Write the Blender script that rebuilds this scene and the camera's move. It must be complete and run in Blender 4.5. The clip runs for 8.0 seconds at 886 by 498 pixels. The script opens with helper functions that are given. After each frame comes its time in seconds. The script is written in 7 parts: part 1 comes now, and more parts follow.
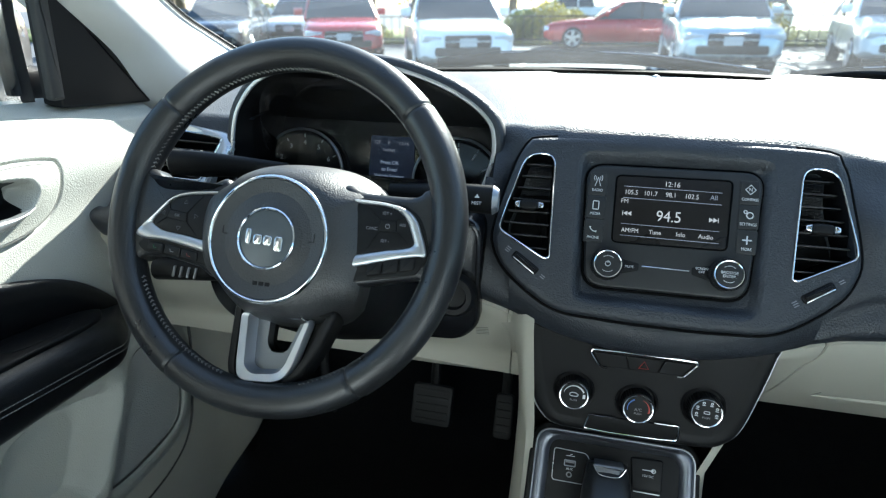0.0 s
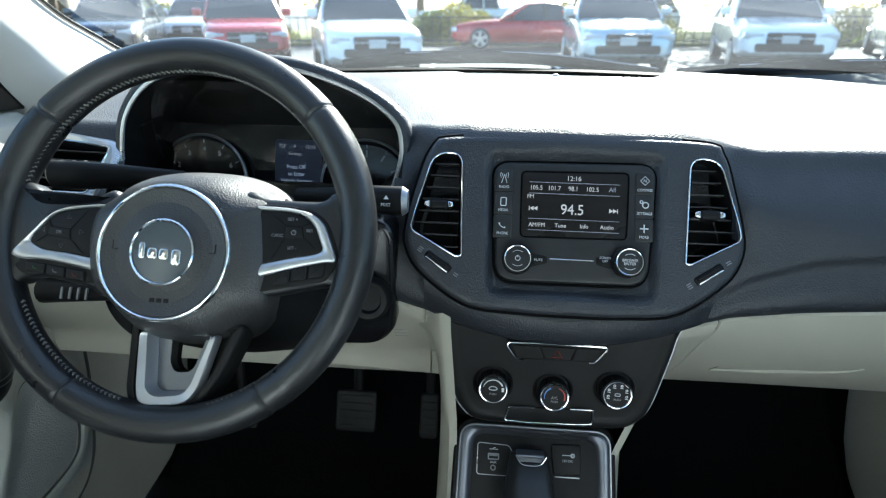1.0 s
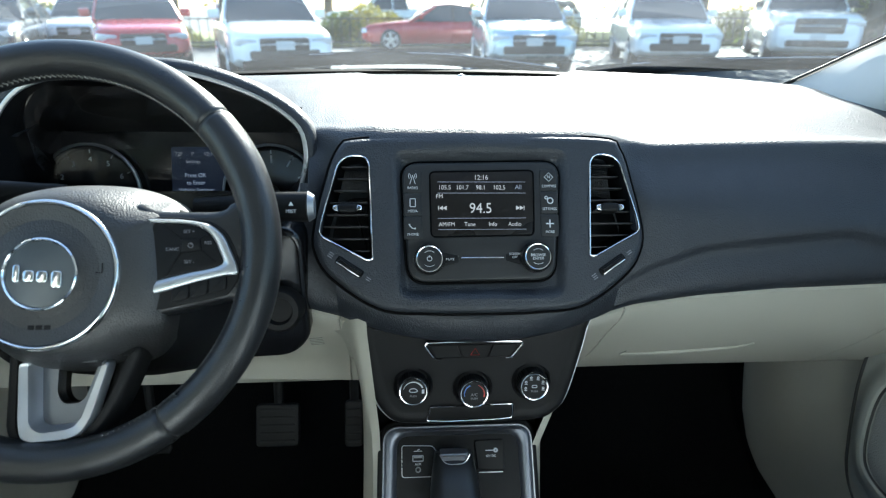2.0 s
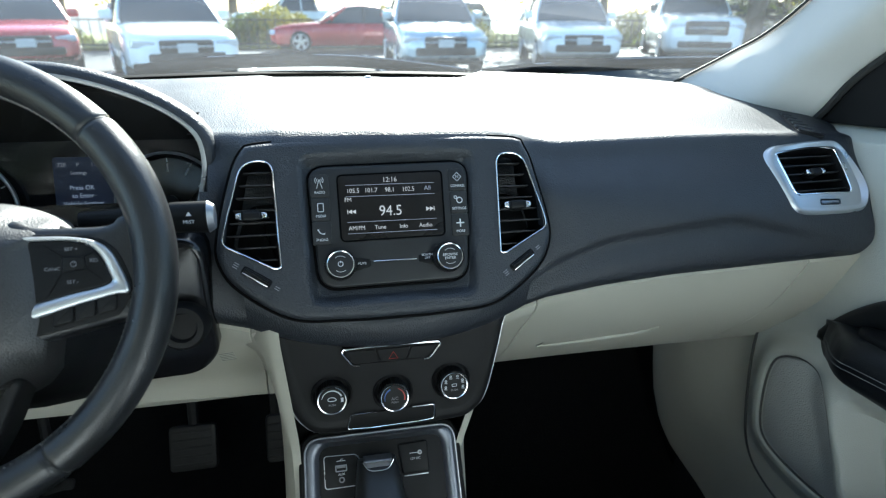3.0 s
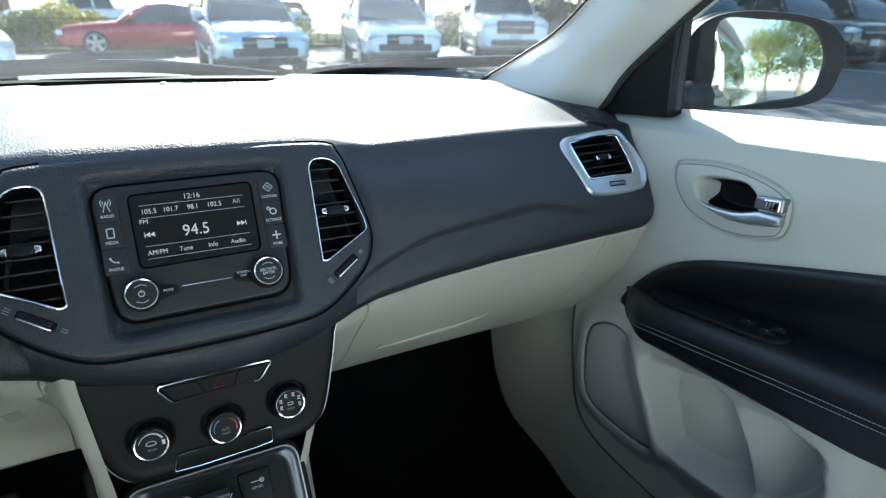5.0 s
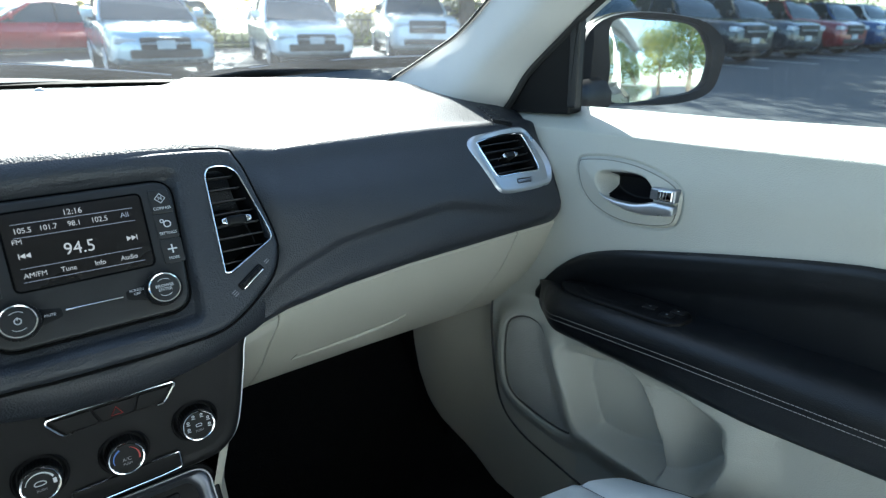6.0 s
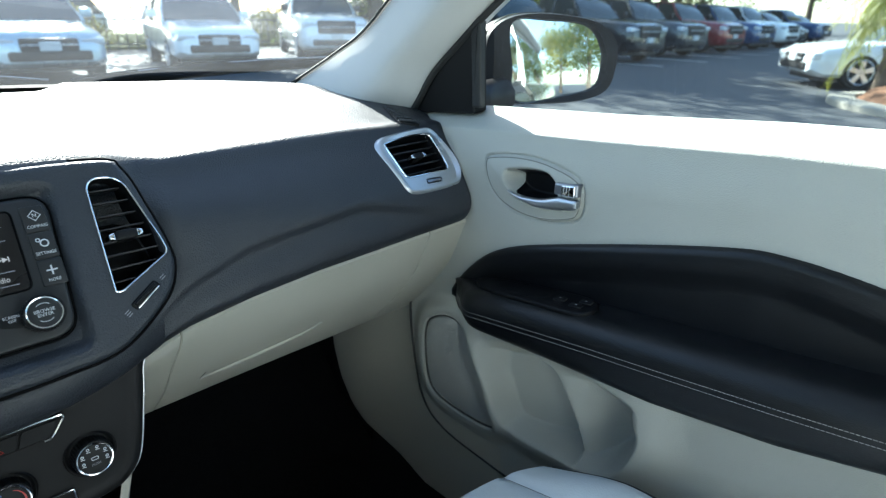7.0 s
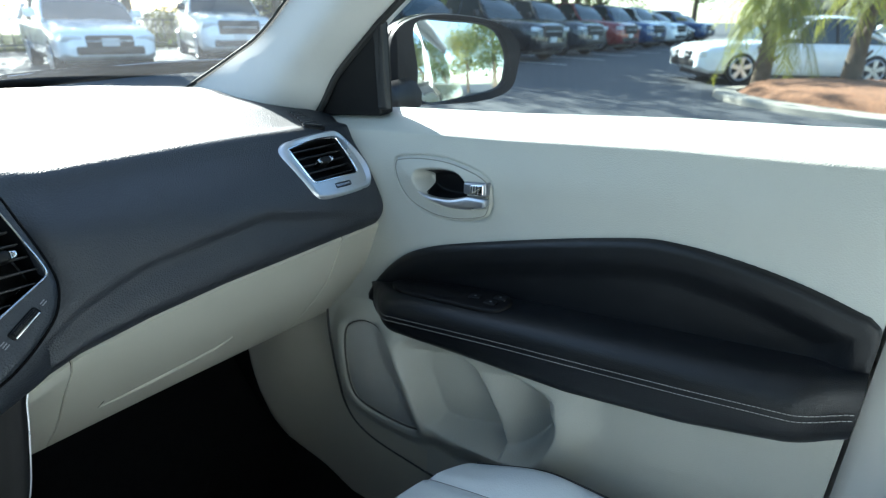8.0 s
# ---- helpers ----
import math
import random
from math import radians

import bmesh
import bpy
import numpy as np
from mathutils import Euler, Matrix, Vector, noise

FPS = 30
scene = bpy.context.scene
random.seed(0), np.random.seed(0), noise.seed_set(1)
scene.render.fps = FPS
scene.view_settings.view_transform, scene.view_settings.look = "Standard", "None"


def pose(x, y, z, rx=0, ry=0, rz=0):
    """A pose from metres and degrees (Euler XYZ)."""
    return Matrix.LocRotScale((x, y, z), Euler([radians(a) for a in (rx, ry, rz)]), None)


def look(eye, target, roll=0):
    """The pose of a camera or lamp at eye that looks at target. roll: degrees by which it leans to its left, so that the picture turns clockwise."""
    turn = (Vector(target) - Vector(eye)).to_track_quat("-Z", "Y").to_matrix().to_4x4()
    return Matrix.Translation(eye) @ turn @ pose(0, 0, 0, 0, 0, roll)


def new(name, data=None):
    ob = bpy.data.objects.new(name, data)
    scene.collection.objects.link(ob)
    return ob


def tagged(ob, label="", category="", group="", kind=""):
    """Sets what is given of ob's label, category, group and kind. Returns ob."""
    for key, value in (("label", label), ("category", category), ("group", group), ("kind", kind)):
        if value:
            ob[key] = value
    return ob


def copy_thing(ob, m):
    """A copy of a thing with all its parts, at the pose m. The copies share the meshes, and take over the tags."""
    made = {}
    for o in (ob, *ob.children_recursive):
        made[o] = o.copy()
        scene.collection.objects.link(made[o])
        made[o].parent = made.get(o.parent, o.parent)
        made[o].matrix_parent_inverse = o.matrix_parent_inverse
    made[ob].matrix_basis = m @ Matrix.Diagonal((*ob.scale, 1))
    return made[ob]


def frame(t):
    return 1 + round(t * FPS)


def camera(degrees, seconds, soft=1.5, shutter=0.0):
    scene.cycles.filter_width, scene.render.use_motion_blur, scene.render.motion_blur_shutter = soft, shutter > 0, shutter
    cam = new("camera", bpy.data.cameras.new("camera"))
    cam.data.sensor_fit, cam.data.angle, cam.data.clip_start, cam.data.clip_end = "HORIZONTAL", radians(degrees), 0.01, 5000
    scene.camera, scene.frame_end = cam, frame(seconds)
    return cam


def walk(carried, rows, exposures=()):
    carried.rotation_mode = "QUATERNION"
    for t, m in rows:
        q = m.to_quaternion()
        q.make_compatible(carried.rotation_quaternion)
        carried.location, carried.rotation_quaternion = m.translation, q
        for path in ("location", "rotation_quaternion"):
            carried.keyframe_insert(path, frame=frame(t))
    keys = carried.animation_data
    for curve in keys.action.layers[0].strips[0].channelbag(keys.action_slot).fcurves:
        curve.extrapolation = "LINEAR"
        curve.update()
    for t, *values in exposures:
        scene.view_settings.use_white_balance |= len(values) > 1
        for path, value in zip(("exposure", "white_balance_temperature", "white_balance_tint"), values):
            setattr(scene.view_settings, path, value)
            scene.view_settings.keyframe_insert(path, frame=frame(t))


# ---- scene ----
cam = camera(75.9, 8.0, soft=1.2)
PATH = [
    (0, (-0.109, 0.073, 1.271), (-0.517, 1.864, 0.479), 0.7),
    (0.5, (-0.106, 0.075, 1.27), (-0.375, 1.894, 0.482), 0.8),
    (1, (-0.1, 0.078, 1.27), (-0.234, 1.913, 0.485), 1.0),
    (1.5, (-0.094, 0.081, 1.27), (-0.092, 1.923, 0.49), 1.1),
    (3, (-0.075, 0.085, 1.269), (0.33, 1.888, 0.503), 1.5),
    (3.5, (-0.068, 0.086, 1.271), (0.466, 1.855, 0.507), 1.6),
    (4, (-0.061, 0.085, 1.271), (0.601, 1.813, 0.512), 1.6),
    (4.5, (-0.054, 0.085, 1.272), (0.733, 1.761, 0.515), 1.7),
    (6, (-0.03, 0.079, 1.275), (1.099, 1.551, 0.528), 1.8),
    (6.5, (-0.022, 0.077, 1.276), (1.212, 1.464, 0.532), 1.9),
    (7, (-0.016, 0.074, 1.276), (1.319, 1.367, 0.538), 1.9),
    (7.5, (-0.01, 0.072, 1.277), (1.419, 1.262, 0.542), 2.0),
    (8, (-0.004, 0.069, 1.278), (1.511, 1.152, 0.548), 1.9),
]
walk(cam, [(t, look(eye, target, roll)) for t, eye, target, roll in PATH], exposures=[(0.0, 2.40, 6000, 1.0), (4.0, 2.36, 6000, 1.0), (7.0, 2.29, 5950, 1.0), (8.0, 2.29, 5950, 1.0)])
cam.data.dof.use_dof, cam.data.dof.focus_distance, cam.data.dof.aperture_fstop = True, 0.70, 6.0

# ---- world, sun, exposure ----
SUN_AZ, SUN_EL = 16.0, 32.0
world = bpy.data.worlds.new("daylight")
scene.world = world
world.use_nodes = True
wn = world.node_tree.nodes
sky = wn.new("ShaderNodeTexSky")
sky.sky_type, sky.sun_disc = "NISHITA", False
sky.sun_elevation, sky.sun_rotation = radians(SUN_EL), radians(SUN_AZ)
world.node_tree.links.new(sky.outputs[0], wn["Background"].inputs[0])
wn["Background"].inputs[1].default_value = 0.10
sun_dir = Vector((math.sin(radians(SUN_AZ)) * math.cos(radians(SUN_EL)), math.cos(radians(SUN_AZ)) * math.cos(radians(SUN_EL)), math.sin(radians(SUN_EL))))
sun = new("sun", bpy.data.lights.new("sun", "SUN"))
sun.data.energy, sun.data.angle, sun.data.color = 5.0, radians(0.53), (1.0, 0.95, 0.87)
sun.matrix_world = look(sun_dir * 30, (0, 0, 0))

# ---- materials ----
def mat(name, color, rough=0.5, metal=0.0, vary=0.15, scale=30.0, bump=0.0, bscale=200.0, kind="noise", fine=0.3, spec=0.5, coat=0.0, each=0.0, detail=4.0):
    """A procedural surface: colour that varies at two scales, uneven roughness, fine relief."""
    m = bpy.data.materials.new(name)
    m.use_nodes = True
    n, l = m.node_tree.nodes, m.node_tree.links
    b = n["Principled BSDF"]
    tc = n.new("ShaderNodeTexCoord")
    big = n.new("ShaderNodeTexNoise")
    big.inputs["Scale"].default_value, big.inputs["Detail"].default_value = scale, detail
    l.new(tc.outputs["Object"], big.inputs["Vector"])
    small = n.new("ShaderNodeTexNoise")
    small.inputs["Scale"].default_value, small.inputs["Detail"].default_value = scale * 12, 3
    l.new(tc.outputs["Object"], small.inputs["Vector"])
    mix = n.new("ShaderNodeMath")
    mix.operation, mix.inputs[1].default_value = "MULTIPLY_ADD", fine
    l.new(small.outputs[0], mix.inputs[0]), l.new(big.outputs[0], mix.inputs[2])
    ramp = n.new("ShaderNodeMapRange")
    ramp.inputs[1].default_value, ramp.inputs[2].default_value = 0.3, 0.7 + fine
    ramp.inputs[3].default_value, ramp.inputs[4].default_value = 1 - vary, 1 + vary
    l.new(mix.outputs[0], ramp.inputs[0])
    out = ramp.outputs[0]
    if each:
        oi = n.new("ShaderNodeObjectInfo")
        er = n.new("ShaderNodeMapRange")
        er.inputs[3].default_value, er.inputs[4].default_value = 1 - each, 1 + each
        l.new(oi.outputs["Random"], er.inputs[0])
        mu = n.new("ShaderNodeMath")
        mu.operation = "MULTIPLY"
        l.new(out, mu.inputs[0]), l.new(er.outputs[0], mu.inputs[1])
        out = mu.outputs[0]
    vm = n.new("ShaderNodeVectorMath")
    vm.operation = "SCALE"
    vm.inputs[0].default_value = color
    l.new(out, vm.inputs["Scale"])
    l.new(vm.outputs[0], b.inputs["Base Color"])
    rr = n.new("ShaderNodeMapRange")
    rr.inputs[1].default_value, rr.inputs[2].default_value = 0.3, 0.7
    rr.inputs[3].default_value, rr.inputs[4].default_value = max(0.0, rough - 0.06), min(1.0, rough + 0.06)
    l.new(big.outputs[0], rr.inputs[0]), l.new(rr.outputs[0], b.inputs["Roughness"])
    b.inputs["Metallic"].default_value = metal
    b.inputs["Specular IOR Level"].default_value = spec
    b.inputs["Coat Weight"].default_value = coat
    b.inputs["Coat Roughness"].default_value = 0.06
    if bump:
        if kind == "grain":
            t = n.new("ShaderNodeTexVoronoi")
            t.inputs["Scale"].default_value = bscale
            src = t.outputs["Distance"]
        else:
            t = n.new("ShaderNodeTexNoise")
            t.inputs["Scale"].default_value, t.inputs["Detail"].default_value = bscale, 3
            src = t.outputs[0]
        l.new(tc.outputs["Object"], t.inputs["Vector"])
        bp = n.new("ShaderNodeBump")
        bp.inputs["Strength"].default_value, bp.inputs["Distance"].default_value = bump, 0.5 / bscale
        l.new(src, bp.inputs["Height"]), l.new(bp.outputs[0], b.inputs["Normal"])
    return m


def glow(name, color, strength):
    m = bpy.data.materials.new(name)
    m.use_nodes = True
    b = m.node_tree.nodes["Principled BSDF"]
    b.inputs["Base Color"].default_value = (*[c * 0.2 for c in color], 1)
    b.inputs["Emission Color"].default_value = (*color, 1)
    b.inputs["Emission Strength"].default_value = strength
    return m


def pane(name, tint, gloss=1.0, rough=0.0, veil=0.0):
    """Thin glass: mostly clear, mirrors by Fresnel."""
    m = bpy.data.materials.new(name)
    m.use_nodes = True
    n, l = m.node_tree.nodes, m.node_tree.links
    n.remove(n["Principled BSDF"])
    tr, gl, mx, fr = n.new("ShaderNodeBsdfTransparent"), n.new("ShaderNodeBsdfGlossy"), n.new("ShaderNodeMixShader"), n.new("ShaderNodeFresnel")
    tr.inputs[0].default_value = (*tint, 1)
    gl.inputs["Roughness"].default_value = rough
    gl.inputs["Color"].default_value = (gloss, gloss, gloss, 1)
    fr.inputs[0].default_value = 1.5
    l.new(fr.outputs[0], mx.inputs[0]), l.new(tr.outputs[0], mx.inputs[1]), l.new(gl.outputs[0], mx.inputs[2])
    out = mx.outputs[0]
    if veil:  # scattering film that stands in for the glare veil as well as dust
        tl, m2, nz, mr = n.new("ShaderNodeBsdfTranslucent"), n.new("ShaderNodeMixShader"), n.new("ShaderNodeTexNoise"), n.new("ShaderNodeMapRange")
        tl.inputs[0].default_value = (0.9, 0.92, 0.95, 1)
        nz.inputs["Scale"].default_value, nz.inputs["Detail"].default_value = 5.0, 6
        mr.inputs[1].default_value, mr.inputs[2].default_value, mr.inputs[3].default_value, mr.inputs[4].default_value = 0.3, 0.75, veil * 0.5, veil * 1.6
        l.new(nz.outputs[0], mr.inputs[0]), l.new(mr.outputs[0], m2.inputs[0])
        l.new(out, m2.inputs[1]), l.new(tl.outputs[0], m2.inputs[2])
        out = m2.outputs[0]
    l.new(out, n["Material Output"].inputs[0])
    return m


DARK = mat("charcoal_grained_plastic", (0.0135, 0.0166, 0.0222), 0.53, spec=0.65, vary=0.12, bump=0.5, bscale=480, kind="grain")
HUBMAT = mat("charcoal_airbag_vinyl", (0.019, 0.0192, 0.0198), 0.48, spec=0.75, vary=0.12, bump=0.4, bscale=600, kind="grain")
DARK2 = mat("black_soft_plastic", (0.0095, 0.0095, 0.0098), 0.46, spec=0.17, vary=0.12, bump=0.12, bscale=900, kind="grain")
RADIOMAT = mat("dark_grey_radio_plastic", (0.0165, 0.017, 0.0175), 0.42, spec=0.4, vary=0.12, bump=0.15, bscale=900, kind="grain")
PIANO = mat("gloss_black_plastic", (0.008, 0.008, 0.009), 0.18, vary=0.1)
WELL = mat("black_vent_plastic", (0.005, 0.005, 0.0055), 0.5, vary=0.2, spec=0.15)
SLAT = mat("black_slat_plastic", (0.014, 0.0132, 0.0135), 0.35, vary=0.15)
BEIGE = mat("beige_moulded_plastic", (0.418, 0.402, 0.338), 0.55, vary=0.04, scale=9, bump=0.2, bscale=900, kind="grain", fine=0.1)
BEIGE2 = mat("pale_beige_door_trim", (0.400, 0.402, 0.360), 0.55, vary=0.035, scale=8, bump=0.42, bscale=560, kind="grain", fine=0.1)
PILLAR = mat("pale_grey_woven_pillar_trim", (0.55, 0.55, 0.53), 0.75, vary=0.04, scale=10, bump=0.2, bscale=1200, fine=0.2)
LEATHER = mat("black_leather", (0.014, 0.0145, 0.0155), 0.33, spec=0.55, vary=0.12, bump=0.22, bscale=800, kind="grain")
LEATHER2 = mat("black_stitched_vinyl", (0.0055, 0.0062, 0.0076), 0.42, spec=0.36, vary=0.12, bump=0.2, bscale=700, kind="grain")
SEATMAT = mat("pale_grey_seat_leather", (0.49, 0.53, 0.56), 0.45, vary=0.04, scale=10, bump=0.25, bscale=420, kind="grain")
THREAD = mat("grey_thread", (0.20, 0.195, 0.185), 0.7, vary=0.3, scale=200)
CHROME = mat("bright_chrome", (0.82, 0.83, 0.85), 0.10, 1.0, vary=0.03)
# satin silver darkened in its colour to stand for the dark it reflects
SATIN3 = mat("darkened_satin_paint", (0.17, 0.18, 0.205), 0.36, 0.85, vary=0.05, scale=40)
SATIN2 = mat("dark_satin_silver_paint", (0.30, 0.31, 0.335), 0.34, 0.85, vary=0.05, scale=40)
SATIN = mat("satin_silver_paint", (0.52, 0.53, 0.55), 0.32, 0.85, vary=0.05, scale=40)
INK = mat("pale_printed_ink", (0.62, 0.63, 0.64), 0.5, vary=0.05)
DIMINK = mat("grey_printed_ink", (0.22, 0.22, 0.23), 0.5, vary=0.05)
REDINK = mat("red_printed_ink", (0.45, 0.04, 0.03), 0.5, vary=0.05)
BLUEINK = mat("blue_printed_ink", (0.08, 0.18, 0.5), 0.5, vary=0.05)
SEAMGREY = mat("grey_seam", (0.20, 0.20, 0.18), 0.8)
CARPET = mat("black_carpet", (0.006, 0.006, 0.006), 0.95, vary=0.4, scale=60, bump=0.6, bscale=300, spec=0.1)
RUBBER = mat("black_rubber", (0.018, 0.018, 0.018), 0.6, vary=0.2)
GRILLE = mat("grey_speaker_mesh", (0.40, 0.40, 0.375), 0.6, vary=0.06, bump=0.8, bscale=420, kind="grain")
LINER = mat("grey_headliner_cloth", (0.50, 0.50, 0.48), 0.9, vary=0.05, bump=0.3, bscale=500)
SCREEN = mat("dark_display_glass", (0.011, 0.0095, 0.0088), 0.28, spec=0.25, vary=0.1, scale=8)
LIT = glow("display_white", (0.95, 0.94, 0.95), 0.085)
PALEBLUE = glow("display_pale_blue", (0.62, 0.74, 1.0), 0.075)
DIMLIT = glow("display_grey", (0.75, 0.8, 0.95), 0.045)
REDLIT = glow("display_red", (1.0, 0.12, 0.08), 0.25)
GLASS = pane("windscreen_glass", (0.90, 0.95, 0.94), gloss=0.8, veil=0.026)
SIDEGLASS = pane("side_window_glass", (0.80, 0.88, 0.86), gloss=0.95, veil=0.008)
MIRROR = mat("mirror_silver", (0.86, 0.88, 0.88), 0.01, 1.0, vary=0.0)
FRIT = mat("black_glass_border", (0.003, 0.003, 0.0032), 0.7, vary=0.1, spec=0.05)
WIPER = mat("matt_black_wiper_rubber", (0.006, 0.006, 0.006), 0.6, vary=0.3, spec=0.2)
BODY = mat("metallic_grey_car_paint", (0.16, 0.15, 0.145), 0.3, 0.7, vary=0.03, coat=1.0)

# ---- mesh helpers ----
def part(name, bm, material, parent=None, label="", smooth=True):
    """Links a bmesh as one mesh object under a thing or a part."""
    me = bpy.data.meshes.new(name)
    bm.normal_update()
    bm.to_mesh(me)
    bm.free()
    return attach(name, me, material, parent, label, smooth)


def attach(name, me, material, parent=None, label="", smooth=True):
    if material:
        me.materials.append(material)
    if smooth:
        me.shade_smooth()
        me.set_sharp_from_angle(angle=radians(42))
    ob = new(name, me)
    if parent:
        ob.parent = parent
    if label:
        ob["label"] = label
    return ob


def thing(name, label, category, at=(0, 0, 0), group="", kind=""):
    ob = new(name)
    ob.empty_display_size = 0.05
    ob.location = at
    bpy.context.view_layer.update()
    return tagged(ob, label, category, group, kind)


def under(ob, parent):
    """Parents ob, whose mesh is in world places, to a thing that is not at the origin."""
    ob.parent = parent
    ob.matrix_parent_inverse = parent.matrix_world.inverted()
    return ob


class Plane:
    """A drawing plane: o + u * across + v * up + d * out."""

    def __init__(self, o, u, v, turn=0.0):
        self.o, self.u = Vector(o), Vector(u).normalized()
        v = Vector(v)
        self.v = (v - self.u * v.dot(self.u)).normalized()
        if turn:
            c, s = math.cos(radians(turn)), math.sin(radians(turn))
            self.u, self.v = self.u * c + self.v * s, self.v * c - self.u * s
        self.n = self.u.cross(self.v)

    def __call__(self, a, b, d=0.0):
        return self.o + self.u * a + self.v * b + self.n * d

    def flip(self):
        f = lambda w: Vector((-w.x, w.y, w.z))
        p = Plane((0, 0, 0), (1, 0, 0), (0, 0, 1))
        p.o, p.u, p.v, p.n = f(self.o), f(self.u), f(self.v), f(self.n)
        return p

    def matrix(self, a=0, b=0, d=0):
        m = Matrix((self.u, self.v, self.n)).transposed().to_4x4()
        m.translation = self(a, b, d)
        return m


def spline(pts, n=64, closed=True):
    """A smooth line through the given 2D or 3D points, n points evenly by length."""
    p = np.array(pts, float)
    k = len(p)
    out = []
    for i in range(k if closed else k - 1):
        a, b, c, d = (p[(i + j) % k] if closed else p[min(max(i + j, 0), k - 1)] for j in (-1, 0, 1, 2))
        for s in np.linspace(0, 1, 16, endpoint=False):
            out.append(0.5 * (2 * b + (c - a) * s + (2 * a - 5 * b + 4 * c - d) * s**2 + (3 * b - a - 3 * c + d) * s**3))
    if not closed:
        out.append(p[-1])
    return even(np.array(out), n, closed)


def even(q, n, closed=True):
    if closed:
        q = np.vstack([q, q[:1]])
    d = np.r_[0, np.cumsum(np.linalg.norm(np.diff(q, axis=0), axis=1))]
    s = np.linspace(0, d[-1], n + 1)[:-1] if closed else np.linspace(0, d[-1], n)
    return np.stack([np.interp(s, d, q[:, i]) for i in range(q.shape[1])], 1)


def rounded(pts, r, seg=6):
    """A polygon with its corners rounded."""
    p = [Vector((a, b)) for a, b in pts]
    out, k = [], len(p)
    for i in range(k):
        a, b, c = p[i - 1], p[i], p[(i + 1) % k]
        da, dc = (a - b), (c - b)
        ra = min(r, da.length * 0.48, dc.length * 0.48)
        s, e = b + da.normalized() * ra, b + dc.normalized() * ra
        for t in np.linspace(0, 1, seg):
            q = s * (1 - t) ** 2 + b * 2 * t * (1 - t) + e * t**2
            out.append((q.x, q.y))
    return np.array(out)


def box2(w, h, a=0, b=0):
    return [(a - w / 2, b - h / 2), (a + w / 2, b - h / 2), (a + w / 2, b + h / 2), (a - w / 2, b + h / 2)]


def circle2(r, n=40, a=0, b=0, ry=None):
    t = np.linspace(0, 2 * np.pi, n, endpoint=False)
    return np.stack([a + r * np.cos(t), b + (ry or r) * np.sin(t)], 1)


def shrink(pts, d):
    """Moves a counter-clockwise or clockwise outline inwards by d."""
    p = np.array(pts, float)
    area = 0.5 * np.sum(p[:, 0] * np.roll(p[:, 1], -1) - p[:, 1] * np.roll(p[:, 0], -1))
    t = np.roll(p, -1, 0) - np.roll(p, 1, 0)
    t /= np.linalg.norm(t, axis=1)[:, None] + 1e-12
    nrm = np.stack([-t[:, 1], t[:, 0]], 1) * (1 if area > 0 else -1)
    return p + nrm * d


def rings(bm, loops, cap_first=False, cap_last=True, closed=True):
    """Skins a row of loops (lists of 3D points, all of one length)."""
    vs = [[bm.verts.new(q) for q in loop] for loop in loops]
    n = len(vs[0])
    for a, b in zip(vs, vs[1:]):
        for i in range(n if closed else n - 1):
            j = (i + 1) % n
            bm.faces.new((a[i], a[j], b[j], b[i]))
    if cap_first:
        bm.faces.new(vs[0][::-1])
    if cap_last:
        bm.faces.new(vs[-1])
    return vs


def done(bm):
    bmesh.ops.remove_doubles(bm, verts=bm.verts, dist=1e-6)
    bmesh.ops.recalc_face_normals(bm, faces=bm.faces)
    return bm


def slab(plane, outline, front, back, bevel=0.001, bm=None, seg=3):
    """A plate in a plane: outline extruded from back to front, front edge rounded."""
    bm = bm or bmesh.new()
    loops = [[plane(a, b, back) for a, b in outline]]
    for i in range(seg + 1):
        t = i / seg * math.pi / 2
        o = shrink(outline, bevel * (1 - math.cos(t)))
        loops.append([plane(a, b, front - bevel + bevel * math.sin(t)) for a, b in o])
    rings(bm, loops, True, True)
    bmesh.ops.recalc_face_normals(bm, faces=bm.faces)
    return bm


def tube(path, r, closed=False, seg=8, bm=None, flat=1.0, up=None):
    """A round bar along a path; r may be one radius or one for each point."""
    bm = bm or bmesh.new()
    p = [Vector(q) for q in path]
    k = len(p)
    rad = r if hasattr(r, "__len__") else [r] * k
    loops, ref = [], None
    for i in range(k):
        t = (p[(i + 1) % k] - p[i - 1]) if closed else (p[min(i + 1, k - 1)] - p[max(i - 1, 0)])
        t.normalize()
        if up is not None:
            a = Vector(up).cross(t).normalized()
        else:
            if ref is None:
                ref = Vector((0, 0, 1)) if abs(t.z) < 0.9 else Vector((1, 0, 0))
            a = (ref - t * ref.dot(t)).normalized()
            ref = a
        b = t.cross(a)
        loops.append([p[i] + a * math.cos(w) * rad[i] + b * math.sin(w) * rad[i] * flat for w in np.linspace(0, 2 * np.pi, seg, endpoint=False)])
    if closed:
        loops.append(loops[0])
        rings(bm, loops, False, False)
        bmesh.ops.remove_doubles(bm, verts=bm.verts, dist=1e-7)
    else:
        rings(bm, loops, True, True)
    bmesh.ops.recalc_face_normals(bm, faces=bm.faces)
    return bm


def hoop(plane, outline, r, d=0.0, seg=8, flat=1.0):
    return tube([plane(a, b, d) for a, b in outline], r, True, seg, flat=flat, up=plane.n)


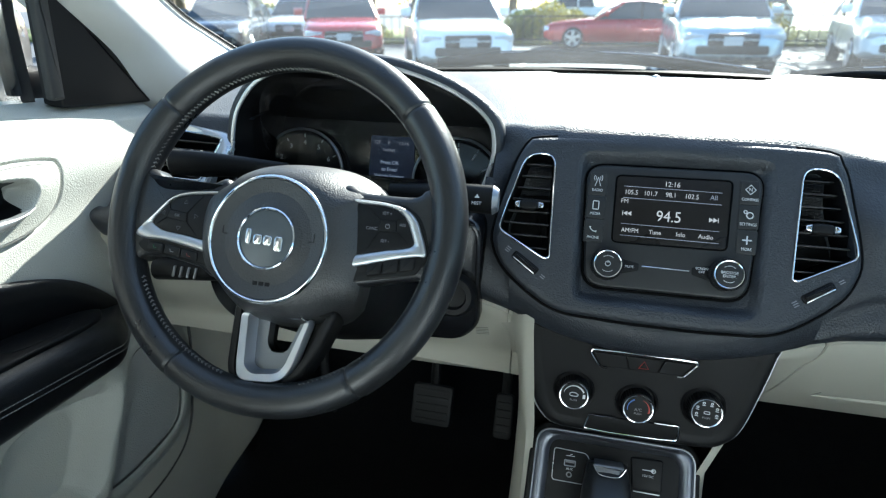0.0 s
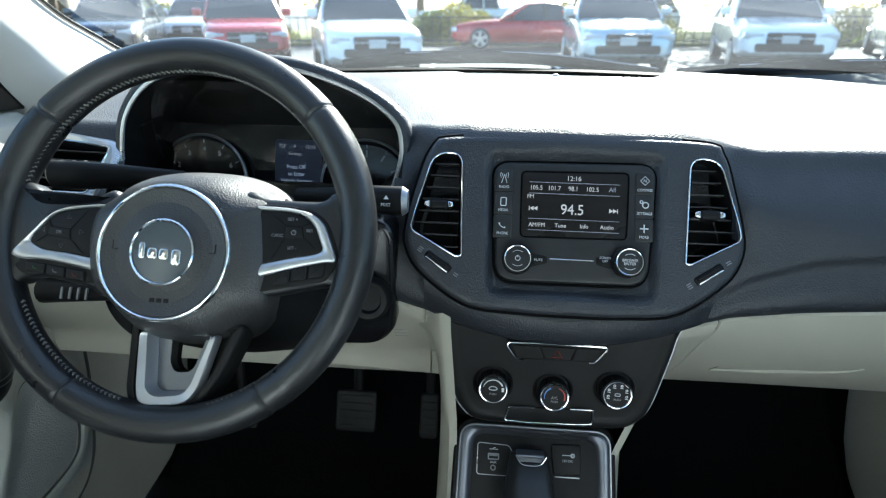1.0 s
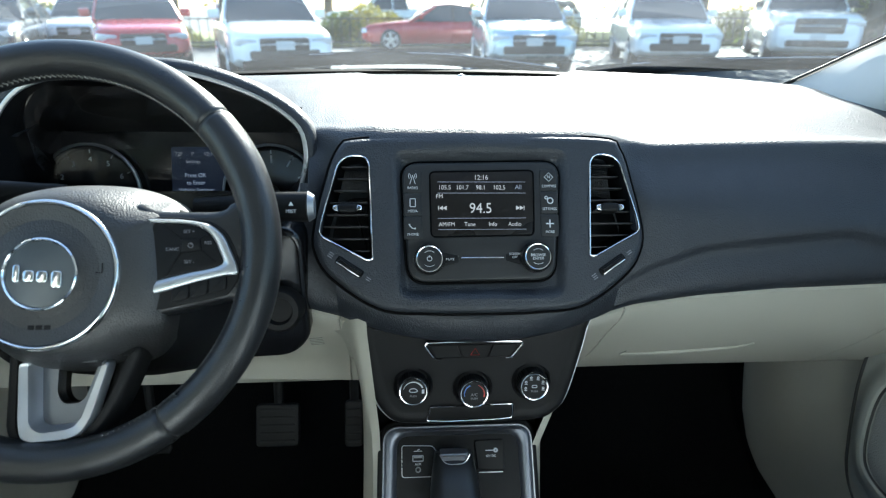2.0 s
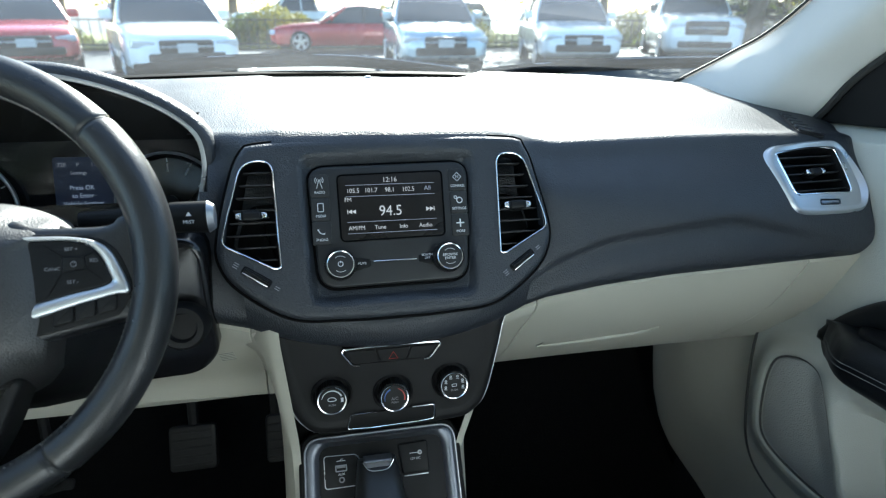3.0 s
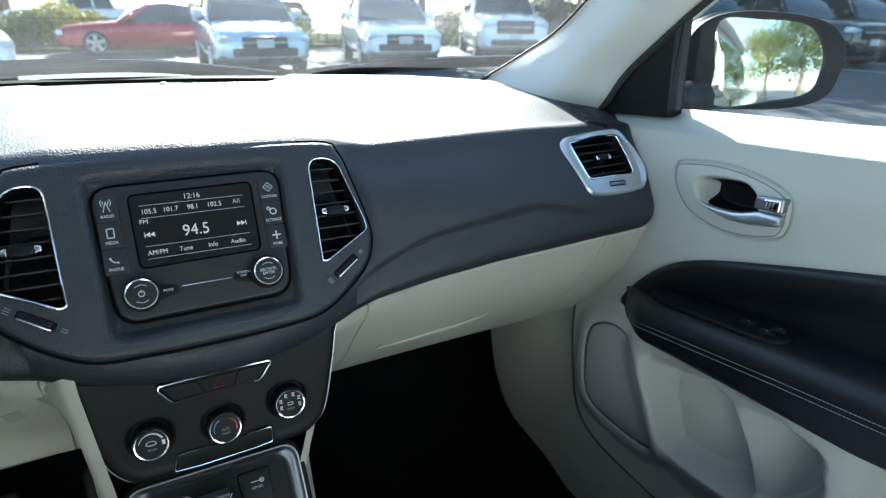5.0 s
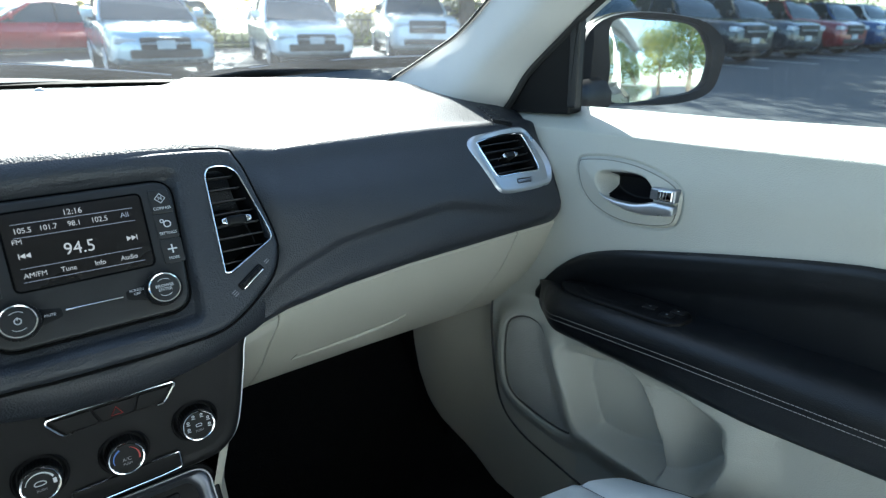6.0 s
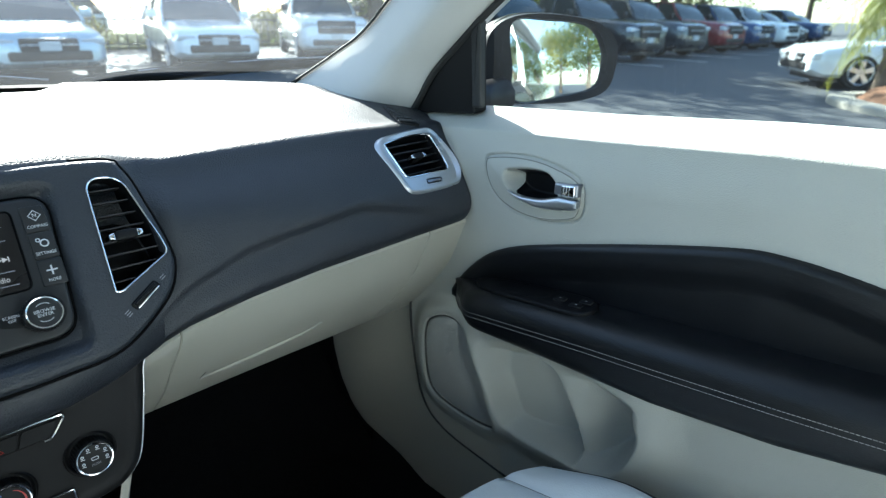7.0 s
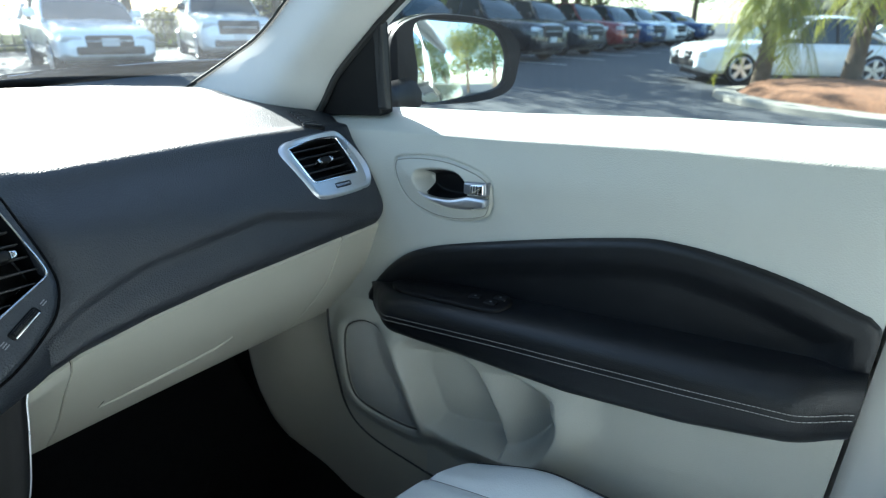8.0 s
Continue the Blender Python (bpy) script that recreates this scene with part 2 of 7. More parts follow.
def block(lo, hi, bevel=0.0, bm=None):
    bm = bm or bmesh.new()
    c, s = [(a + b) / 2 for a, b in zip(lo, hi)], [abs(b - a) for a, b in zip(lo, hi)]
    g = bmesh.ops.create_cube(bm, size=1.0, matrix=Matrix.Translation(c) @ Matrix.Diagonal((*s, 1)))
    if bevel:
        es = list({e for v in g["verts"] for e in v.link_edges})
        bmesh.ops.bevel(bm, geom=es, offset=bevel, segments=2, affect="EDGES", profile=0.5)
    return bm


def box_in(plane, a, b, d, w, h, t, bevel=0.0, bm=None, tilt=0.0):
    """A block in a plane's axes, centre (a, b, d), size w, h, t, tipped about the plane's u."""
    bm = bm or bmesh.new()
    g = bmesh.ops.create_cube(bm, size=1.0, matrix=plane.matrix(a, b, d) @ Matrix.Rotation(radians(tilt), 4, "X") @ Matrix.Diagonal((w, h, t, 1)))
    if bevel:
        es = list({e for v in g["verts"] for e in v.link_edges})
        bmesh.ops.bevel(bm, geom=es, offset=bevel, segments=2, affect="EDGES", profile=0.5)
    return bm


def sheet(points, bm=None):
    """A surface through a grid of points: points[i][j]."""
    bm = bm or bmesh.new()
    rings(bm, points, False, False, closed=False)
    return bm


def holed(plane, outer, holes, d, thick, bm=None):
    """A flat plate with holes through it."""
    bm = bm or bmesh.new()
    edges, loops = [], []
    for o in [outer, *holes]:
        vs = [bm.verts.new(plane(a, b, d)) for a, b in o]
        loops.append(vs)
        edges += [bm.edges.new((vs[i], vs[(i + 1) % len(vs)])) for i in range(len(vs))]
    bmesh.ops.triangle_fill(bm, use_beauty=True, edges=edges, normal=plane.n)
    for vs in loops:
        low = [bm.verts.new(v.co - plane.n * thick) for v in vs]
        for i in range(len(vs)):
            j = (i + 1) % len(vs)
            bm.faces.new((vs[i], vs[j], low[j], low[i]))
    bmesh.ops.recalc_face_normals(bm, faces=bm.faces)
    return bm


def words(text, plane, a, b, size, material, parent, d=0.0006, align="CENTER", wide=1.0, name="lettering"):
    """Raised print in the built-in font, as a mesh."""
    cu = bpy.data.curves.new("lettering", "FONT")
    cu.body, cu.size, cu.align_x, cu.align_y, cu.extrude, cu.resolution_u = text, size, align, "CENTER", 0.00012, 3
    ob = bpy.data.objects.new("lettering", cu)
    me = bpy.data.meshes.new_from_object(ob)
    bpy.data.objects.remove(ob)
    me.transform(plane.matrix(a, b, d) @ Matrix.Diagonal((wide, 1, 1, 1)))
    return attach(name, me, material, parent, smooth=False)


def poly_dist(pts, Y, Z):
    """Signed distance to a polygon (negative inside), for grids of places."""
    p = np.array(pts, float)
    best, inside = np.full(Y.shape, 1e9), np.zeros(Y.shape, bool)
    for (ax, ay), (bx, by) in zip(p, np.roll(p, -1, 0)):
        dx, dy = bx - ax, by - ay
        t = np.clip(((Y - ax) * dx + (Z - ay) * dy) / (dx * dx + dy * dy + 1e-12), 0, 1)
        best = np.minimum(best, np.hypot(Y - ax - t * dx, Z - ay - t * dy))
        c = (ay > Z) != (by > Z)
        inside ^= c & (Y < (bx - ax) * (Z - ay) / (by - ay + 1e-12) + ax)
    return np.where(inside, -best, best)


def ease(x, lo, hi):
    t = np.clip((x - lo) / (hi - lo), 0, 1)
    return t * t * (3 - 2 * t)

# ---- dashboard ----
FACE = Plane((0, 0.67, 1.01), (1, 0, 0), (0, math.sin(radians(28)), math.cos(radians(28))))
CLIM = Plane((0, 0.675, 0.831), (1, 0, 0), (0, math.sin(radians(6)), math.cos(radians(6))))
CONS = Plane((0, 0.66, 0.73), (1, 0, 0), (0, math.sin(radians(35)), math.cos(radians(35))))
VENT = Plane((0.60, 0.72, 1.07), (0.147, 0.012, 0), (0, 0.049, 0.06))
VENT.o -= VENT.n * 0.009
LEFT = 0.072  # the driver side reaches further out from the radio than the passenger side
VOUT = [(-0.0590, 0.0535), (-0.0705, 0.0475), (-0.0745, 0.0370), (-0.0718, 0.0163), (-0.0630, -0.0245), (-0.0575, -0.0380), (-0.0440, -0.0450), (-0.0037, -0.0484), (0.0440, -0.0484), (0.0600, -0.0440), (0.0690, -0.0280), (0.0718, -0.0060), (0.0680, 0.0220), (0.0620, 0.0420), (0.0530, 0.0530), (0.0400, 0.0570), (0.0047, 0.0568), (-0.0400, 0.0545)]  # outer vent surround
HOOD = (-0.377, 0.182)  # middle and half width of the instrument hood


def lerp(x, xs, ys):
    return float(np.interp(x, xs, ys))


NP = 150


def dash_profile(x):
    """The dashboard's section at x: from the windscreen over the top and down the face to its lower lip."""
    ax = abs(x) - (LEFT * ease(np.array(-x), 0.30, 0.50).item() if x < 0 else 0)
    yf = lerp(ax, (0, 0.3, 0.5, 0.6, 0.66, 0.705), (1.135, 1.115, 1.10, 1.08, 1.02, 0.945))
    zf = lerp(ax if x > 0 else -ax, (-0.72, -0.5, -0.16, -0.12, 0.18, 0.215, 0.43, 0.60, 0.69, 0.72), (1.137, 1.153, 1.163, 1.156, 1.161, 1.173, 1.168, 1.157, 1.138, 1.13))
    ze = lerp(ax, (0, 0.12, 0.155, 0.185, 0.22, 0.4, 0.5, 0.6, 0.68, 0.72), (1.1424, 1.1411, 1.133, 1.125, 1.119, 1.122, 1.122, 1.122, 1.117, 1.108))
    if x < 0:
        ze = lerp(ax, (0, 0.12, 0.155, 0.2, 0.3, 0.5, 0.6, 0.68, 0.72), (1.1424, 1.1411, 1.137, 1.134, 1.12, 1.125, 1.128, 1.10, 1.08)) - 0.045 * ease(np.array(-x), 0.64, 0.73).item()
        zf -= 0.02 * ease(np.array(-x), 0.66, 0.75).item()
    ye = lerp(ax, (0, 0.12, 0.155, 0.185, 0.48, 0.56, 0.67, 0.72), (0.737, 0.740, 0.749, 0.770, 0.775, 0.768, 0.772, 0.79))
    zl = lerp(ax, (0, 0.10, 0.14, 0.20, 0.28, 0.38, 0.55, 0.66, 0.69, 0.705, 0.72), (0.905, 0.908, 0.919, 0.938, 0.949, 0.957, 0.963, 0.966, 0.970, 0.982, 1.0))
    yl = 0.69
    bulge = 0.010 * math.exp(-((ax - 0.45) / 0.2) ** 2)
    end = max(0.0, ax - 0.668) / 0.035  # the ends turn away to the doors
    ym = 0.70 + 0.05 * end**2 + 0.022 * (1 - ease(np.array(ax), 0.15, 0.21).item())
    pts = [(yf, zf - 0.06), (yf, zf), ((yf + ye) / 2 + 0.06, (zf + ze) / 2 + 0.012), ((yf + ye) / 2 - 0.03, (zf + ze) / 2 + 0.0045), (ye + 0.026, ze + 0.0050), (ye - 0.004, ze + 0.0005), (ye - 0.021, ze - 0.020),
           (ym + 0.015, ze - 0.055), (ym - bulge, (ze + zl) / 2 - 0.008), (yl - 0.012 + 0.06 * end**2, zl + 0.028), (yl + 0.06 * end**2, zl), (yl + 0.02 + 0.06 * end**2, zl - 0.004), (yl + 0.08, zl + 0.01)]
    return spline(pts, NP, closed=False)


def dash_top(x, y):
    p = dash_profile(x)
    p = p[(p[:, 0] > 0.70) & (p[:, 1] > 1.07)]
    return float(np.interp(y, p[::-1, 0], p[::-1, 1]))


def crease(x, y, z):
    """The soft fold that sweeps from the centre frame up over the passenger's face."""
    if x < 0.13 or y > 0.75:
        return 0.0
    zc = lerp(x, (0.125, 0.207, 0.278, 0.408, 0.455, 0.54, 0.66), (0.932, 0.984, 1.008, 1.023, 1.027, 1.008, 0.985))
    k = min(1, (x - 0.13) / 0.05) * min(1, max(0, (0.66 - x) / 0.15))
    zl = lerp(x, (0.14, 0.20, 0.28, 0.38, 0.55, 0.66), (0.919, 0.938, 0.949, 0.957, 0.963, 0.966))
    fade = min(1, max(0, (z - zl - 0.012) / max(0.02, zc - zl - 0.012)))
    return 0.015 * k * fade / (1 + math.exp((z - zc) / 0.004))


dash = thing("dashboard", "charcoal grained dashboard with pale beige lower half", "dashboard", (0, 0.9, 0.9))
xs = np.unique(np.round(np.r_[np.linspace(-0.703 - LEFT, 0.703, 180), np.arange(-0.735, -0.53, 0.0035), np.arange(0.50, 0.70, 0.0035), np.linspace(0.68, 0.703, 12), -LEFT - np.linspace(0.68, 0.703, 12)], 4))
grid = []
for x in xs:
    grid.append([(x, y + (crease(x, y, z) if y < 0.76 else 0), z) for y, z in dash_profile(x)])
bm = sheet(grid)
hole = shrink(np.array([(-0.555, 1.0), (-0.5525, 1.09), (-0.5405, 1.142), (-0.503, 1.183), (-0.44, 1.199), (-0.377, 1.2035), (-0.32, 1.199), (-0.253, 1.1765), (-0.2105, 1.147), (-0.2005, 1.118), (-0.205, 1.085), (-0.222, 1.0)]), -0.004)
bm.verts.ensure_lookup_table()
for k0 in (0, (len(xs) - 1) * NP):
    bm.faces.new(bm.verts[k0:k0 + NP])
gone = []
for f in bm.faces:  # room for the instruments, narrower towards the windscreen
    c = f.calc_center_median()
    if c.y < 0.875 and -0.57 < c.x < -0.19 and poly_dist(hole, np.array(c.x), np.array(c.z)) < (0.0 if c.y < 0.772 else -0.0145):
        gone.append(f)
for f in bm.faces:  # and openings for the outer vents
    c = f.calc_center_median()
    c.x = c.x if c.x > 0 else -c.x - LEFT * 0.42
    q = c - VENT.o
    if abs(q.dot(VENT.u)) < 0.082 and abs(q.dot(VENT.v)) < 0.06 and abs(q.dot(VENT.n)) < 0.08 and poly_dist(VOUT, np.array(q.dot(VENT.u)), np.array(q.dot(VENT.v))) < -0.0015:
        gone.append(f)
bmesh.ops.delete(bm, geom=list(set(gone)), context="FACES")
under(part("upper_pad", bm, DARK), dash)["label"] = "charcoal leather-grained upper pad"


def lower_profile(x):
    ax = abs(x)
    zl = lerp(ax, (0, 0.10, 0.14, 0.20, 0.28, 0.38, 0.55, 0.66, 0.72), (0.90, 0.905, 0.915, 0.936, 0.948, 0.956, 0.962, 0.965, 0.97))
    zb = 0.725 if x > 0 else 0.753
    yb = 0.86 if x > 0 else 0.80
    return spline([(0.74, zl + 0.012), (0.697, zl + 0.002), (0.70, zl - 0.02), (0.735, 0.87), (0.79, 0.80), (yb - 0.01, zb + 0.012), (yb + 0.004, zb), (yb + 0.03, zb), (1.0, zb + 0.02)], 36, closed=False)


def lower_panel(name, x0, x1, label):
    g = [[(x, y, z) for y, z in lower_profile(x)] for x in np.linspace(x0, x1, 40)]
    first = [(x - 0.0012, y + 0.0025, z - 0.001) for x, y, z in g[0]]
    last = [(x + 0.0012, y + 0.0025, z - 0.001) for x, y, z in g[-1]]
    ob = part(name, sheet([first, *g, last]), BEIGE)
    under(ob, dash)
    ob["label"] = label
    return ob


lower_panel("glovebox_lid", 0.190, 0.592, "pale beige glovebox lid")
lower_panel("end_panel", 0.595, 0.735, "pale beige end panel")
lower_panel("console_cheek", 0.137, 0.187, "pale beige panel beside the console")
lower_panel("console_cheek", -0.165, -0.137, "pale beige panel beside the console")
lower_panel("knee_panel", -0.805, -0.168, "pale beige knee panel under the steering column")
backing = block((-0.76, 0.90, 0.78), (0.70, 1.10, 1.05))
under(part("inner_frame", backing, WELL), dash)

# the glovebox pull: a thin moulded lip that turns up at its end, with a shallow thumb scoop


def glove_at(x, z, out=0.0):
    p = lower_profile(x)
    p = p[(p[:, 0] > 0.70) & (p[:, 0] < 0.86)]
    return Vector((x, float(np.interp(z, p[::-1, 1], p[::-1, 0])) - out, z))


lip = spline([(0.238, 0.7925), (0.290, 0.7965), (0.345, 0.8030), (0.392, 0.8100), (0.415, 0.8165), (0.426, 0.8260)], 40, False)
pull = tube([glove_at(x, z) for x, z in lip], [0.0018 + 0.0022 * math.sin(math.pi * min(1, i / 39)) for i in range(40)], seg=8)
under(part("glovebox_pull", pull, BEIGE), dash)["label"] = "moulded glovebox pull"
under(part("pull_tick", tube([glove_at(0.238, 0.7925), glove_at(0.243, 0.806)], 0.0009, seg=5), SEAMGREY), dash)
# small grille for the cabin sensor beside the column
for i in range(5):
    slot_z = 0.846 + i * 0.0048
    under(part("sensor_slot", tube([glove_at(-0.214, slot_z), glove_at(-0.196, slot_z + 0.003)], 0.0007, seg=5), SEAMGREY), dash)
# light sensor on the far edge
sensor = bmesh.new()
bmesh.ops.create_uvsphere(sensor, u_segments=16, v_segments=8, radius=0.007, matrix=Matrix.Translation((0.013, 1.095, 1.163)) @ Matrix.Diagonal((1, 1, 0.8, 1)))
under(part("light_sensor", sensor, INK), dash)["label"] = "small domed light sensor"

# ---- centre frame around radio and vents ----
POD = spline([(-0.137, 0.134), (0, 0.1385), (0.1405, 0.1365), (0.163, 0.123), (0.1745, 0.082), (0.1838, 0.035), (0.182, 0.010), (0.165, -0.0175), (0.115, -0.052), (0.06, -0.059), (0, -0.060), (-0.06, -0.059), (-0.115, -0.053), (-0.166, -0.019), (-0.184, 0.010), (-0.184, 0.035), (-0.174, 0.082), (-0.160, 0.122)], 120)
RECESS = rounded([(-0.098, -0.049), (0.098, -0.049), (0.1045, 0.127), (-0.1035, 0.125)], 0.022, 10)
VL = rounded([(-0.1215, -0.002), (-0.1285, -0.003), (-0.1815, 0.0255), (-0.1795, 0.040), (-0.1585, 0.1145), (-0.1255, 0.1165)], 0.018, 8)
VR = np.array([(-a, b + 0.0025) for a, b in VL])
pod = dash
bm = holed(FACE, shrink(POD, 0.006), [RECESS, VL, VR], 0.012, 0.02)
rings(bm, [[FACE(a, b, d) for a, b in shrink(POD, s)] for s, d in ((-0.006, -0.05), (-0.004, 0.000), (-0.0022, 0.006), (0.0005, 0.0098), (0.003, 0.0115), (0.006, 0.012))], False, False)
done(bm)
under(part("center_frame", bm, DARK), pod)["label"] = "charcoal moulded frame round radio and vents"
# a matt black hoop paints in the shade of the gap round the frame
under(part("gap_seal", hoop(FACE, shrink(POD, -0.0022), 0.0027, 0.0044, 8), FRIT), pod)["label"] = "black hoop for the shaded gap round the frame"
bm = bmesh.new()
rings(bm, [[FACE(a, b, d) for a, b in shrink(RECESS, s)] for s, d in ((0.0, 0.012), (0.0015, 0.0122), (0.004, 0.0115), (0.008, 0.0085), (0.0115, 0.0035), (0.0145, 0.0010))], False, True)
under(part("radio_recess", done(bm), DARK), pod)["label"] = "recessed surround of the radio"
# lower lip under the frame
lip = []
for x in np.linspace(-0.165, 0.165, 60):
    k = 1 - (abs(x) / 0.165) ** 2.2
    zt = 0.995 - 0.042 * k
    zb = 0.930 - 0.028 * k
    ym = 0.652 + 0.022 * (1 - k)
    lip.append([(x, y, z) for y, z in spline([(0.70, zt + 0.02), (ym + 0.004, zt), (ym - 0.006, (zt + zb) / 2 + 0.008), (ym + 0.006, zb + 0.004), (0.70, zb - 0.006)], 18, closed=False)])
under(part("lower_lip", sheet(lip), DARK), pod)["label"] = "rounded charcoal lip"


def blades(plane, outline, count, depth, parent, tilt=3, gap=0.0015):
    """Vent blades cut to the outline, one object each."""
    o = np.array(outline)
    lo, hi = o[:, 1].min(), o[:, 1].max()
    for i in range(count):
        b = lo + (hi - lo) * (i + 0.7) / (count + 0.4)
        cross = []
        for (x0, y0), (x1, y1) in zip(o, np.roll(o, -1, 0)):
            if (y0 > b) != (y1 > b):
                cross.append(x0 + (x1 - x0) * (b - y0) / (y1 - y0))
        if len(cross) < 2:
            continue
        a0, a1 = min(cross) + gap, max(cross) - gap
        under(part("slat", box_in(plane, (a0 + a1) / 2, b, depth, a1 - a0, 0.011, 0.0016, 0.0005, tilt=90 + tilt), SLAT), parent)


def vent_tab(plane, a, b, d, parent, turn=0):
    p = Plane(plane(a, b, d), plane.u, plane.v, turn)
    body = part("tab", slab(p, rounded(box2(0.021, 0.0108), 0.0045), 0.012, -0.006, 0.003), DARK2)
    under(body, parent)["label"] = "thumb tab with chrome ends"
    for s in (-1, 1):
        cap = part("chrome_end", slab(p, rounded([(s * 0.0098, -0.0046 * s), (s * 0.0165, -0.0030 * s), (s * 0.0165, 0.0030 * s), (s * 0.0098, 0.0046 * s)], 0.0020), 0.0112, -0.004, 0.0024, seg=5), CHROME)
        under(cap, body)


def vent(name, outline, plane, d, label, count, tab):
    t = thing(name, label, "air vent", plane(*np.mean(outline, 0), 0), group="dashboard air vents")
    bm = bmesh.new()
    rings(bm, [[plane(a, b, dd) for a, b in shrink(outline, s)] for s, dd in ((-0.0005, d - 0.003), (0.0, d), (0.002, d - 0.01), (0.006, d - 0.045))], False, True)
    under(part("well", done(bm), WELL), t)
    under(part("trim_ring", hoop(plane, shrink(outline, 0.0006), 0.0010, d + 0.0004, 8), CHROME), t)["label"] = "thin chrome ring"
    blades(plane, shrink(outline, 0.002), count, d - 0.012, t)
    vent_tab(plane, *tab, d - 0.010, t)
    return t


vent("air_vent", VL, FACE, 0.0125, "tall black slatted middle vent in a chrome ring", 8, (-0.150, 0.056))
vent("air_vent", VR, FACE, 0.0125, "tall black slatted middle vent in a chrome ring", 8, (0.148, 0.056))
for s in (-1, 1):
    w = thing("vent_wheel", "small ribbed vent shut-off wheel with chrome edge", "vent control", FACE(s * 0.148, -0.010, 0.01), group="vent shut-off wheels")
    pl = Plane(FACE(s * 0.1475, -0.0095, 0.012), FACE.u, FACE.v, s * 33.5)
    under(part("slot", slab(pl, rounded(box2(0.034, 0.0095), 0.003), 0.0012, -0.006, 0.0008), WELL), w)
    under(part("wheel", slab(pl, rounded(box2(0.029, 0.0055, 0, 0.0006), 0.0015), 0.0042, -0.004, 0.0018), DARK2), w)
    under(part("chrome_edge", box_in(pl, 0, -0.0032, 0.0018, 0.030, 0.0016, 0.002, 0.0004), CHROME), w)
    for e, n in ((-0.024, 3), (0.024, 2)):
        for i in range(n):
            under(part("marking", box_in(pl, e * 1.02, (i - (n - 1) / 2) * 0.0024, 0.0006, 0.0055, 0.0009, 0.0004), DIMINK), w)

# ---- radio ----
radio = thing("touchscreen_radio", "black dashboard radio with a small lit screen and two knobs", "car radio", FACE(0, 0.04, 0))
RAD = rounded([(-0.0825, -0.027), (0.0825, -0.0255), (0.0915, 0.110), (-0.0905, 0.1075)], 0.021, 9)
under(part("body", slab(FACE, RAD, 0.0105, -0.01, 0.0035, seg=5), RADIOMAT), radio)
# the radio's gap gets its shade as a black hoop too
under(part("gap_seal", hoop(FACE, shrink(RAD, -0.0014), 0.0017, 0.0035, 6), FRIT), radio)["label"] = "black hoop for the shaded gap round the radio"
scr = part("screen", slab(FACE, rounded([(-0.0565, 0.024), (0.0585, 0.0255), (0.0595, 0.0985), (-0.0575, 0.0965)], 0.006, 5), 0.0108, 0.0, 0.0008), SCREEN)
under(scr, radio)["label"] = "dark glass touch screen, lit, showing a station list"
under(part("bezel", hoop(FACE, rounded([(-0.0572, 0.0233), (0.0592, 0.0248), (0.0602, 0.0992), (-0.0582, 0.0972)], 0.006, 5), 0.0011, 0.0104, 6), FRIT), scr)
lit = lambda s, a, b, size, m=LIT, wide=1.0: under(words(s, FACE, a, b, size, m, None, 0.0112, wide=wide), scr)
lit("12:16", 0.0, 0.0905, 0.0078, wide=0.95)
for s, a in (("105.5", -0.0415), ("101.7", -0.0215), ("98.1", -0.0005), ("102.5", 0.0205)):
    lit(s, a, 0.0790, 0.0071, wide=0.92)
lit("All", 0.0425, 0.0795, 0.0070, DIMLIT)
lit("FM", -0.0475, 0.0690, 0.0065)
lit("94.5", -0.001, 0.0550, 0.0165, wide=0.92)
for s, a in (("AM/FM", -0.0395), ("Tune", -0.0135), ("Info", 0.0125), ("Audio", 0.0375)):
    lit(s, a, 0.0372, 0.0066, wide=0.93)
for b in (0.0855, 0.0728, 0.0442, 0.0315):
    under(part("rule", box_in(FACE, 0.0005, b, 0.0111, 0.100, 0.0005, 0.0003), DIMLIT), scr)
for s in (-1, 1):
    for k in (0, 1):
        tri = [(s * (0.0395 + k * 0.0042), 0.0533), (s * (0.0395 + k * 0.0042), 0.0583), (s * (0.0437 + k * 0.0042), 0.0558)]
        under(part("skip_arrow", slab(FACE, np.array(tri), 0.0113, 0.0109, 0.00005, seg=1), LIT, smooth=False), scr)
    under(part("skip_bar", box_in(FACE, s * 0.0485, 0.0558, 0.0111, 0.0008, 0.005, 0.0003), LIT), scr)
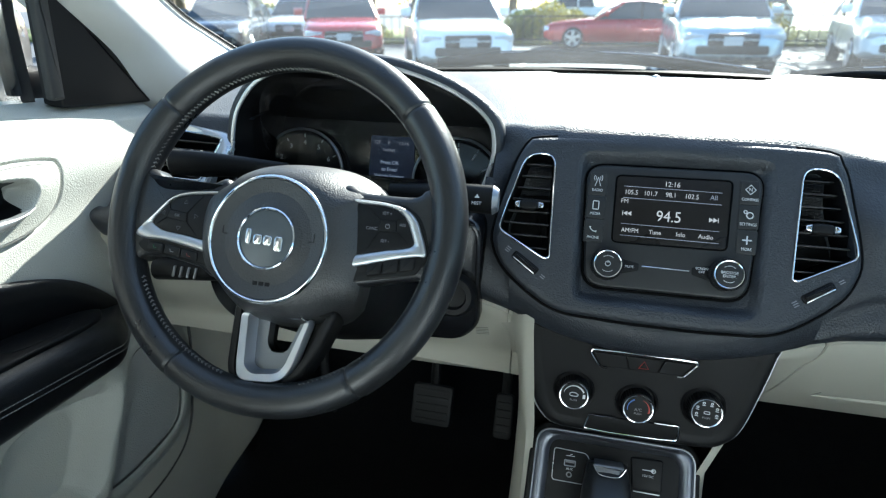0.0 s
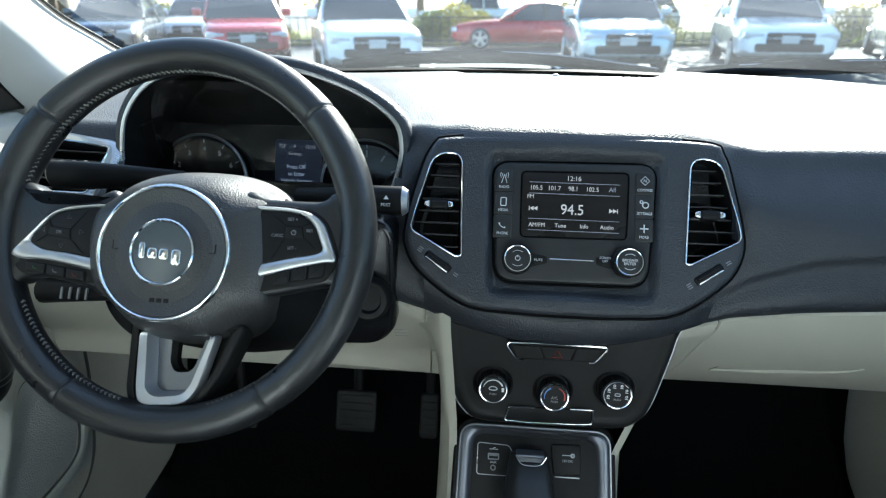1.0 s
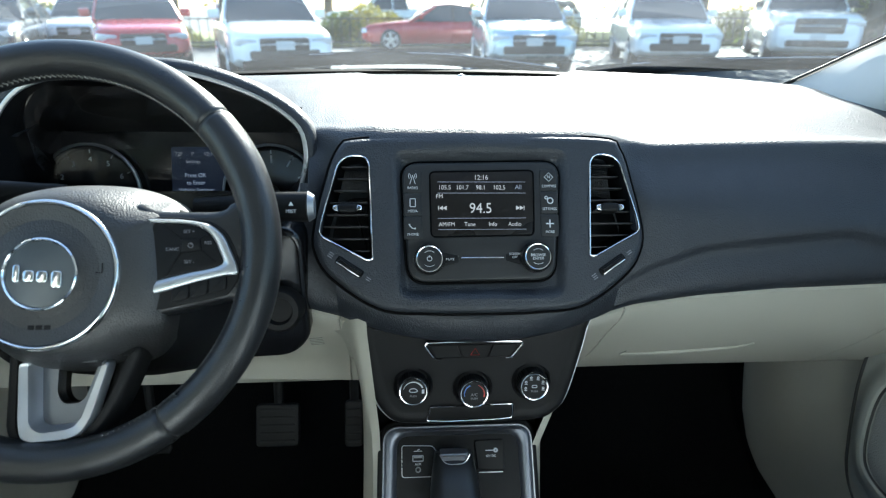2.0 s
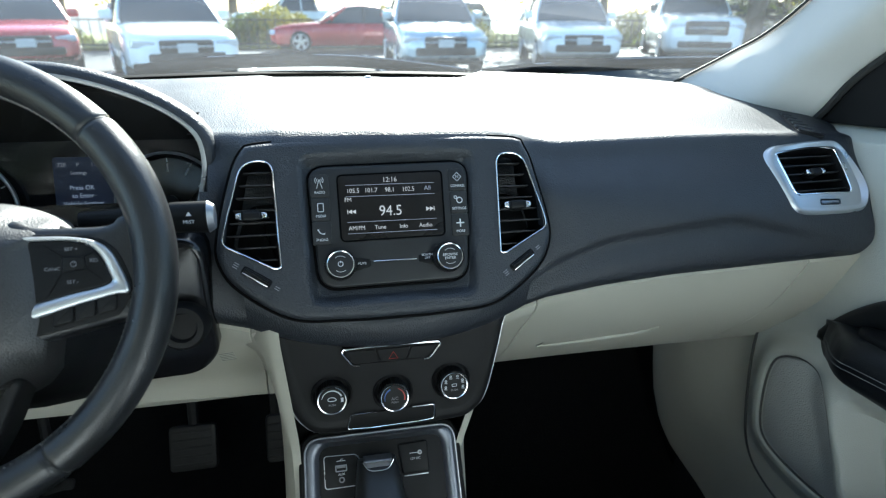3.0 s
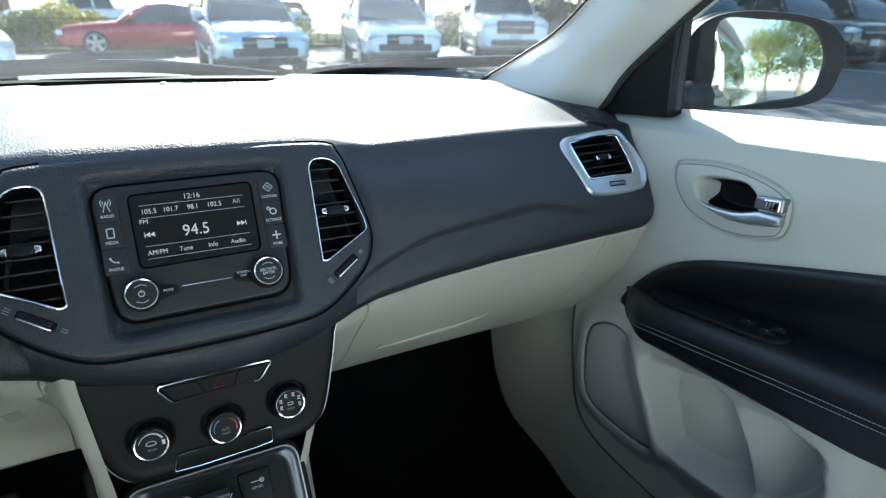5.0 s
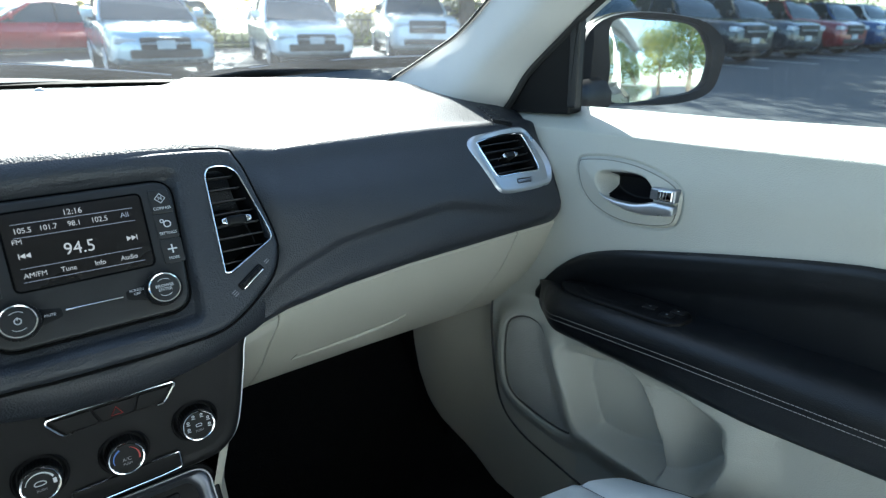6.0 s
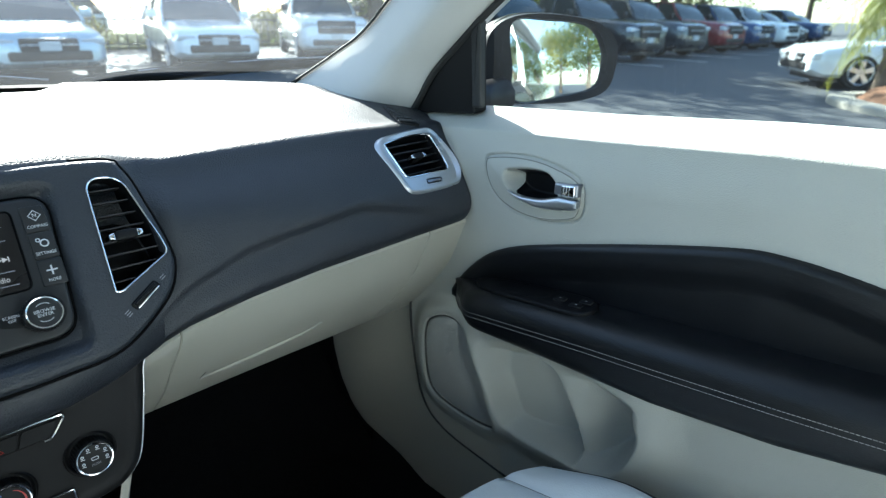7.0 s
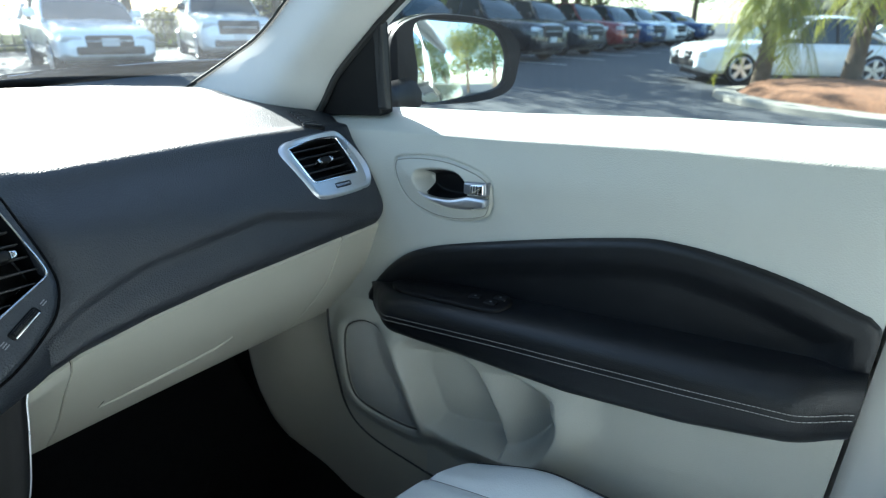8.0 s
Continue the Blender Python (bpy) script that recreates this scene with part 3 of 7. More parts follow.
for s, names in ((-1, ("RADIO", "MEDIA", "PHONE")), (1, ("COMPASS", "SETTINGS", "MORE"))):
    for i, nm in enumerate(names):
        b = 0.0865 - i * 0.0262 + (0.0015 if s > 0 else -0.0005)
        a = s * 0.0775
        o = [(a - 0.0102, b - 0.0125), (a + 0.0102, b - 0.0125), (a + 0.0102, b + 0.0125), (a - 0.0102, b + 0.0125)]
        if i == 0:
            o[2 if s > 0 else 3] = (a + s * 0.0080, b + 0.0125)
        btn = under(part("button", slab(FACE, rounded(o, 0.002), 0.0118, 0.004, 0.001), RADIOMAT), radio)
        under(words(nm, FACE, a, b - 0.0075, 0.0042, INK, None, 0.0120, wide=0.9), btn)
        if nm in ("RADIO",):
            for r in (0.0025, 0.0045):
                for q in (0, 1):
                    arc = [FACE(a + (1 - 2 * q) * r * math.cos(w), b + 0.006 + r * math.sin(w), 0.0121) for w in np.linspace(-0.7, 0.7, 7)]
                    under(part("icon", tube(arc, 0.0004, seg=4), INK), btn)
            for q in (-1, 1):
                under(part("icon", tube([FACE(a, b + 0.007, 0.0121), FACE(a + q * 0.003, b - 0.003, 0.0121)], 0.0004, seg=4), INK), btn)
        elif nm == "MEDIA":
            under(part("icon", hoop(FACE, rounded(box2(0.006, 0.009, a, b + 0.002), 0.001), 0.0005, 0.0121, 4), INK), btn)
        elif nm == "PHONE":
            arc = [FACE(a + 0.006 * math.cos(w) + 0.002, b + 0.005 + 0.006 * math.sin(w), 0.0121) for w in np.linspace(3.3, 4.9, 8)]
            under(part("icon", tube(arc, [0.0013, 0.0006, 0.0005, 0.0005, 0.0005, 0.0005, 0.0006, 0.0013], seg=5), INK), btn)
        elif nm == "COMPASS":
            under(part("icon", hoop(FACE, [(a + 0.005, b + 0.003), (a, b + 0.008), (a - 0.005, b + 0.003), (a, b - 0.002)], 0.0005, 0.0121, 4), INK), btn)
            under(words("N", FACE, a, b + 0.003, 0.005, INK, None, 0.0121), btn)
        elif nm == "SETTINGS":
            under(part("icon", hoop(FACE, circle2(0.0032, 14, a + 0.001, b + 0.002), 0.0006, 0.0121, 4), INK), btn)
            under(part("icon", hoop(FACE, circle2(0.0016, 10, a - 0.0035, b + 0.0055), 0.0005, 0.0121, 4), INK), btn)
        else:
            for w, h in ((0.009, 0.0014), (0.0014, 0.009)):
                under(part("icon", box_in(FACE, a, b + 0.002, 0.0121, w, h, 0.0004), INK), btn)


def turned(name, plane, prof, material, parent, seg=40):
    """A turned form: (radius, height) pairs about the plane's normal."""
    bm = bmesh.new()
    rings(bm, [[plane(r * math.cos(w), r * math.sin(w), d) for w in np.linspace(0, 2 * np.pi, seg, endpoint=False)] for r, d in prof], False, True)
    return under(part(name, done(bm), material), parent)


def ribbed(name, plane, r, d0, d1, material, parent, ribs=40):
    bm = bmesh.new()
    loop = lambda k, d: [plane((r * k + (0.0004 if i % 2 else -0.0002)) * math.cos(w), (r * k + (0.0004 if i % 2 else -0.0002)) * math.sin(w), d) for i, w in enumerate(np.linspace(0, 2 * np.pi, ribs * 2, endpoint=False))]
    rings(bm, [loop(1.02, d0), loop(1.0, d1 - 0.001), loop(0.95, d1)], False, True)
    return under(part(name, done(bm), material, smooth=False), parent)


for s, a, b in ((-1, -0.0600, -0.0020), (1, 0.0600, -0.0005)):
    pk = Plane(FACE(a, b, 0.010), FACE.u, FACE.v)
    knob = ribbed("knob", pk, 0.0168, -0.002, 0.013, DARK2, radio)
    knob["label"] = "ribbed black knob with a chrome ring"
    turned("chrome_ring", pk, ((0.0150, 0.0125), (0.0150, 0.0140), (0.0144, 0.0148), (0.0134, 0.0145), (0.0131, 0.0134)), CHROME, knob)
    turned("cap", pk, ((0.0133, 0.0132), (0.0126, 0.0142), (0.004, 0.0145)), RADIOMAT, knob)
    if s < 0:
        under(part("icon", hoop(pk, circle2(0.0026, 14), 0.0004, 0.0151, 4), INK), knob)
        under(part("icon", box_in(pk, 0, 0.0022, 0.0152, 0.0006, 0.003, 0.0003), INK), knob)
    else:
        under(words("BROWSE", pk, 0, 0.0015, 0.0042, INK, None, 0.0151), knob)
        under(words("ENTER", pk, 0, -0.0022, 0.0042, INK, None, 0.0151), knob)
    for q in (0.9, 4.04):
        under(part("icon", tube([pk(0.0085 * math.cos(w), 0.0085 * math.sin(w), 0.0151) for w in np.linspace(q, q + 1.34, 10)], 0.0003, seg=4), INK), knob)
    wing = [(a - s * 0.010, b + 0.009), (a - s * 0.0335, b + 0.0045), (a - s * 0.0335, b - 0.0035), (a - s * 0.010, b - 0.010)]
    wob = under(part("button", slab(FACE, rounded(wing if s < 0 else wing[::-1], 0.002), 0.0112, 0.004, 0.001), DARK2), radio)
    under(words("MUTE" if s < 0 else "SCREEN\nOFF", FACE, a - s * 0.0235, b + (0.0 if s < 0 else 0.0022), 0.0036, INK, None, 0.0114), wob)
under(part("chrome_bar", slab(FACE, rounded([(-0.0245, -0.0016), (0.0245, -0.0012), (0.0245, 0.0004), (-0.0245, 0.0006)], 0.0012), 0.0128, 0.006, 0.0012), CHROME), radio)

# ---- climate panel ----
clim = thing("climate_panel", "black climate control panel with three chrome-ringed dials", "control panel", CLIM(0, 0, 0))
CP = spline([(-0.1445, 0.100), (-0.08, 0.101), (0, 0.101), (0.08, 0.101), (0.1385, 0.100), (0.138, 0.075), (0.1315, 0.038), (0.1185, -0.018), (0.1045, -0.039), (0.085, -0.049), (0.04, -0.051), (-0.04, -0.051), (-0.093, -0.0495), (-0.113, -0.037), (-0.126, -0.013), (-0.1375, 0.038), (-0.1435, 0.075)], 110)
bm = bmesh.new()
rings(bm, [[CLIM(a, b, d + 0.0) for a, b in shrink(CP, s)] for s, d in ((-0.002, -0.05), (0.0, 0.0), (0.002, 0.005), (0.005, 0.008), (0.012, 0.0085), (0.016, 0.0068), (0.020, 0.006))], False, True)
under(part("body", done(bm), DARK2), clim)
edge = [p for p in shrink(CP, -0.0006) if p[1] < 0.096]
start = max(range(len(edge)), key=lambda i: np.hypot(*(np.array(edge[i]) - edge[i - 1])))
edge = edge[start:] + edge[:start]
under(part("chrome_edge", tube([CLIM(a, b, -0.001) for a, b in edge], 0.0013, seg=6), SATIN), clim)["label"] = "thin silver edge line"
for i, a in enumerate((-0.0777, -0.0033, 0.0707)):
    pk = Plane(CLIM(a, (0.0065, 0.001, 0.009)[i], 0.006), CLIM.u, (0, math.sin(radians(14)), math.cos(radians(14))))
    knob = turned("dial", pk, ((0.0250, 0.0), (0.0250, 0.0020), (0.0236, 0.0032), (0.0222, 0.0030), (0.0200, 0.0005)), WELL, clim)
    knob["label"] = "black climate dial with a chrome ring"
    ribbed("grip", pk, 0.0186, 0.001, 0.020, DARK2, knob, 36)
    turned("chrome_ring", pk, ((0.0174, 0.0185), (0.0176, 0.0206), (0.0169, 0.0217), (0.0159, 0.0214), (0.0157, 0.0200)), CHROME, knob)
    turned("cap", pk, ((0.0159, 0.0195), (0.0149, 0.0206), (0.006, 0.0209)), DARK2, knob)
    arcs = {0: ((INK, 0.4, 2.9),), 1: ((REDINK, -0.3, 1.2), (BLUEINK, 2.0, 3.4)), 2: ()}[i]
    for m, w0, w1 in arcs:
        r0 = np.linspace(0.0003, 0.0010, 16)
        under(part("scale_mark", tube([pk(0.0122 * math.cos(w), 0.0122 * math.sin(w), 0.0211) for w in np.linspace(w1, w0, 16)], list(r0), seg=5, flat=0.3), m), knob)
    if i == 0:
        under(part("icon", box_in(pk, 0.0118, 0.0, 0.0211, 0.003, 0.005, 0.0004), INK), knob)
        under(part("icon", hoop(pk, spline([(-0.005, 0.001), (-0.003, 0.0035), (0.002, 0.0035), (0.005, 0.001), (0.003, -0.0005), (-0.003, -0.0005)], 18), 0.0005, 0.0211, 4), INK), knob)
    elif i == 1:
        under(words("A/C", pk, 0, -0.001, 0.0052, DIMINK, None, 0.0211), knob)
    else:
        for j in range(6):
            w = radians(-20 + j * 44)
            c = (0.0115 * math.cos(w), 0.0105 * math.sin(w) + 0.001)
            under(part("icon", hoop(pk, circle2(0.0012, 8, c[0], c[1] + 0.001), 0.0005, 0.0211, 4), INK), knob)
            under(part("icon", tube([pk(c[0] - 0.0018, c[1] - 0.0015, 0.0211), pk(c[0] + 0.0018, c[1] - 0.002, 0.0211)], 0.0005, seg=4), INK), knob)
        under(part("icon", hoop(pk, rounded(box2(0.006, 0.003, 0, 0.0005), 0.001), 0.0004, 0.0211, 4), INK), knob)
    under(words("PUSH", pk, 0, -0.0058, 0.0036, DIMINK, None, 0.0211), knob)
CS = Plane(CLIM(-0.002, 0.0035, 0), CLIM.u, CLIM.v)
row = rounded([(-0.048, 0.0405), (0.0445, 0.0415), (0.0585, 0.0625), (-0.062, 0.0625)], 0.004, 5)
under(part("switch_strip", slab(CS, row, 0.0105, 0.0, 0.0015), DARK2), clim)
for k, (a0, a1, b0, b1) in enumerate(((-0.0555, -0.0225, -0.047, -0.0165), (-0.0205, 0.0205, -0.0145, 0.0145), (0.0225, 0.053, 0.0165, 0.042))):
    btn = under(part("hazard_button" if k == 1 else "button", slab(CS, rounded([(b0, 0.043), (b1, 0.043), (a1, 0.0595), (a0, 0.0595)], 0.002), 0.0125, 0.005, 0.0008), DARK2, smooth=False), clim)
    if k == 1:
        under(part("icon", hoop(CS, [(-0.0055, 0.0462), (0.0055, 0.0462), (0, 0.0552)], 0.0007, 0.0127, 4), REDINK), btn)
trim = [(-0.041, 0.0405), (-0.048, 0.0408), (-0.0515, 0.0445), (-0.0610, 0.0585), (-0.0600, 0.0625), (-0.03, 0.0635), (0, 0.0637), (0.03, 0.0635), (0.0575, 0.0628), (0.0580, 0.0590), (0.048, 0.0450), (0.0440, 0.0412), (0.038, 0.0408)]
under(part("chrome_trim", tube([CS(a, b, 0.0115) for a, b in even(np.array(trim), 60, False)], 0.0014, seg=6), CHROME), clim)["label"] = "chrome strip round the buttons"
slot = rounded([(-0.058, -0.047), (0.0535, -0.0445), (0.0530, -0.0262), (-0.0545, -0.0285)], 0.004, 5)
under(part("slot", slab(CS, slot, 0.0088, 0.0, 0.001), DARK2), clim)
for tr in ([(-0.022, -0.0268), (-0.054, -0.0275), (-0.0588, -0.0465), (-0.03, -0.0480), (0.03, -0.0468), (0.0505, -0.0450), (0.0500, -0.0248), (0.022, -0.0252)],):
    under(part("chrome_trim", tube([CS(a, b, 0.0096) for a, b in even(np.array(tr), 60, False)], 0.0010, seg=6), CHROME), clim)

# ---- centre console ----
console = thing("center_console", "silver-framed black centre console between the seats", "console", (-0.02, 0.5, 0.45))
CX = -0.0195  # its middle line leans towards the driver
frame_out = rounded([(CX - 0.103, -0.30), (CX + 0.103, -0.30), (CX + 0.0985, 0.040), (CX - 0.097, 0.040)], 0.022, 10)
frame_in = rounded([(CX - 0.086, -0.29), (CX + 0.086, -0.29), (CX + 0.0805, 0.0275), (CX - 0.079, 0.0275)], 0.016, 10)
bm = bmesh.new()
rings(bm, [[CONS(a, b, d) for a, b in o] for o, d in ((shrink(frame_out, -0.004), -0.02), (frame_out, 0.0), (shrink(frame_out, 0.002), 0.004), (shrink(frame_out, 0.007), 0.006), (shrink(frame_in, -0.006), 0.005), (frame_in, 0.000), (shrink(frame_in, 0.002), -0.006))], False, False)
under(part("silver_frame", done(bm), SATIN3), console)["label"] = "satin silver surround"
under(part("edge_line", hoop(CONS, shrink(frame_out, 0.001), 0.0012, 0.004, 6), SATIN2), console)
under(part("black_skirt", slab(CONS, shrink(frame_out, -0.007), -0.001, -0.03, 0.004), DARK2), console)
under(part("tray", slab(CONS, frame_in, -0.004, -0.03, 0.001), DARK2), console)
usb = under(part("usb_panel", slab(CONS, rounded([(-0.0925, -0.0235), (-0.0505, -0.0235), (-0.0465, 0.006), (-0.052, 0.0145), (-0.0925, 0.0160)], 0.004), 0.000, -0.01, 0.001), DARK2), console)
under(part("chrome_line", hoop(CONS, rounded([(-0.0925, -0.0235), (-0.0505, -0.0235), (-0.0465, 0.006), (-0.052, 0.0145), (-0.0925, 0.0160)], 0.004), 0.0006, 0.0002, 5), SATIN), usb)
under(part("usb_port", hoop(CONS, rounded(box2(0.0135, 0.0068, -0.0715, -0.0005), 0.0008), 0.0008, 0.0006, 5), SATIN2), usb)
under(part("port_tongue", box_in(CONS, -0.0715, 0.0010, 0.0004, 0.011, 0.0022, 0.001), DIMINK), usb)
under(words("AUX", CONS, -0.0715, -0.0078, 0.0040, INK, None, 0.0004), usb)
under(part("aux_jack", hoop(CONS, circle2(0.0030, 14, -0.0715, -0.0145), 0.0009, 0.0006, 5), DIMINK), usb)
under(part("icon", tube([CONS(-0.077, 0.0085, 0.0003), CONS(-0.066, 0.0085, 0.0003)], 0.0005, seg=4), INK), usb)
under(part("icon", tube([CONS(-0.073, 0.0085, 0.0003), CONS(-0.071, 0.0105, 0.0003), CONS(-0.069, 0.0105, 0.0003)], 0.0005, seg=4), INK), usb)
SO = Plane(CONS(-0.004, 0.005, 0), CONS.u, CONS.v)
sock = under(part("power_socket_lid", slab(SO, rounded([(0.010, -0.0225), (0.0455, -0.0225), (0.0455, 0.016), (0.0065, 0.015)], 0.004), 0.002, -0.01, 0.0015), DARK2), console)
under(part("icon", tube([SO(0.021, 0.002, 0.0022), SO(0.035, 0.002, 0.0022)], 0.0007, seg=4), INK), sock)
under(part("icon", hoop(SO, circle2(0.0022, 10, 0.0345, 0.002), 0.0008, 0.0022, 4), INK), sock)
under(words("12V DC", SO, 0.028, -0.0050, 0.0042, INK, None, 0.0023), sock)
under(part("silver_line", box_in(SO, 0.028, -0.0255, -0.0015, 0.032, 0.0014, 0.002, 0.0004), SATIN), sock)
# console flanks; above the knee the driver's one flows into the beige panel
for s, x0, x1, lab in ((-1, -0.1375, -0.1385, ""), (1, 0.095, 0.096, "")):
    prof = []
    for k in np.linspace(-0.06 if s < 0 else 0.215, 1, 30):
        zt = 0.92 - 0.60 * k
        xo = (-0.1445 + 0.012 * min(1, max(0, k) * 4) - 0.012 * max(0, k - 0.4)) if s < 0 else (0.139 - 0.048 * min(1, k * 3.2) - 0.004 * k)
        y0 = 0.668 if k < 0.33 else 0.668 - (k - 0.33) * 0.25
        ins = 0.012
        if s < 0:
            knee = lower_profile(-0.16)
            knee = knee[(knee[:, 0] > 0.70) & (knee[:, 0] < 0.80)]
            yk = float(np.interp(zt, knee[::-1, 1], knee[::-1, 0]))
            w = ease(np.array(zt), 0.745, 0.80).item()
            low = ((xo, y0 + 0.006), (xo - 0.009, y0 + 0.020), (xo - 0.014, y0 + 0.06), (xo - 0.015, 1.0))
            high = ((xo - 0.004, y0 + 0.006), (xo - 0.012, y0 + 0.4 * (yk - y0)), (xo - 0.021, yk - 0.006), (xo - 0.036, yk + 0.004))
            prof.append([(xo + ins, y0 - 0.001, zt), (xo + 0.002, y0 + 0.001, zt)] + [(a + (c - a) * w, b + (e - b) * w, zt) for (a, b), (c, e) in zip(low, high)])
            continue
        prof.append([(xo - s * ins, y0 - 0.001, zt), (xo - s * 0.002, y0 + 0.001, zt), (xo, y0 + 0.006, zt), (xo + s * 0.007, y0 + 0.020, zt), (xo + s * 0.011, y0 + 0.06, zt), (xo + s * 0.012, 1.0, zt)])
    under(part("flank", sheet(prof), BEIGE), console)["label"] = "pale beige console flank"
core = block((-0.128, 0.70, 0.30), (0.090, 1.0, 0.80))
under(part("core", core, WELL), console)
core = block((-0.125, 0.10, 0.30), (0.085, 0.60, 0.55), 0.01)
under(part("tunnel", core, DARK2), console)

shifter = thing("gear_selector", "black leather automatic gear selector with a gloss top", "gear lever", CONS(-0.0175, -0.05, 0))
SH = Plane(CONS(-0.0265, -0.022, 0.0), CONS.u, CONS.v)
bm = bmesh.new()
sec = []
for k in np.linspace(0, 1, 16):
    w = 0.0240 + 0.0075 * math.sin(min(1, k * 1.4) * 1.57)
    h = 0.016 + 0.010 * math.sin(k * 2.6)
    v = 0.030 - 0.085 * k
    up = 0.032 - 0.010 * (1 - k) ** 2 + 0.022 * k
    sec.append([SH(w * math.copysign(abs(math.cos(t)) ** 0.75, math.cos(t)), v, up - 0.012 + h * math.copysign(abs(math.sin(t)) ** 0.75, math.sin(t))) for t in np.linspace(0, 2 * np.pi, 32, endpoint=False)])
rings(bm, sec, True, True)
under(part("grip", done(bm), LEATHER), shifter)
under(part("top_plate", slab(Plane(SH(0, 0.0285, 0.024), SH.u, (0, 0.2, 1)), rounded([(-0.013, -0.006), (0.013, -0.006), (0.019, 0.006), (-0.019, 0.006)], 0.004), 0.010, -0.004, 0.003), SATIN2), shifter)["label"] = "dark silver top"
under(part("chrome_line", tube([SH(a, b, 0.0395) for a, b in spline([(-0.019, 0.030), (-0.012, 0.0205), (0, 0.0185), (0.012, 0.0205), (0.019, 0.030)], 24, False)], 0.0007, seg=5), CHROME), shifter)
under(part("stem", tube([SH(0, -0.05, 0.02), SH(0, -0.055, -0.02)], 0.010, seg=12), DARK2), shifter)

# ---- outer vents ----
def outer_vent(p, s, label):
    out = spline(VOUT[::-1], 80)
    inn = spline([(-0.0561, 0.009), (-0.0520, -0.0120), (-0.0490, -0.0180), (-0.0420, -0.0198), (-0.0004, -0.0205), (0.0380, -0.0222), (0.0455, -0.0200), (0.0485, -0.0150), (0.0482, 0.0083), (0.0448, 0.0390), (0.0415, 0.0450), (0.0320, 0.0472), (-0.0043, 0.0483), (-0.0552, 0.0427), (-0.0612, 0.0385)], 70)
    slot = rounded([(-0.015, -0.0370), (0.020, -0.0385), (0.022, -0.0300), (-0.013, -0.0282)], 0.003, 5)
    t = thing("air_vent", label, "air vent", p(0, 0, 0), group="dashboard air vents")
    def lie(a, b):
        """How far out the dashboard's skin lies at this place of the vent's plane."""
        d = 0.0
        for _ in range(6):
            q = p(a, b, d)
            prof = dash_profile(q.x)
            face = prof[(prof[:, 0] < 0.80) & (prof[:, 1] > 0.98)]
            d += (q.y - float(np.interp(q.z, face[::-1, 1], face[::-1, 0]))) * 0.8 * (1 if p.n.y < 0 else -1)
        return max(-0.02, min(0.02, d))
    away = 1 if p.n.y < 0 else -1
    skin = np.array([lie(a, b) for a, b in out])
    bm = holed(p, shrink(out, 0.0075), [inn, slot], 0.0085, 0.012)
    rings(bm, [[p(a, b, (z + h * away) * k + 0.0085 * (1 - k)) for (a, b), z in zip(shrink(out, q), skin)] for q, h, k in ((-0.0035, -0.006, 1), (-0.0022, -0.0010, 1), (-0.0008, 0.0015, 1), (0.0012, 0.0036, 0.9), (0.0032, 0.0046, 0.6), (0.0052, 0.004, 0.25), (0.0075, 0.0, 0.0))], False, False)
    under(part("silver_trim", done(bm), SATIN), t)["label"] = "satin silver vent surround"
    bm = bmesh.new()
    rings(bm, [[p(a, b, d) for a, b in shrink(inn, q)] for q, d in ((0.0, 0.0085), (0.0015, 0.004), (0.003, -0.04))], False, True)
    under(part("well", done(bm), WELL), t)
    under(part("trim_ring", hoop(p, inn, 0.0013, 0.0086, 6), CHROME), t)
    blades(p, shrink(inn, 0.0015), 5, -0.002, t, tilt=13)
    vent_tab(p, -0.0045, 0.0120, 0.0005, t)
    under(part("slot", slab(p, slot, 0.006, -0.005, 0.0005), WELL), t)
    under(part("wheel", slab(p, shrink(slot, 0.002), 0.0092, 0.0, 0.001), SATIN2), t)
    return t


outer_vent(VENT, 1, "square black slatted vent in a satin silver surround")
FLIPPED = VENT.flip()
FLIPPED.o.x -= LEFT * 0.42
outer_vent(FLIPPED, -1, "square black slatted vent in a satin silver surround")
# demister grilles on the dashboard's ends
for s in (-1, 1):
    g = thing("demister_vent", "small black side window demister grille", "air vent", (s * 0.625 - (LEFT if s < 0 else 0), 0.83, 1.137), group="demister vents")
    off = LEFT if s < 0 else 0
    at = [Vector((s * x - off, y, dash_top(s * x - off, y))) for x, y in ((0.637, 0.856), (0.612, 0.766), (0.65, 0.806))]
    mid = (at[0] + at[1]) / 2
    pd = Plane(mid, at[1] - at[0], (at[2] - mid) * (-1 if s > 0 else 1))
    pd = pd if pd.n.z > 0 else Plane(mid, at[1] - at[0], (mid - at[2]) * (-1 if s > 0 else 1))
    under(part("opening", slab(pd, rounded([(-0.050, -0.006), (0.050, -0.020), (0.050, 0.018), (-0.050, 0.010)], 0.006), 0.0022, -0.01, 0.0008), WELL), g)
    for i in range(6):
        under(part("slat", box_in(pd, -0.036 + i * 0.0145, 0, 0.0030, 0.0055, 0.016 + 0.003 * i, 0.004, 0.0012), DARK), g)

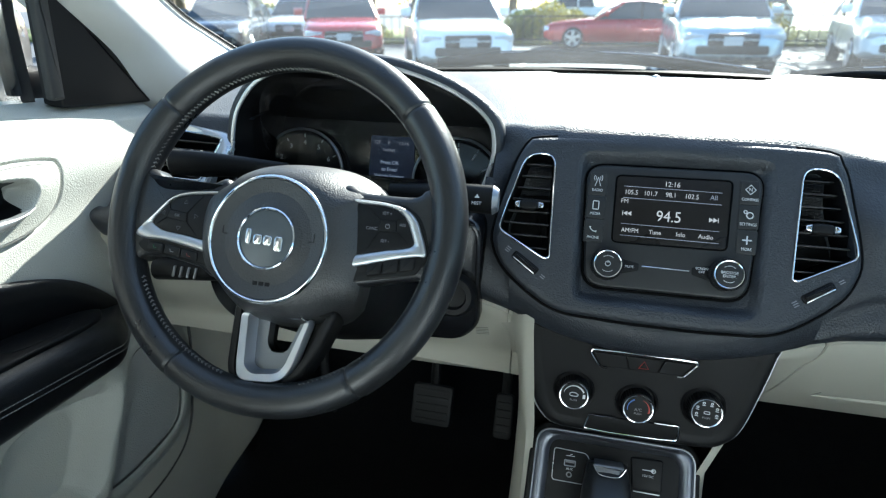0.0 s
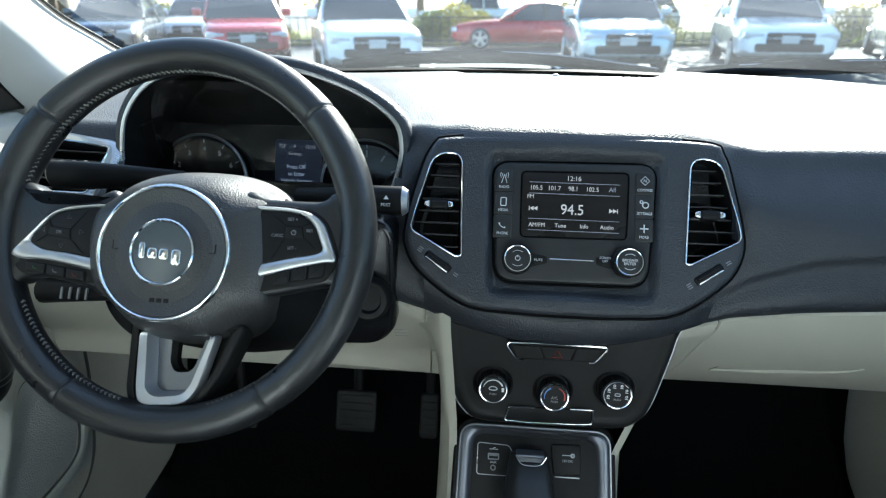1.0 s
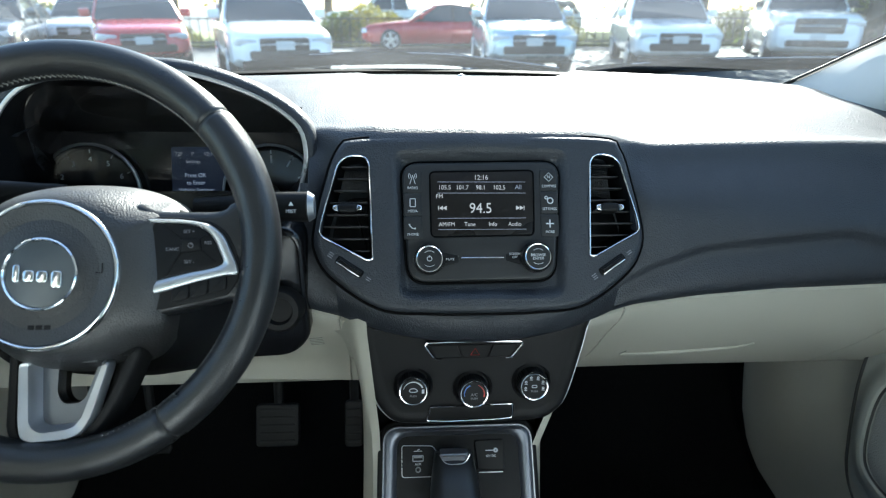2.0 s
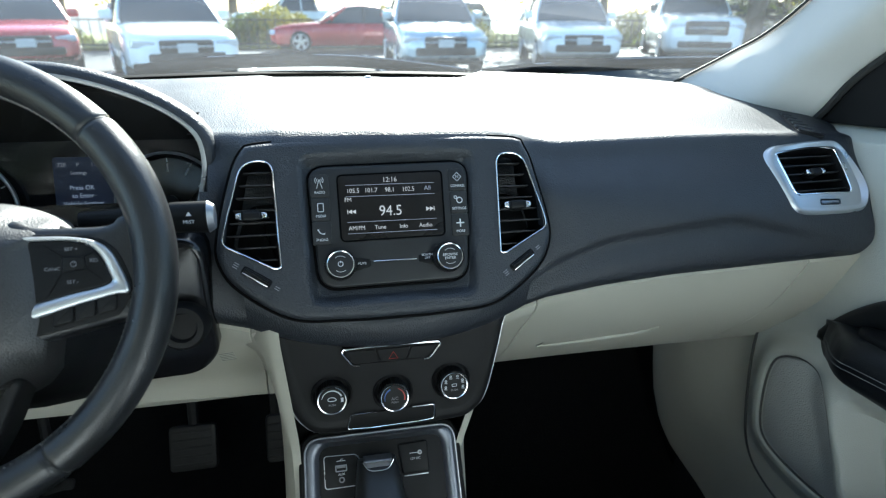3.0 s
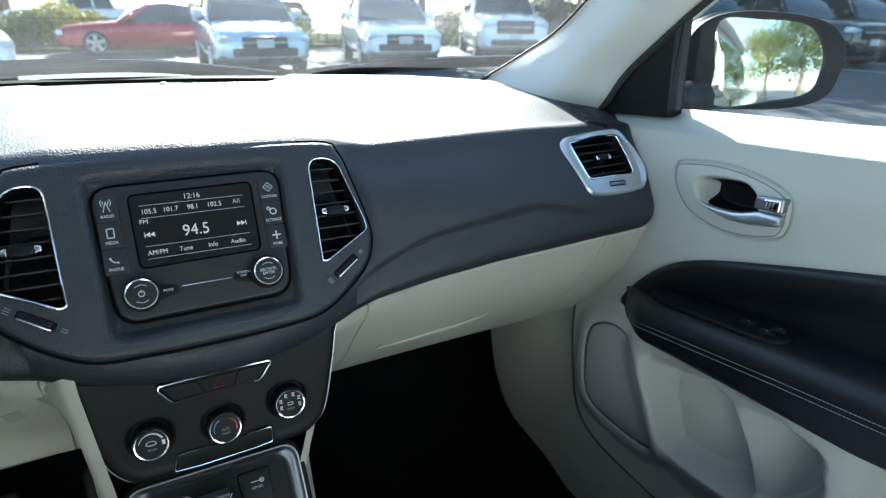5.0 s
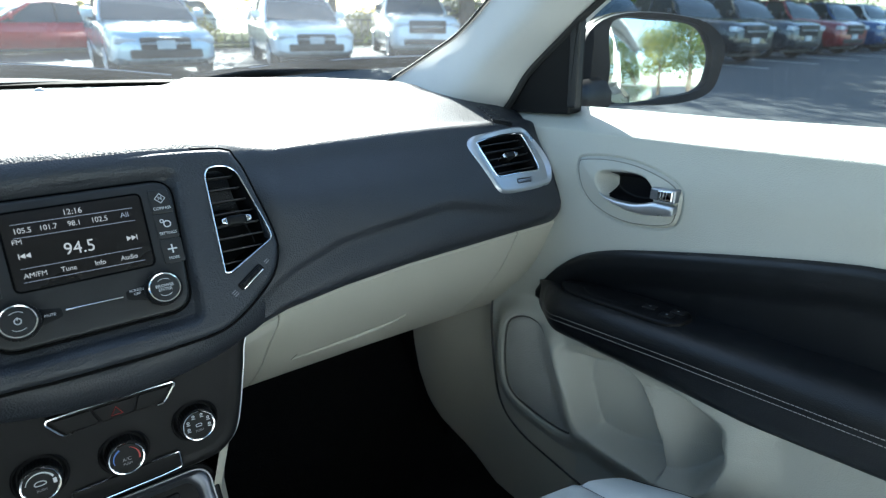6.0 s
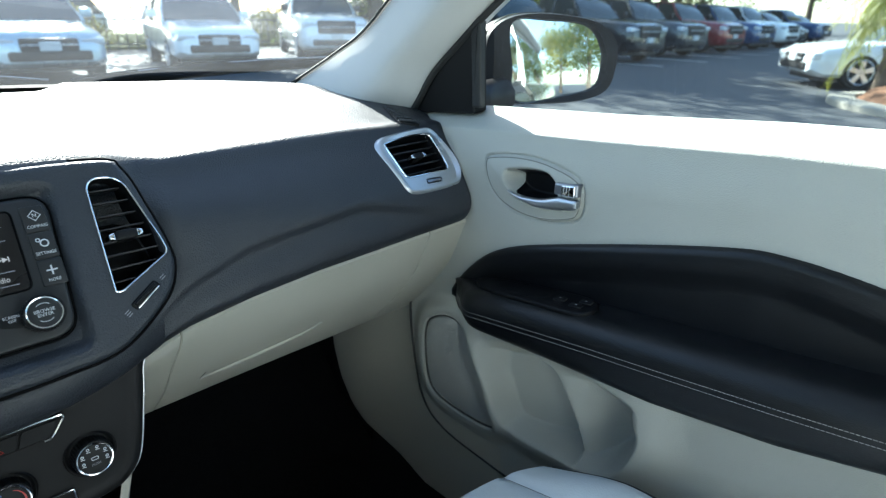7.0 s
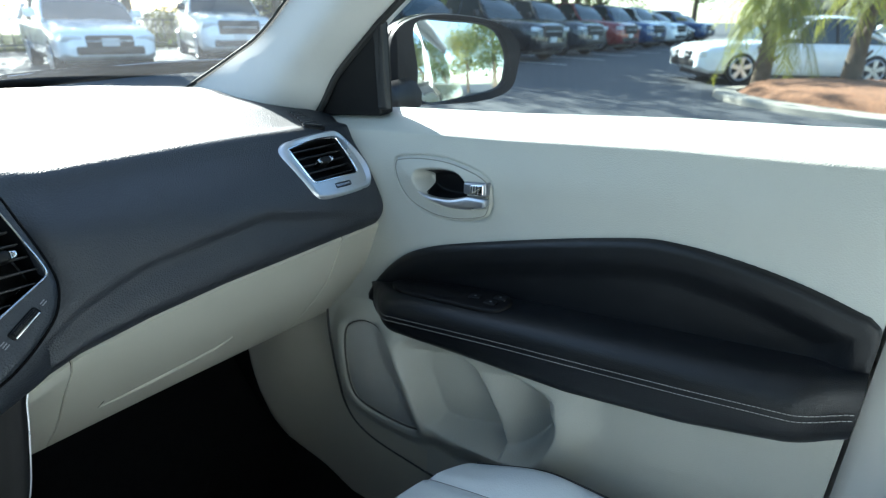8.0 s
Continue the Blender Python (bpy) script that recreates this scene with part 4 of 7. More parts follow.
# ---- instrument hood and cluster ----
cluster = thing("instrument_cluster", "hooded instrument cluster with two round gauges and a middle display", "instrument cluster", (HOOD[0], 0.84, 1.07))
ring_in = [(-0.555, 1.06), (-0.5525, 1.09), (-0.5405, 1.142), (-0.503, 1.183), (-0.44, 1.199), (-0.377, 1.2035), (-0.32, 1.199), (-0.253, 1.1765), (-0.2105, 1.147), (-0.2005, 1.118), (-0.205, 1.085), (-0.222, 1.052), (-0.30, 1.00), (-0.46, 1.00), (-0.53, 1.02)]
HO = spline([(a - HOOD[0], b - 1.1) for a, b in ring_in], 110)
HP = Plane((HOOD[0], 0.742, 1.1), (1, 0, 0), (0, 0.10, 1))
bm = bmesh.new()
rings(bm, [[HP(a, b, d) for a, b in shrink(HO, q)] for q, d in ((0.050, -0.26), (0.020, -0.16), (0.0, -0.09), (-0.0095, -0.042), (-0.0125, -0.022), (-0.0130, -0.013), (-0.0118, -0.0065), (-0.0090, -0.0020), (-0.005, 0.0002), (0.0, 0.0))], False, False)
hood = under(part("hood", done(bm), DARK), cluster)
hood["label"] = "charcoal hood over the gauges"
bm = bmesh.new()
rings(bm, [[HP(a, b, d) for a, b in shrink(HO, q)] for q, d in ((0.0, 0.0), (0.004, -0.006), (0.012, -0.10), (0.014, -0.115))], False, True)
under(part("shade", done(bm), WELL), cluster)["label"] = "black inner shade"
band = [i for i in range(len(HO)) if HO[i][1] > -0.055]
runs = sorted(band, key=lambda i: math.atan2(HO[i][0], HO[i][1]))
under(part("silver_band", tube([HP(*HO[i], -0.001) for i in runs], 0.0030, seg=8, flat=0.7), SATIN), cluster)["label"] = "satin silver band round the hood"
GP = Plane((HOOD[0], 0.845, 1.07), (1, 0, 0), (0, 0.25, 1))
under(part("face", slab(GP, rounded([(-0.17, -0.075), (0.165, -0.075), (0.165, 0.05), (0.08, 0.075), (-0.08, 0.075), (-0.17, 0.05)], 0.02), -0.003, -0.02, 0.002), PIANO), cluster)
for s, ga in ((-1, -0.121), (1, 0.113)):
    gp = Plane(GP(ga, -0.034, 0.0), GP.u, GP.v)
    g = turned("gauge", gp, ((0.0655, -0.003), (0.064, 0.006), (0.0615, 0.008), (0.059, 0.006), (0.056, -0.001), (0.02, -0.0015)), PIANO, cluster)
    g["label"] = "round gauge with a silver bezel"
    bz = bmesh.new()
    rings(bz, [[gp(r * math.cos(w), r * math.sin(w), d) for w in np.linspace(0, 2 * np.pi, 56, endpoint=False)] for r, d in ((0.0648, 0.004), (0.0648, 0.0085), (0.063, 0.0095), (0.0612, 0.0085), (0.0605, 0.004))], False, False)
    under(part("bezel", done(bz), SATIN), g)
    for j in range(9):
        w = radians(215 - j * 31)
        under(words(str(j), gp, 0.043 * math.cos(w), 0.043 * math.sin(w), 0.010, INK, None, 0.0003), g) if s < 0 else under(part("tick", box_in(Plane(gp(0, 0, 0), gp.u, gp.v, math.degrees(w)), 0.044, 0, 0.0002, 0.010, 0.002, 0.0006), INK), g)
        under(part("tick", box_in(Plane(gp(0, 0, 0), gp.u, gp.v, math.degrees(w)), 0.0535, 0, 0.0002, 0.005, 0.0012, 0.0006), INK), g)
    w = radians(215)
    under(part("needle", tube([gp(0.05 * math.cos(w), 0.05 * math.sin(w), 0.003), gp(0, 0, 0.004)], [0.0006, 0.0016], seg=5), REDINK), g)
    turned("needle_hub", gp, ((0.009, 0.0), (0.009, 0.005), (0.007, 0.0065)), DARK2, g, 20)
lens = under(part("clear_lens", sheet([[HP(a, b, -0.062 + 0.24 * (b + 0.095)) for b in np.linspace(-0.095, 0.085, 8)] for a in np.linspace(-0.165, 0.165, 14)]), pane("cluster_lens", (0.92, 0.92, 0.92))), cluster)
lens.visible_shadow = False
disp = under(part("display", slab(GP, rounded([(-0.020, -0.048), (0.050, -0.048), (0.047, 0.026), (-0.018, 0.026)], 0.004), 0.000, -0.01, 0.001), glow("dim_blue_display", (0.20, 0.27, 0.50), 0.0022)), cluster)
disp["label"] = "small lit driver display"
for t, a in (("P", 0.010), ("72F", -0.008), ("12:16", 0.032)):
    under(words(t, GP, a, 0.0165, 0.0070, DIMLIT, None, 0.0006), disp)
under(words("Settings", GP, 0.010, 0.0065, 0.0060, DIMLIT, None, 0.0006), disp)
for i, s in enumerate(("Press OK", "to Enter", "Vehicle Settings")):
    under(words(s, GP, 0.012, -0.0118 - i * 0.0098, 0.0080, PALEBLUE, None, 0.0006, wide=0.9), disp)
under(part("telltale", box_in(GP, -0.0085, -0.0415, 0.001, 0.011, 0.006, 0.001, 0.0004), REDLIT), disp)
# ---- steering wheel ----
WH = Plane((-0.385, 0.5321, 1.0594), (0.99995, -0.0097, 0), (0, math.sin(radians(28.65)), math.cos(radians(28.65))))
wheel = thing("steering_wheel", "black leather steering wheel with silver spoke trims and chrome hub ring", "steering wheel", WH(0, 0, -0.03))
RC, RR = (-0.0031, 0.0190), 0.1749


def rim_point(w, b, k=1.0, d=0.0):
    """A place on the rim: w round the wheel, b round its section."""
    r = RR + 0.0170 * k * math.cos(b)
    return WH(RC[0] + r * math.cos(w), RC[1] + r * math.sin(w), -0.0167 + 0.0195 * k * math.sin(b) + d)


seams = [radians(a) for a in (42.2, 140.6, 240, 305)]
bm = bmesh.new()
loops = []
for i in range(640):
    w = 2 * math.pi * i / 640
    near = min(abs((w - s + math.pi) % (2 * math.pi) - math.pi) for s in seams)
    k = 1.0 - 0.10 * math.exp(-(near / 0.0085) ** 2)
    low = 1.0 + 0.05 * math.exp(-((math.degrees(w) % 360 - 28) / 12) ** 2) + 0.05 * math.exp(-((math.degrees(w) % 360 - 152) / 12) ** 2)
    fold = 1.0 + 0.004 * noise.noise((math.cos(w) * 6, math.sin(w) * 6, 2.0))
    row = []
    for b in np.linspace(0, 2 * np.pi, 32, endpoint=False):
        groove = 1 - 0.035 * math.exp(-((b - 2.965) / 0.10) ** 2)
        row.append(rim_point(w, b, k * low * fold * groove))
    loops.append(row)
loops.append(loops[0])
rings(bm, loops, False, False)
rim = under(part("rim", done(bm), LEATHER), wheel)
rim["label"] = "black leather rim with sewn seams"
for a in seams:  # the sewn joints show as fine dark lines
    under(part("seam", tube([rim_point(a, b, 0.915) for b in np.linspace(-0.6, 3.0, 22)], 0.0009, seg=4), RUBBER), rim)
bm = bmesh.new()
for i in range(216):
    w = 2 * math.pi * i / 216
    deg = math.degrees(w)
    if deg < 17 or deg > 345 or 166 < deg < 206 or 258 < deg < 288:
        continue
    if 288 < deg < 345:  # here the seam rolls forward to the front of the rim
        tube([rim_point(w + 0.006, 2.56, 1.0), rim_point(w - 0.002, 2.66, 1.0)], 0.0008, seg=4, bm=bm)
        continue
    for b0, b1, dw in ((2.84, 2.97, 0.0070), (2.96, 3.09, -0.0070)):
        tube([rim_point(w + dw, b0, 0.99), rim_point(w, b1, 0.99)], 0.0008, seg=4, bm=bm)
st = under(part("stitching", bm, THREAD, smooth=False), rim)
tagged(st, "pale grey cross stitching", kind="stuff")

COVER = spline([(-0.0640, 0.0690), (-0.0770, 0.0520), (-0.0835, 0.0354), (-0.0858, 0.0130), (-0.0828, -0.0145), (-0.0788, -0.0270), (-0.0705, -0.0430), (-0.0555, -0.0625), (-0.0390, -0.0765), (-0.0262, -0.0822), (0.0, -0.0855), (0.0361, -0.0835), (0.0590, -0.0775), (0.0745, -0.0680), (0.0880, -0.0485), (0.0925, -0.0299), (0.0947, -0.0140), (0.0930, 0.0095), (0.0910, 0.0279), (0.0905, 0.0450), (0.0965, 0.0545), (0.0925, 0.0635), (0.0770, 0.0745), (0.0560, 0.0825), (0.0326, 0.0860), (0.0038, 0.0865), (-0.0192, 0.0845), (-0.0424, 0.0795)], 110)
bm = bmesh.new()
side = [ease(np.array(abs(math.cos(math.atan2(b, a)))), 0.70, 0.93).item() for a, b in COVER]
low = [-0.052 + 0.036 * k for k in side]
loops = [[WH(a, b, e - 0.03) for (a, b), e in zip(COVER, low)]]
for th in np.linspace(0, math.pi / 2, 14):
    k = 0.45 * (1 - math.cos(th)) + 0.55 * th / (math.pi / 2)
    rise = 0.75 * math.sin(th) + 0.25 * th / (math.pi / 2)
    loops.append([WH(a + (0.0605 * math.cos(math.atan2(b, a)) - a) * k, b + (0.0605 * math.sin(math.atan2(b, a)) - b) * k, e + (0.0064 - e) * rise) for (a, b), e in zip(COVER, low)])
rings(bm, loops, False, True)
hub = under(part("airbag_cover", done(bm), HUBMAT), wheel)
hub["label"] = "grained black airbag cover"
turned("inner_disc", WH, ((0.0600, 0.004), (0.0580, 0.0088), (0.0530, 0.0078), (0.0445, 0.0062), (0.0405, 0.0056), (0.0400, 0.0049), (0.0385, 0.0049), (0.0380, 0.0058), (0.031, 0.0080)), HUBMAT, hub, 72)
bm = bmesh.new()
rings(bm, [[WH(r * math.cos(w), r * math.sin(w), d) for w in np.linspace(0, 2 * np.pi, 96, endpoint=False)] for r, d in ((0.0628, 0.004), (0.0624, 0.0085), (0.0612, 0.0102), (0.0600, 0.0106), (0.0588, 0.0096), (0.0580, 0.005))], False, False)
under(part("chrome_ring", done(bm), CHROME), hub)
badge = turned("badge", WH, ((0.0300, 0.006), (0.0298, 0.0098), (0.0280, 0.0104), (0.0272, 0.0090), (0.01, 0.0096)), mat("smoked_badge_lacquer", (0.10, 0.115, 0.125), 0.2, 0.4, vary=0.1), hub, 56)
badge["label"] = "round smoked badge with chrome edge"
bm = bmesh.new()
rings(bm, [[WH(r * math.cos(w), r * math.sin(w), d) for w in np.linspace(0, 2 * np.pi, 64, endpoint=False)] for r, d in ((0.0302, 0.007), (0.0300, 0.0108), (0.0289, 0.0116), (0.0279, 0.0104))], False, False)
under(part("chrome_edge", done(bm), CHROME), badge)
# the maker's mark, as plain raised shapes
for a, b, w, h in ((-0.0180, 0.0005, 0.0055, 0.0150), (-0.0080, -0.0018, 0.0090, 0.0100), (0.0025, -0.0022, 0.0090, 0.0100), (0.0140, -0.0045, 0.0085, 0.0145)):
    under(part("raised_mark", slab(WH, rounded(box2(w, h, a, b), 0.0032), 0.0116, 0.008, 0.0010), CHROME), badge)
for b in (-0.0435, -0.0490):
    for a in (-0.0065, 0.0, 0.0065):
        under(part("embossed_mark", box_in(WH, a, b, 0.0062, 0.0052, 0.0040, 0.001, 0.0004), DARK2), hub)
for s in (-1, 1):
    under(part("horn_mark", tube([WH(s * 0.048, 0.009, 0.0074), WH(s * 0.048, 0.001, 0.0074), WH(s * 0.043, 0.001, 0.0074)], 0.0005, seg=4), DARK2), hub)

TRIMS = {
    1: ([(0.074, 0.0478), (0.0895, 0.0478), (0.1095, 0.0468), (0.1289, 0.0428), (0.1406, 0.0341), (0.1472, 0.0214), (0.1524, 0.0090), (0.1540, -0.0002), (0.1442, -0.0012), (0.1207, -0.0067), (0.0949, -0.0140), (0.076, -0.0190)],
        [(0.074, 0.0445), (0.0895, 0.0441), (0.1098, 0.0434), (0.1239, 0.0390), (0.1329, 0.0305), (0.1392, 0.0165), (0.1412, 0.0098), (0.1355, 0.0062), (0.1250, 0.0036), (0.1144, 0.0017), (0.0921, -0.0037), (0.076, -0.0080)]),
    -1: ([(-0.068, 0.0430), (-0.0790, 0.0424), (-0.1062, 0.0386), (-0.1233, 0.0302), (-0.1416, 0.0095), (-0.1535, -0.0028), (-0.1562, -0.0085), (-0.1445, -0.0122), (-0.1290, -0.0118), (-0.1136, -0.0130), (-0.0840, -0.0180), (-0.070, -0.0210)],
         [(-0.068, 0.0400), (-0.0790, 0.0394), (-0.1010, 0.0366), (-0.1177, 0.0312), (-0.1300, 0.0190), (-0.1395, 0.0068), (-0.1380, 0.0030), (-0.1275, -0.0018), (-0.1150, -0.0034), (-0.1010, -0.0046), (-0.0845, -0.0070), (-0.070, -0.0095)]),
}


def spoke(s):
    """A side spoke: leather web to the rim, silver trim, five-way pad and a row of buttons."""
    o, i = TRIMS[s]
    web = [(0.060, 0.0560), (0.0862, 0.0562), (0.1123, 0.0556), (0.1369, 0.0566), (0.1460, 0.0640), (0.162, 0.062), (0.170, 0.020), (0.166, -0.020), (0.1555, -0.0250), (0.1475, -0.0225), (0.1264, -0.0265), (0.0919, -0.0345), (0.060, -0.038)]
    if s < 0:
        web = [(-0.060, 0.0520), (-0.085, 0.0512), (-0.110, 0.0495), (-0.1340, 0.0500), (-0.1450, 0.0580), (-0.162, 0.060), (-0.172, 0.015), (-0.168, -0.030), (-0.156, -0.036), (-0.146, -0.0300), (-0.125, -0.0285), (-0.085, -0.0345), (-0.060, -0.038)]
    sp = under(part("spoke", slab(WH, spline(web, 80), -0.0095, -0.034, 0.008, seg=5), LEATHER), wheel)
    sp["label"] = "black leather spoke with silver trim and switches"
    face = [(q[0] * 1.0 + s * 0.003, q[1] + (0.0025 if q[1] > 0.02 else 0)) for q in o[:8]] + ([(0.1500, -0.0115), (0.1455, -0.0180), (0.1264, -0.0225), (0.076, -0.0330)] if s > 0 else [(-0.1560, -0.0180), (-0.1440, -0.0270), (-0.1200, -0.0262), (-0.070, -0.0330)])
    under(part("switch_carrier", slab(WH, rounded(face, 0.006, 5), -0.0082, -0.022, 0.0015), DARK2), sp)
    o, i = (even(spline(np.array(q), 90, False), 70, False) for q in (o, i))
    bm = bmesh.new()
    strip = [[WH(*((1 - k) * a + k * b), d) for k, d in ((0.0, -0.016), (0.0, -0.0062), (0.06, -0.0052), (0.25, -0.0043), (0.6, -0.0046), (0.92, -0.0058), (1.0, -0.0070), (1.0, -0.016))] for a, b in zip(np.array(o), np.array(i))]
    sheet(strip, bm)
    bmesh.ops.recalc_face_normals(bm, faces=bm.faces)
    under(part("silver_trim", bm, SATIN), sp)
    pad = under(part("switch_pad", slab(WH, even(np.array(i) * (0.998, 1), 60), -0.0064, -0.014, 0.0012), DARK2), sp)
    pad["label"] = "five-way switch pad"
    c = (0.1140, 0.0252) if s > 0 else (-0.1110, 0.0146)
    key = [(-0.0083, -0.0062), (0.0088, -0.0040), (0.0072, 0.0054), (-0.0080, 0.0054)] if s > 0 else [(-0.0125, -0.0030), (0.0115, -0.0060), (0.0105, 0.0034), (-0.0095, 0.0056)]
    key = [(c[0] + a, c[1] + b) for a, b in key]
    mk = part("middle_key", slab(WH, rounded(key, 0.0015), -0.0056, -0.008, 0.0007), DARK2)
    under(mk, pad)
    ends = ((0.0945, -0.0010), (0.1352, 0.0105), (0.1300, 0.0352), (0.0905, 0.0425)) if s > 0 else ((-0.1335, 0.0045), (-0.0855, -0.0050), (-0.0850, 0.0370), (-0.1225, 0.0270))
    for q, e in zip(key, ends):
        under(part("groove", tube([WH(*q, -0.0062), WH(*e, -0.0062)], 0.0006, seg=4), WELL), pad)
    for q, e in zip(key, key[1:] + key[:1]):
        under(part("groove", tube([WH(*q, -0.0060), WH(*e, -0.0060)], 0.0005, seg=4), WELL), pad)
    if s > 0:
        for t, a, b in (("SET +", 0.112, 0.0368), ("SET -", 0.113, 0.0105), ("CANC", 0.0985, 0.0215), ("RES", 0.1285, 0.0270)):
            under(words(t, WH, a, b, 0.0040, DIMINK, None, -0.0061), pad)
        under(part("icon", hoop(WH, circle2(0.0021, 12, c[0], c[1] - 0.0005), 0.0003, -0.0053, 4), DIMINK), mk)
        under(part("icon", tube([WH(c[0], c[1], -0.0053), WH(c[0] + 0.0014, c[1] + 0.0016, -0.0053)], 0.0003, seg=4), DIMINK), mk)
    else:
        under(words("OK", WH, c[0], c[1], 0.0040, DIMINK, None, -0.0053), mk)
        for a, b, r in ((-0.103, 0.0290, 90), (-0.108, 0.0020, 270), (-0.1275, 0.0165, 180), (-0.090, 0.0155, 0)):
            t3 = [(a + 0.0028 * math.cos(radians(r + k)), b + 0.0024 * math.sin(radians(r + k))) for k in (0, 120, 240)]
            under(part("arrow", hoop(WH, t3, 0.0003, -0.0061, 4), DIMINK), pad)
    for j in range(3):
        if s > 0:
            a0, a1 = 0.0985 + j * 0.0158, 0.0985 + (j + 1) * 0.0158 - 0.0012
            top, bot = (lambda a: -0.0092 + (a - 0.0992) * 0.19), (lambda a: -0.0235 + (a - 0.102) * 0.235)
        else:
            a0, a1 = -0.1405 + j * 0.0200, -0.1405 + (j + 1) * 0.0200 - 0.0012
            top, bot = (lambda a: -0.0135 - (a + 0.1405) * 0.115), (lambda a: -0.0232 - (a + 0.1405) * 0.130)
        q = [(a0, bot(a0)), (a1, bot(a1)), (a1, top(a1)), (a0, top(a0))]
        bt = under(part("button", slab(WH, rounded(q, 0.0026), -0.0058, -0.014, 0.0016), DARK2), sp)
        if s < 0:
            m = ((a0 + a1) / 2, (top(a0) + bot(a0)) / 2 - 0.001)
            under(part("icon", tube([WH(m[0] - 0.0022, m[1] + 0.0015, -0.0057), WH(m[0] - 0.001, m[1] - 0.0012, -0.0057), WH(m[0] + 0.0022, m[1] - 0.0014, -0.0057)], 0.0005, seg=4), (GREENINK, DIMINK, DARKRED)[j]), bt)
    return sp


GREENINK = mat("green_printed_ink", (0.02, 0.11, 0.05), 0.5, vary=0.05)
DARKRED = mat("dark_red_printed_ink", (0.18, 0.02, 0.015), 0.5, vary=0.05)
spoke(1), spoke(-1)
# lower spoke: a silver U with an open middle
so = rounded([(-0.0410, -0.060), (-0.0405, -0.1300), (-0.0345, -0.1435), (-0.0180, -0.1515), (0.0030, -0.1525), (0.0250, -0.1465), (0.0400, -0.1310), (0.0545, -0.1060), (0.0720, -0.060)], 0.012)
gap = rounded([(-0.0040, -0.070), (-0.0045, -0.102), (0.0010, -0.1110), (0.0150, -0.1100), (0.0200, -0.105), (0.0320, -0.070)], 0.005)
bm = holed(WH, shrink(so, 0.0105), [gap], -0.033, 0.018)
rings(bm, [[WH(a, b, d) for a, b in shrink(so, q)] for q, d in ((0.0, -0.050), (0.0, -0.026), (0.0012, -0.0220), (0.004, -0.0200), (0.0090, -0.0200), (0.0105, -0.033))], False, False)
low = under(part("lower_spoke", done(bm), DARK2), wheel)
low["label"] = "black lower spoke with a silver insert"
uo = even(rounded([(-0.0295, -0.072), (-0.0276, -0.1234), (-0.0250, -0.1370), (-0.0161, -0.1412), (0.0152, -0.1390), (0.0265, -0.1336), (0.0340, -0.1223), (0.0480, -0.072)], 0.007), 70)
ui = even(rounded([(-0.0205, -0.072), (-0.0175, -0.1260), (-0.0090, -0.1318), (0.0165, -0.1282), (0.0234, -0.1210), (0.0400, -0.072)], 0.006), 70)
bm = bmesh.new()
rings(bm, [[WH(a, b, d) for a, b in q] for q, d in ((uo, -0.026), (shrink(uo, 0.001), -0.0155), (shrink(uo, 0.002), -0.0145), (shrink(ui, -0.001), -0.0165), (ui, -0.019), (shrink(ui, 0.003), -0.033))], False, False)
under(part("silver_insert", done(bm), SATIN), low)["label"] = "satin silver U-shaped insert"
under(part("hollow", holed(WH, shrink(ui, 0.002), [gap], -0.0310, 0.012), SATIN3), low)

# ---- column and stalks ----
column = thing("steering_column", "black steering column shroud with stalks", "steering column", WH(0, 0, -0.2))
bm = bmesh.new()
sect = []
for d, ru, rv in ((-0.045, 0.060, 0.058), (-0.06, 0.085, 0.070), (-0.09, 0.098, 0.080), (-0.14, 0.104, 0.088), (-0.30, 0.110, 0.095)):
    sect.append([WH(0.006 + ru * math.copysign(abs(math.cos(t)) ** 0.7, math.cos(t)), -0.012 + rv * math.copysign(abs(math.sin(t)) ** 0.7, math.sin(t)), d) for t in np.linspace(0, 2 * np.pi, 40, endpoint=False)])
rings(bm, sect, True, True)
under(part("shroud", done(bm), DARK2), column)
KN = Plane((-0.39, 0.680, 0.95), (1, 0, 0), (0, -0.10, 1))
under(part("knee_bezel", slab(KN, rounded([(-0.185, -0.055), (-0.16, -0.092), (0.165, -0.075), (0.190, -0.050), (0.193, 0.10), (-0.185, 0.10)], 0.03), 0.006, -0.10, 0.008), PIANO), column)["label"] = "gloss black bezel round the column"
ig = Plane((-0.228, 0.655, 0.955), (1, 0, 0), (0, 0.25, 1))
turned("ignition_lock", ig, ((0.026, -0.04), (0.026, 0.0), (0.022, 0.006), (0.016, 0.006), (0.014, 0.0)), DARK2, column, 28)
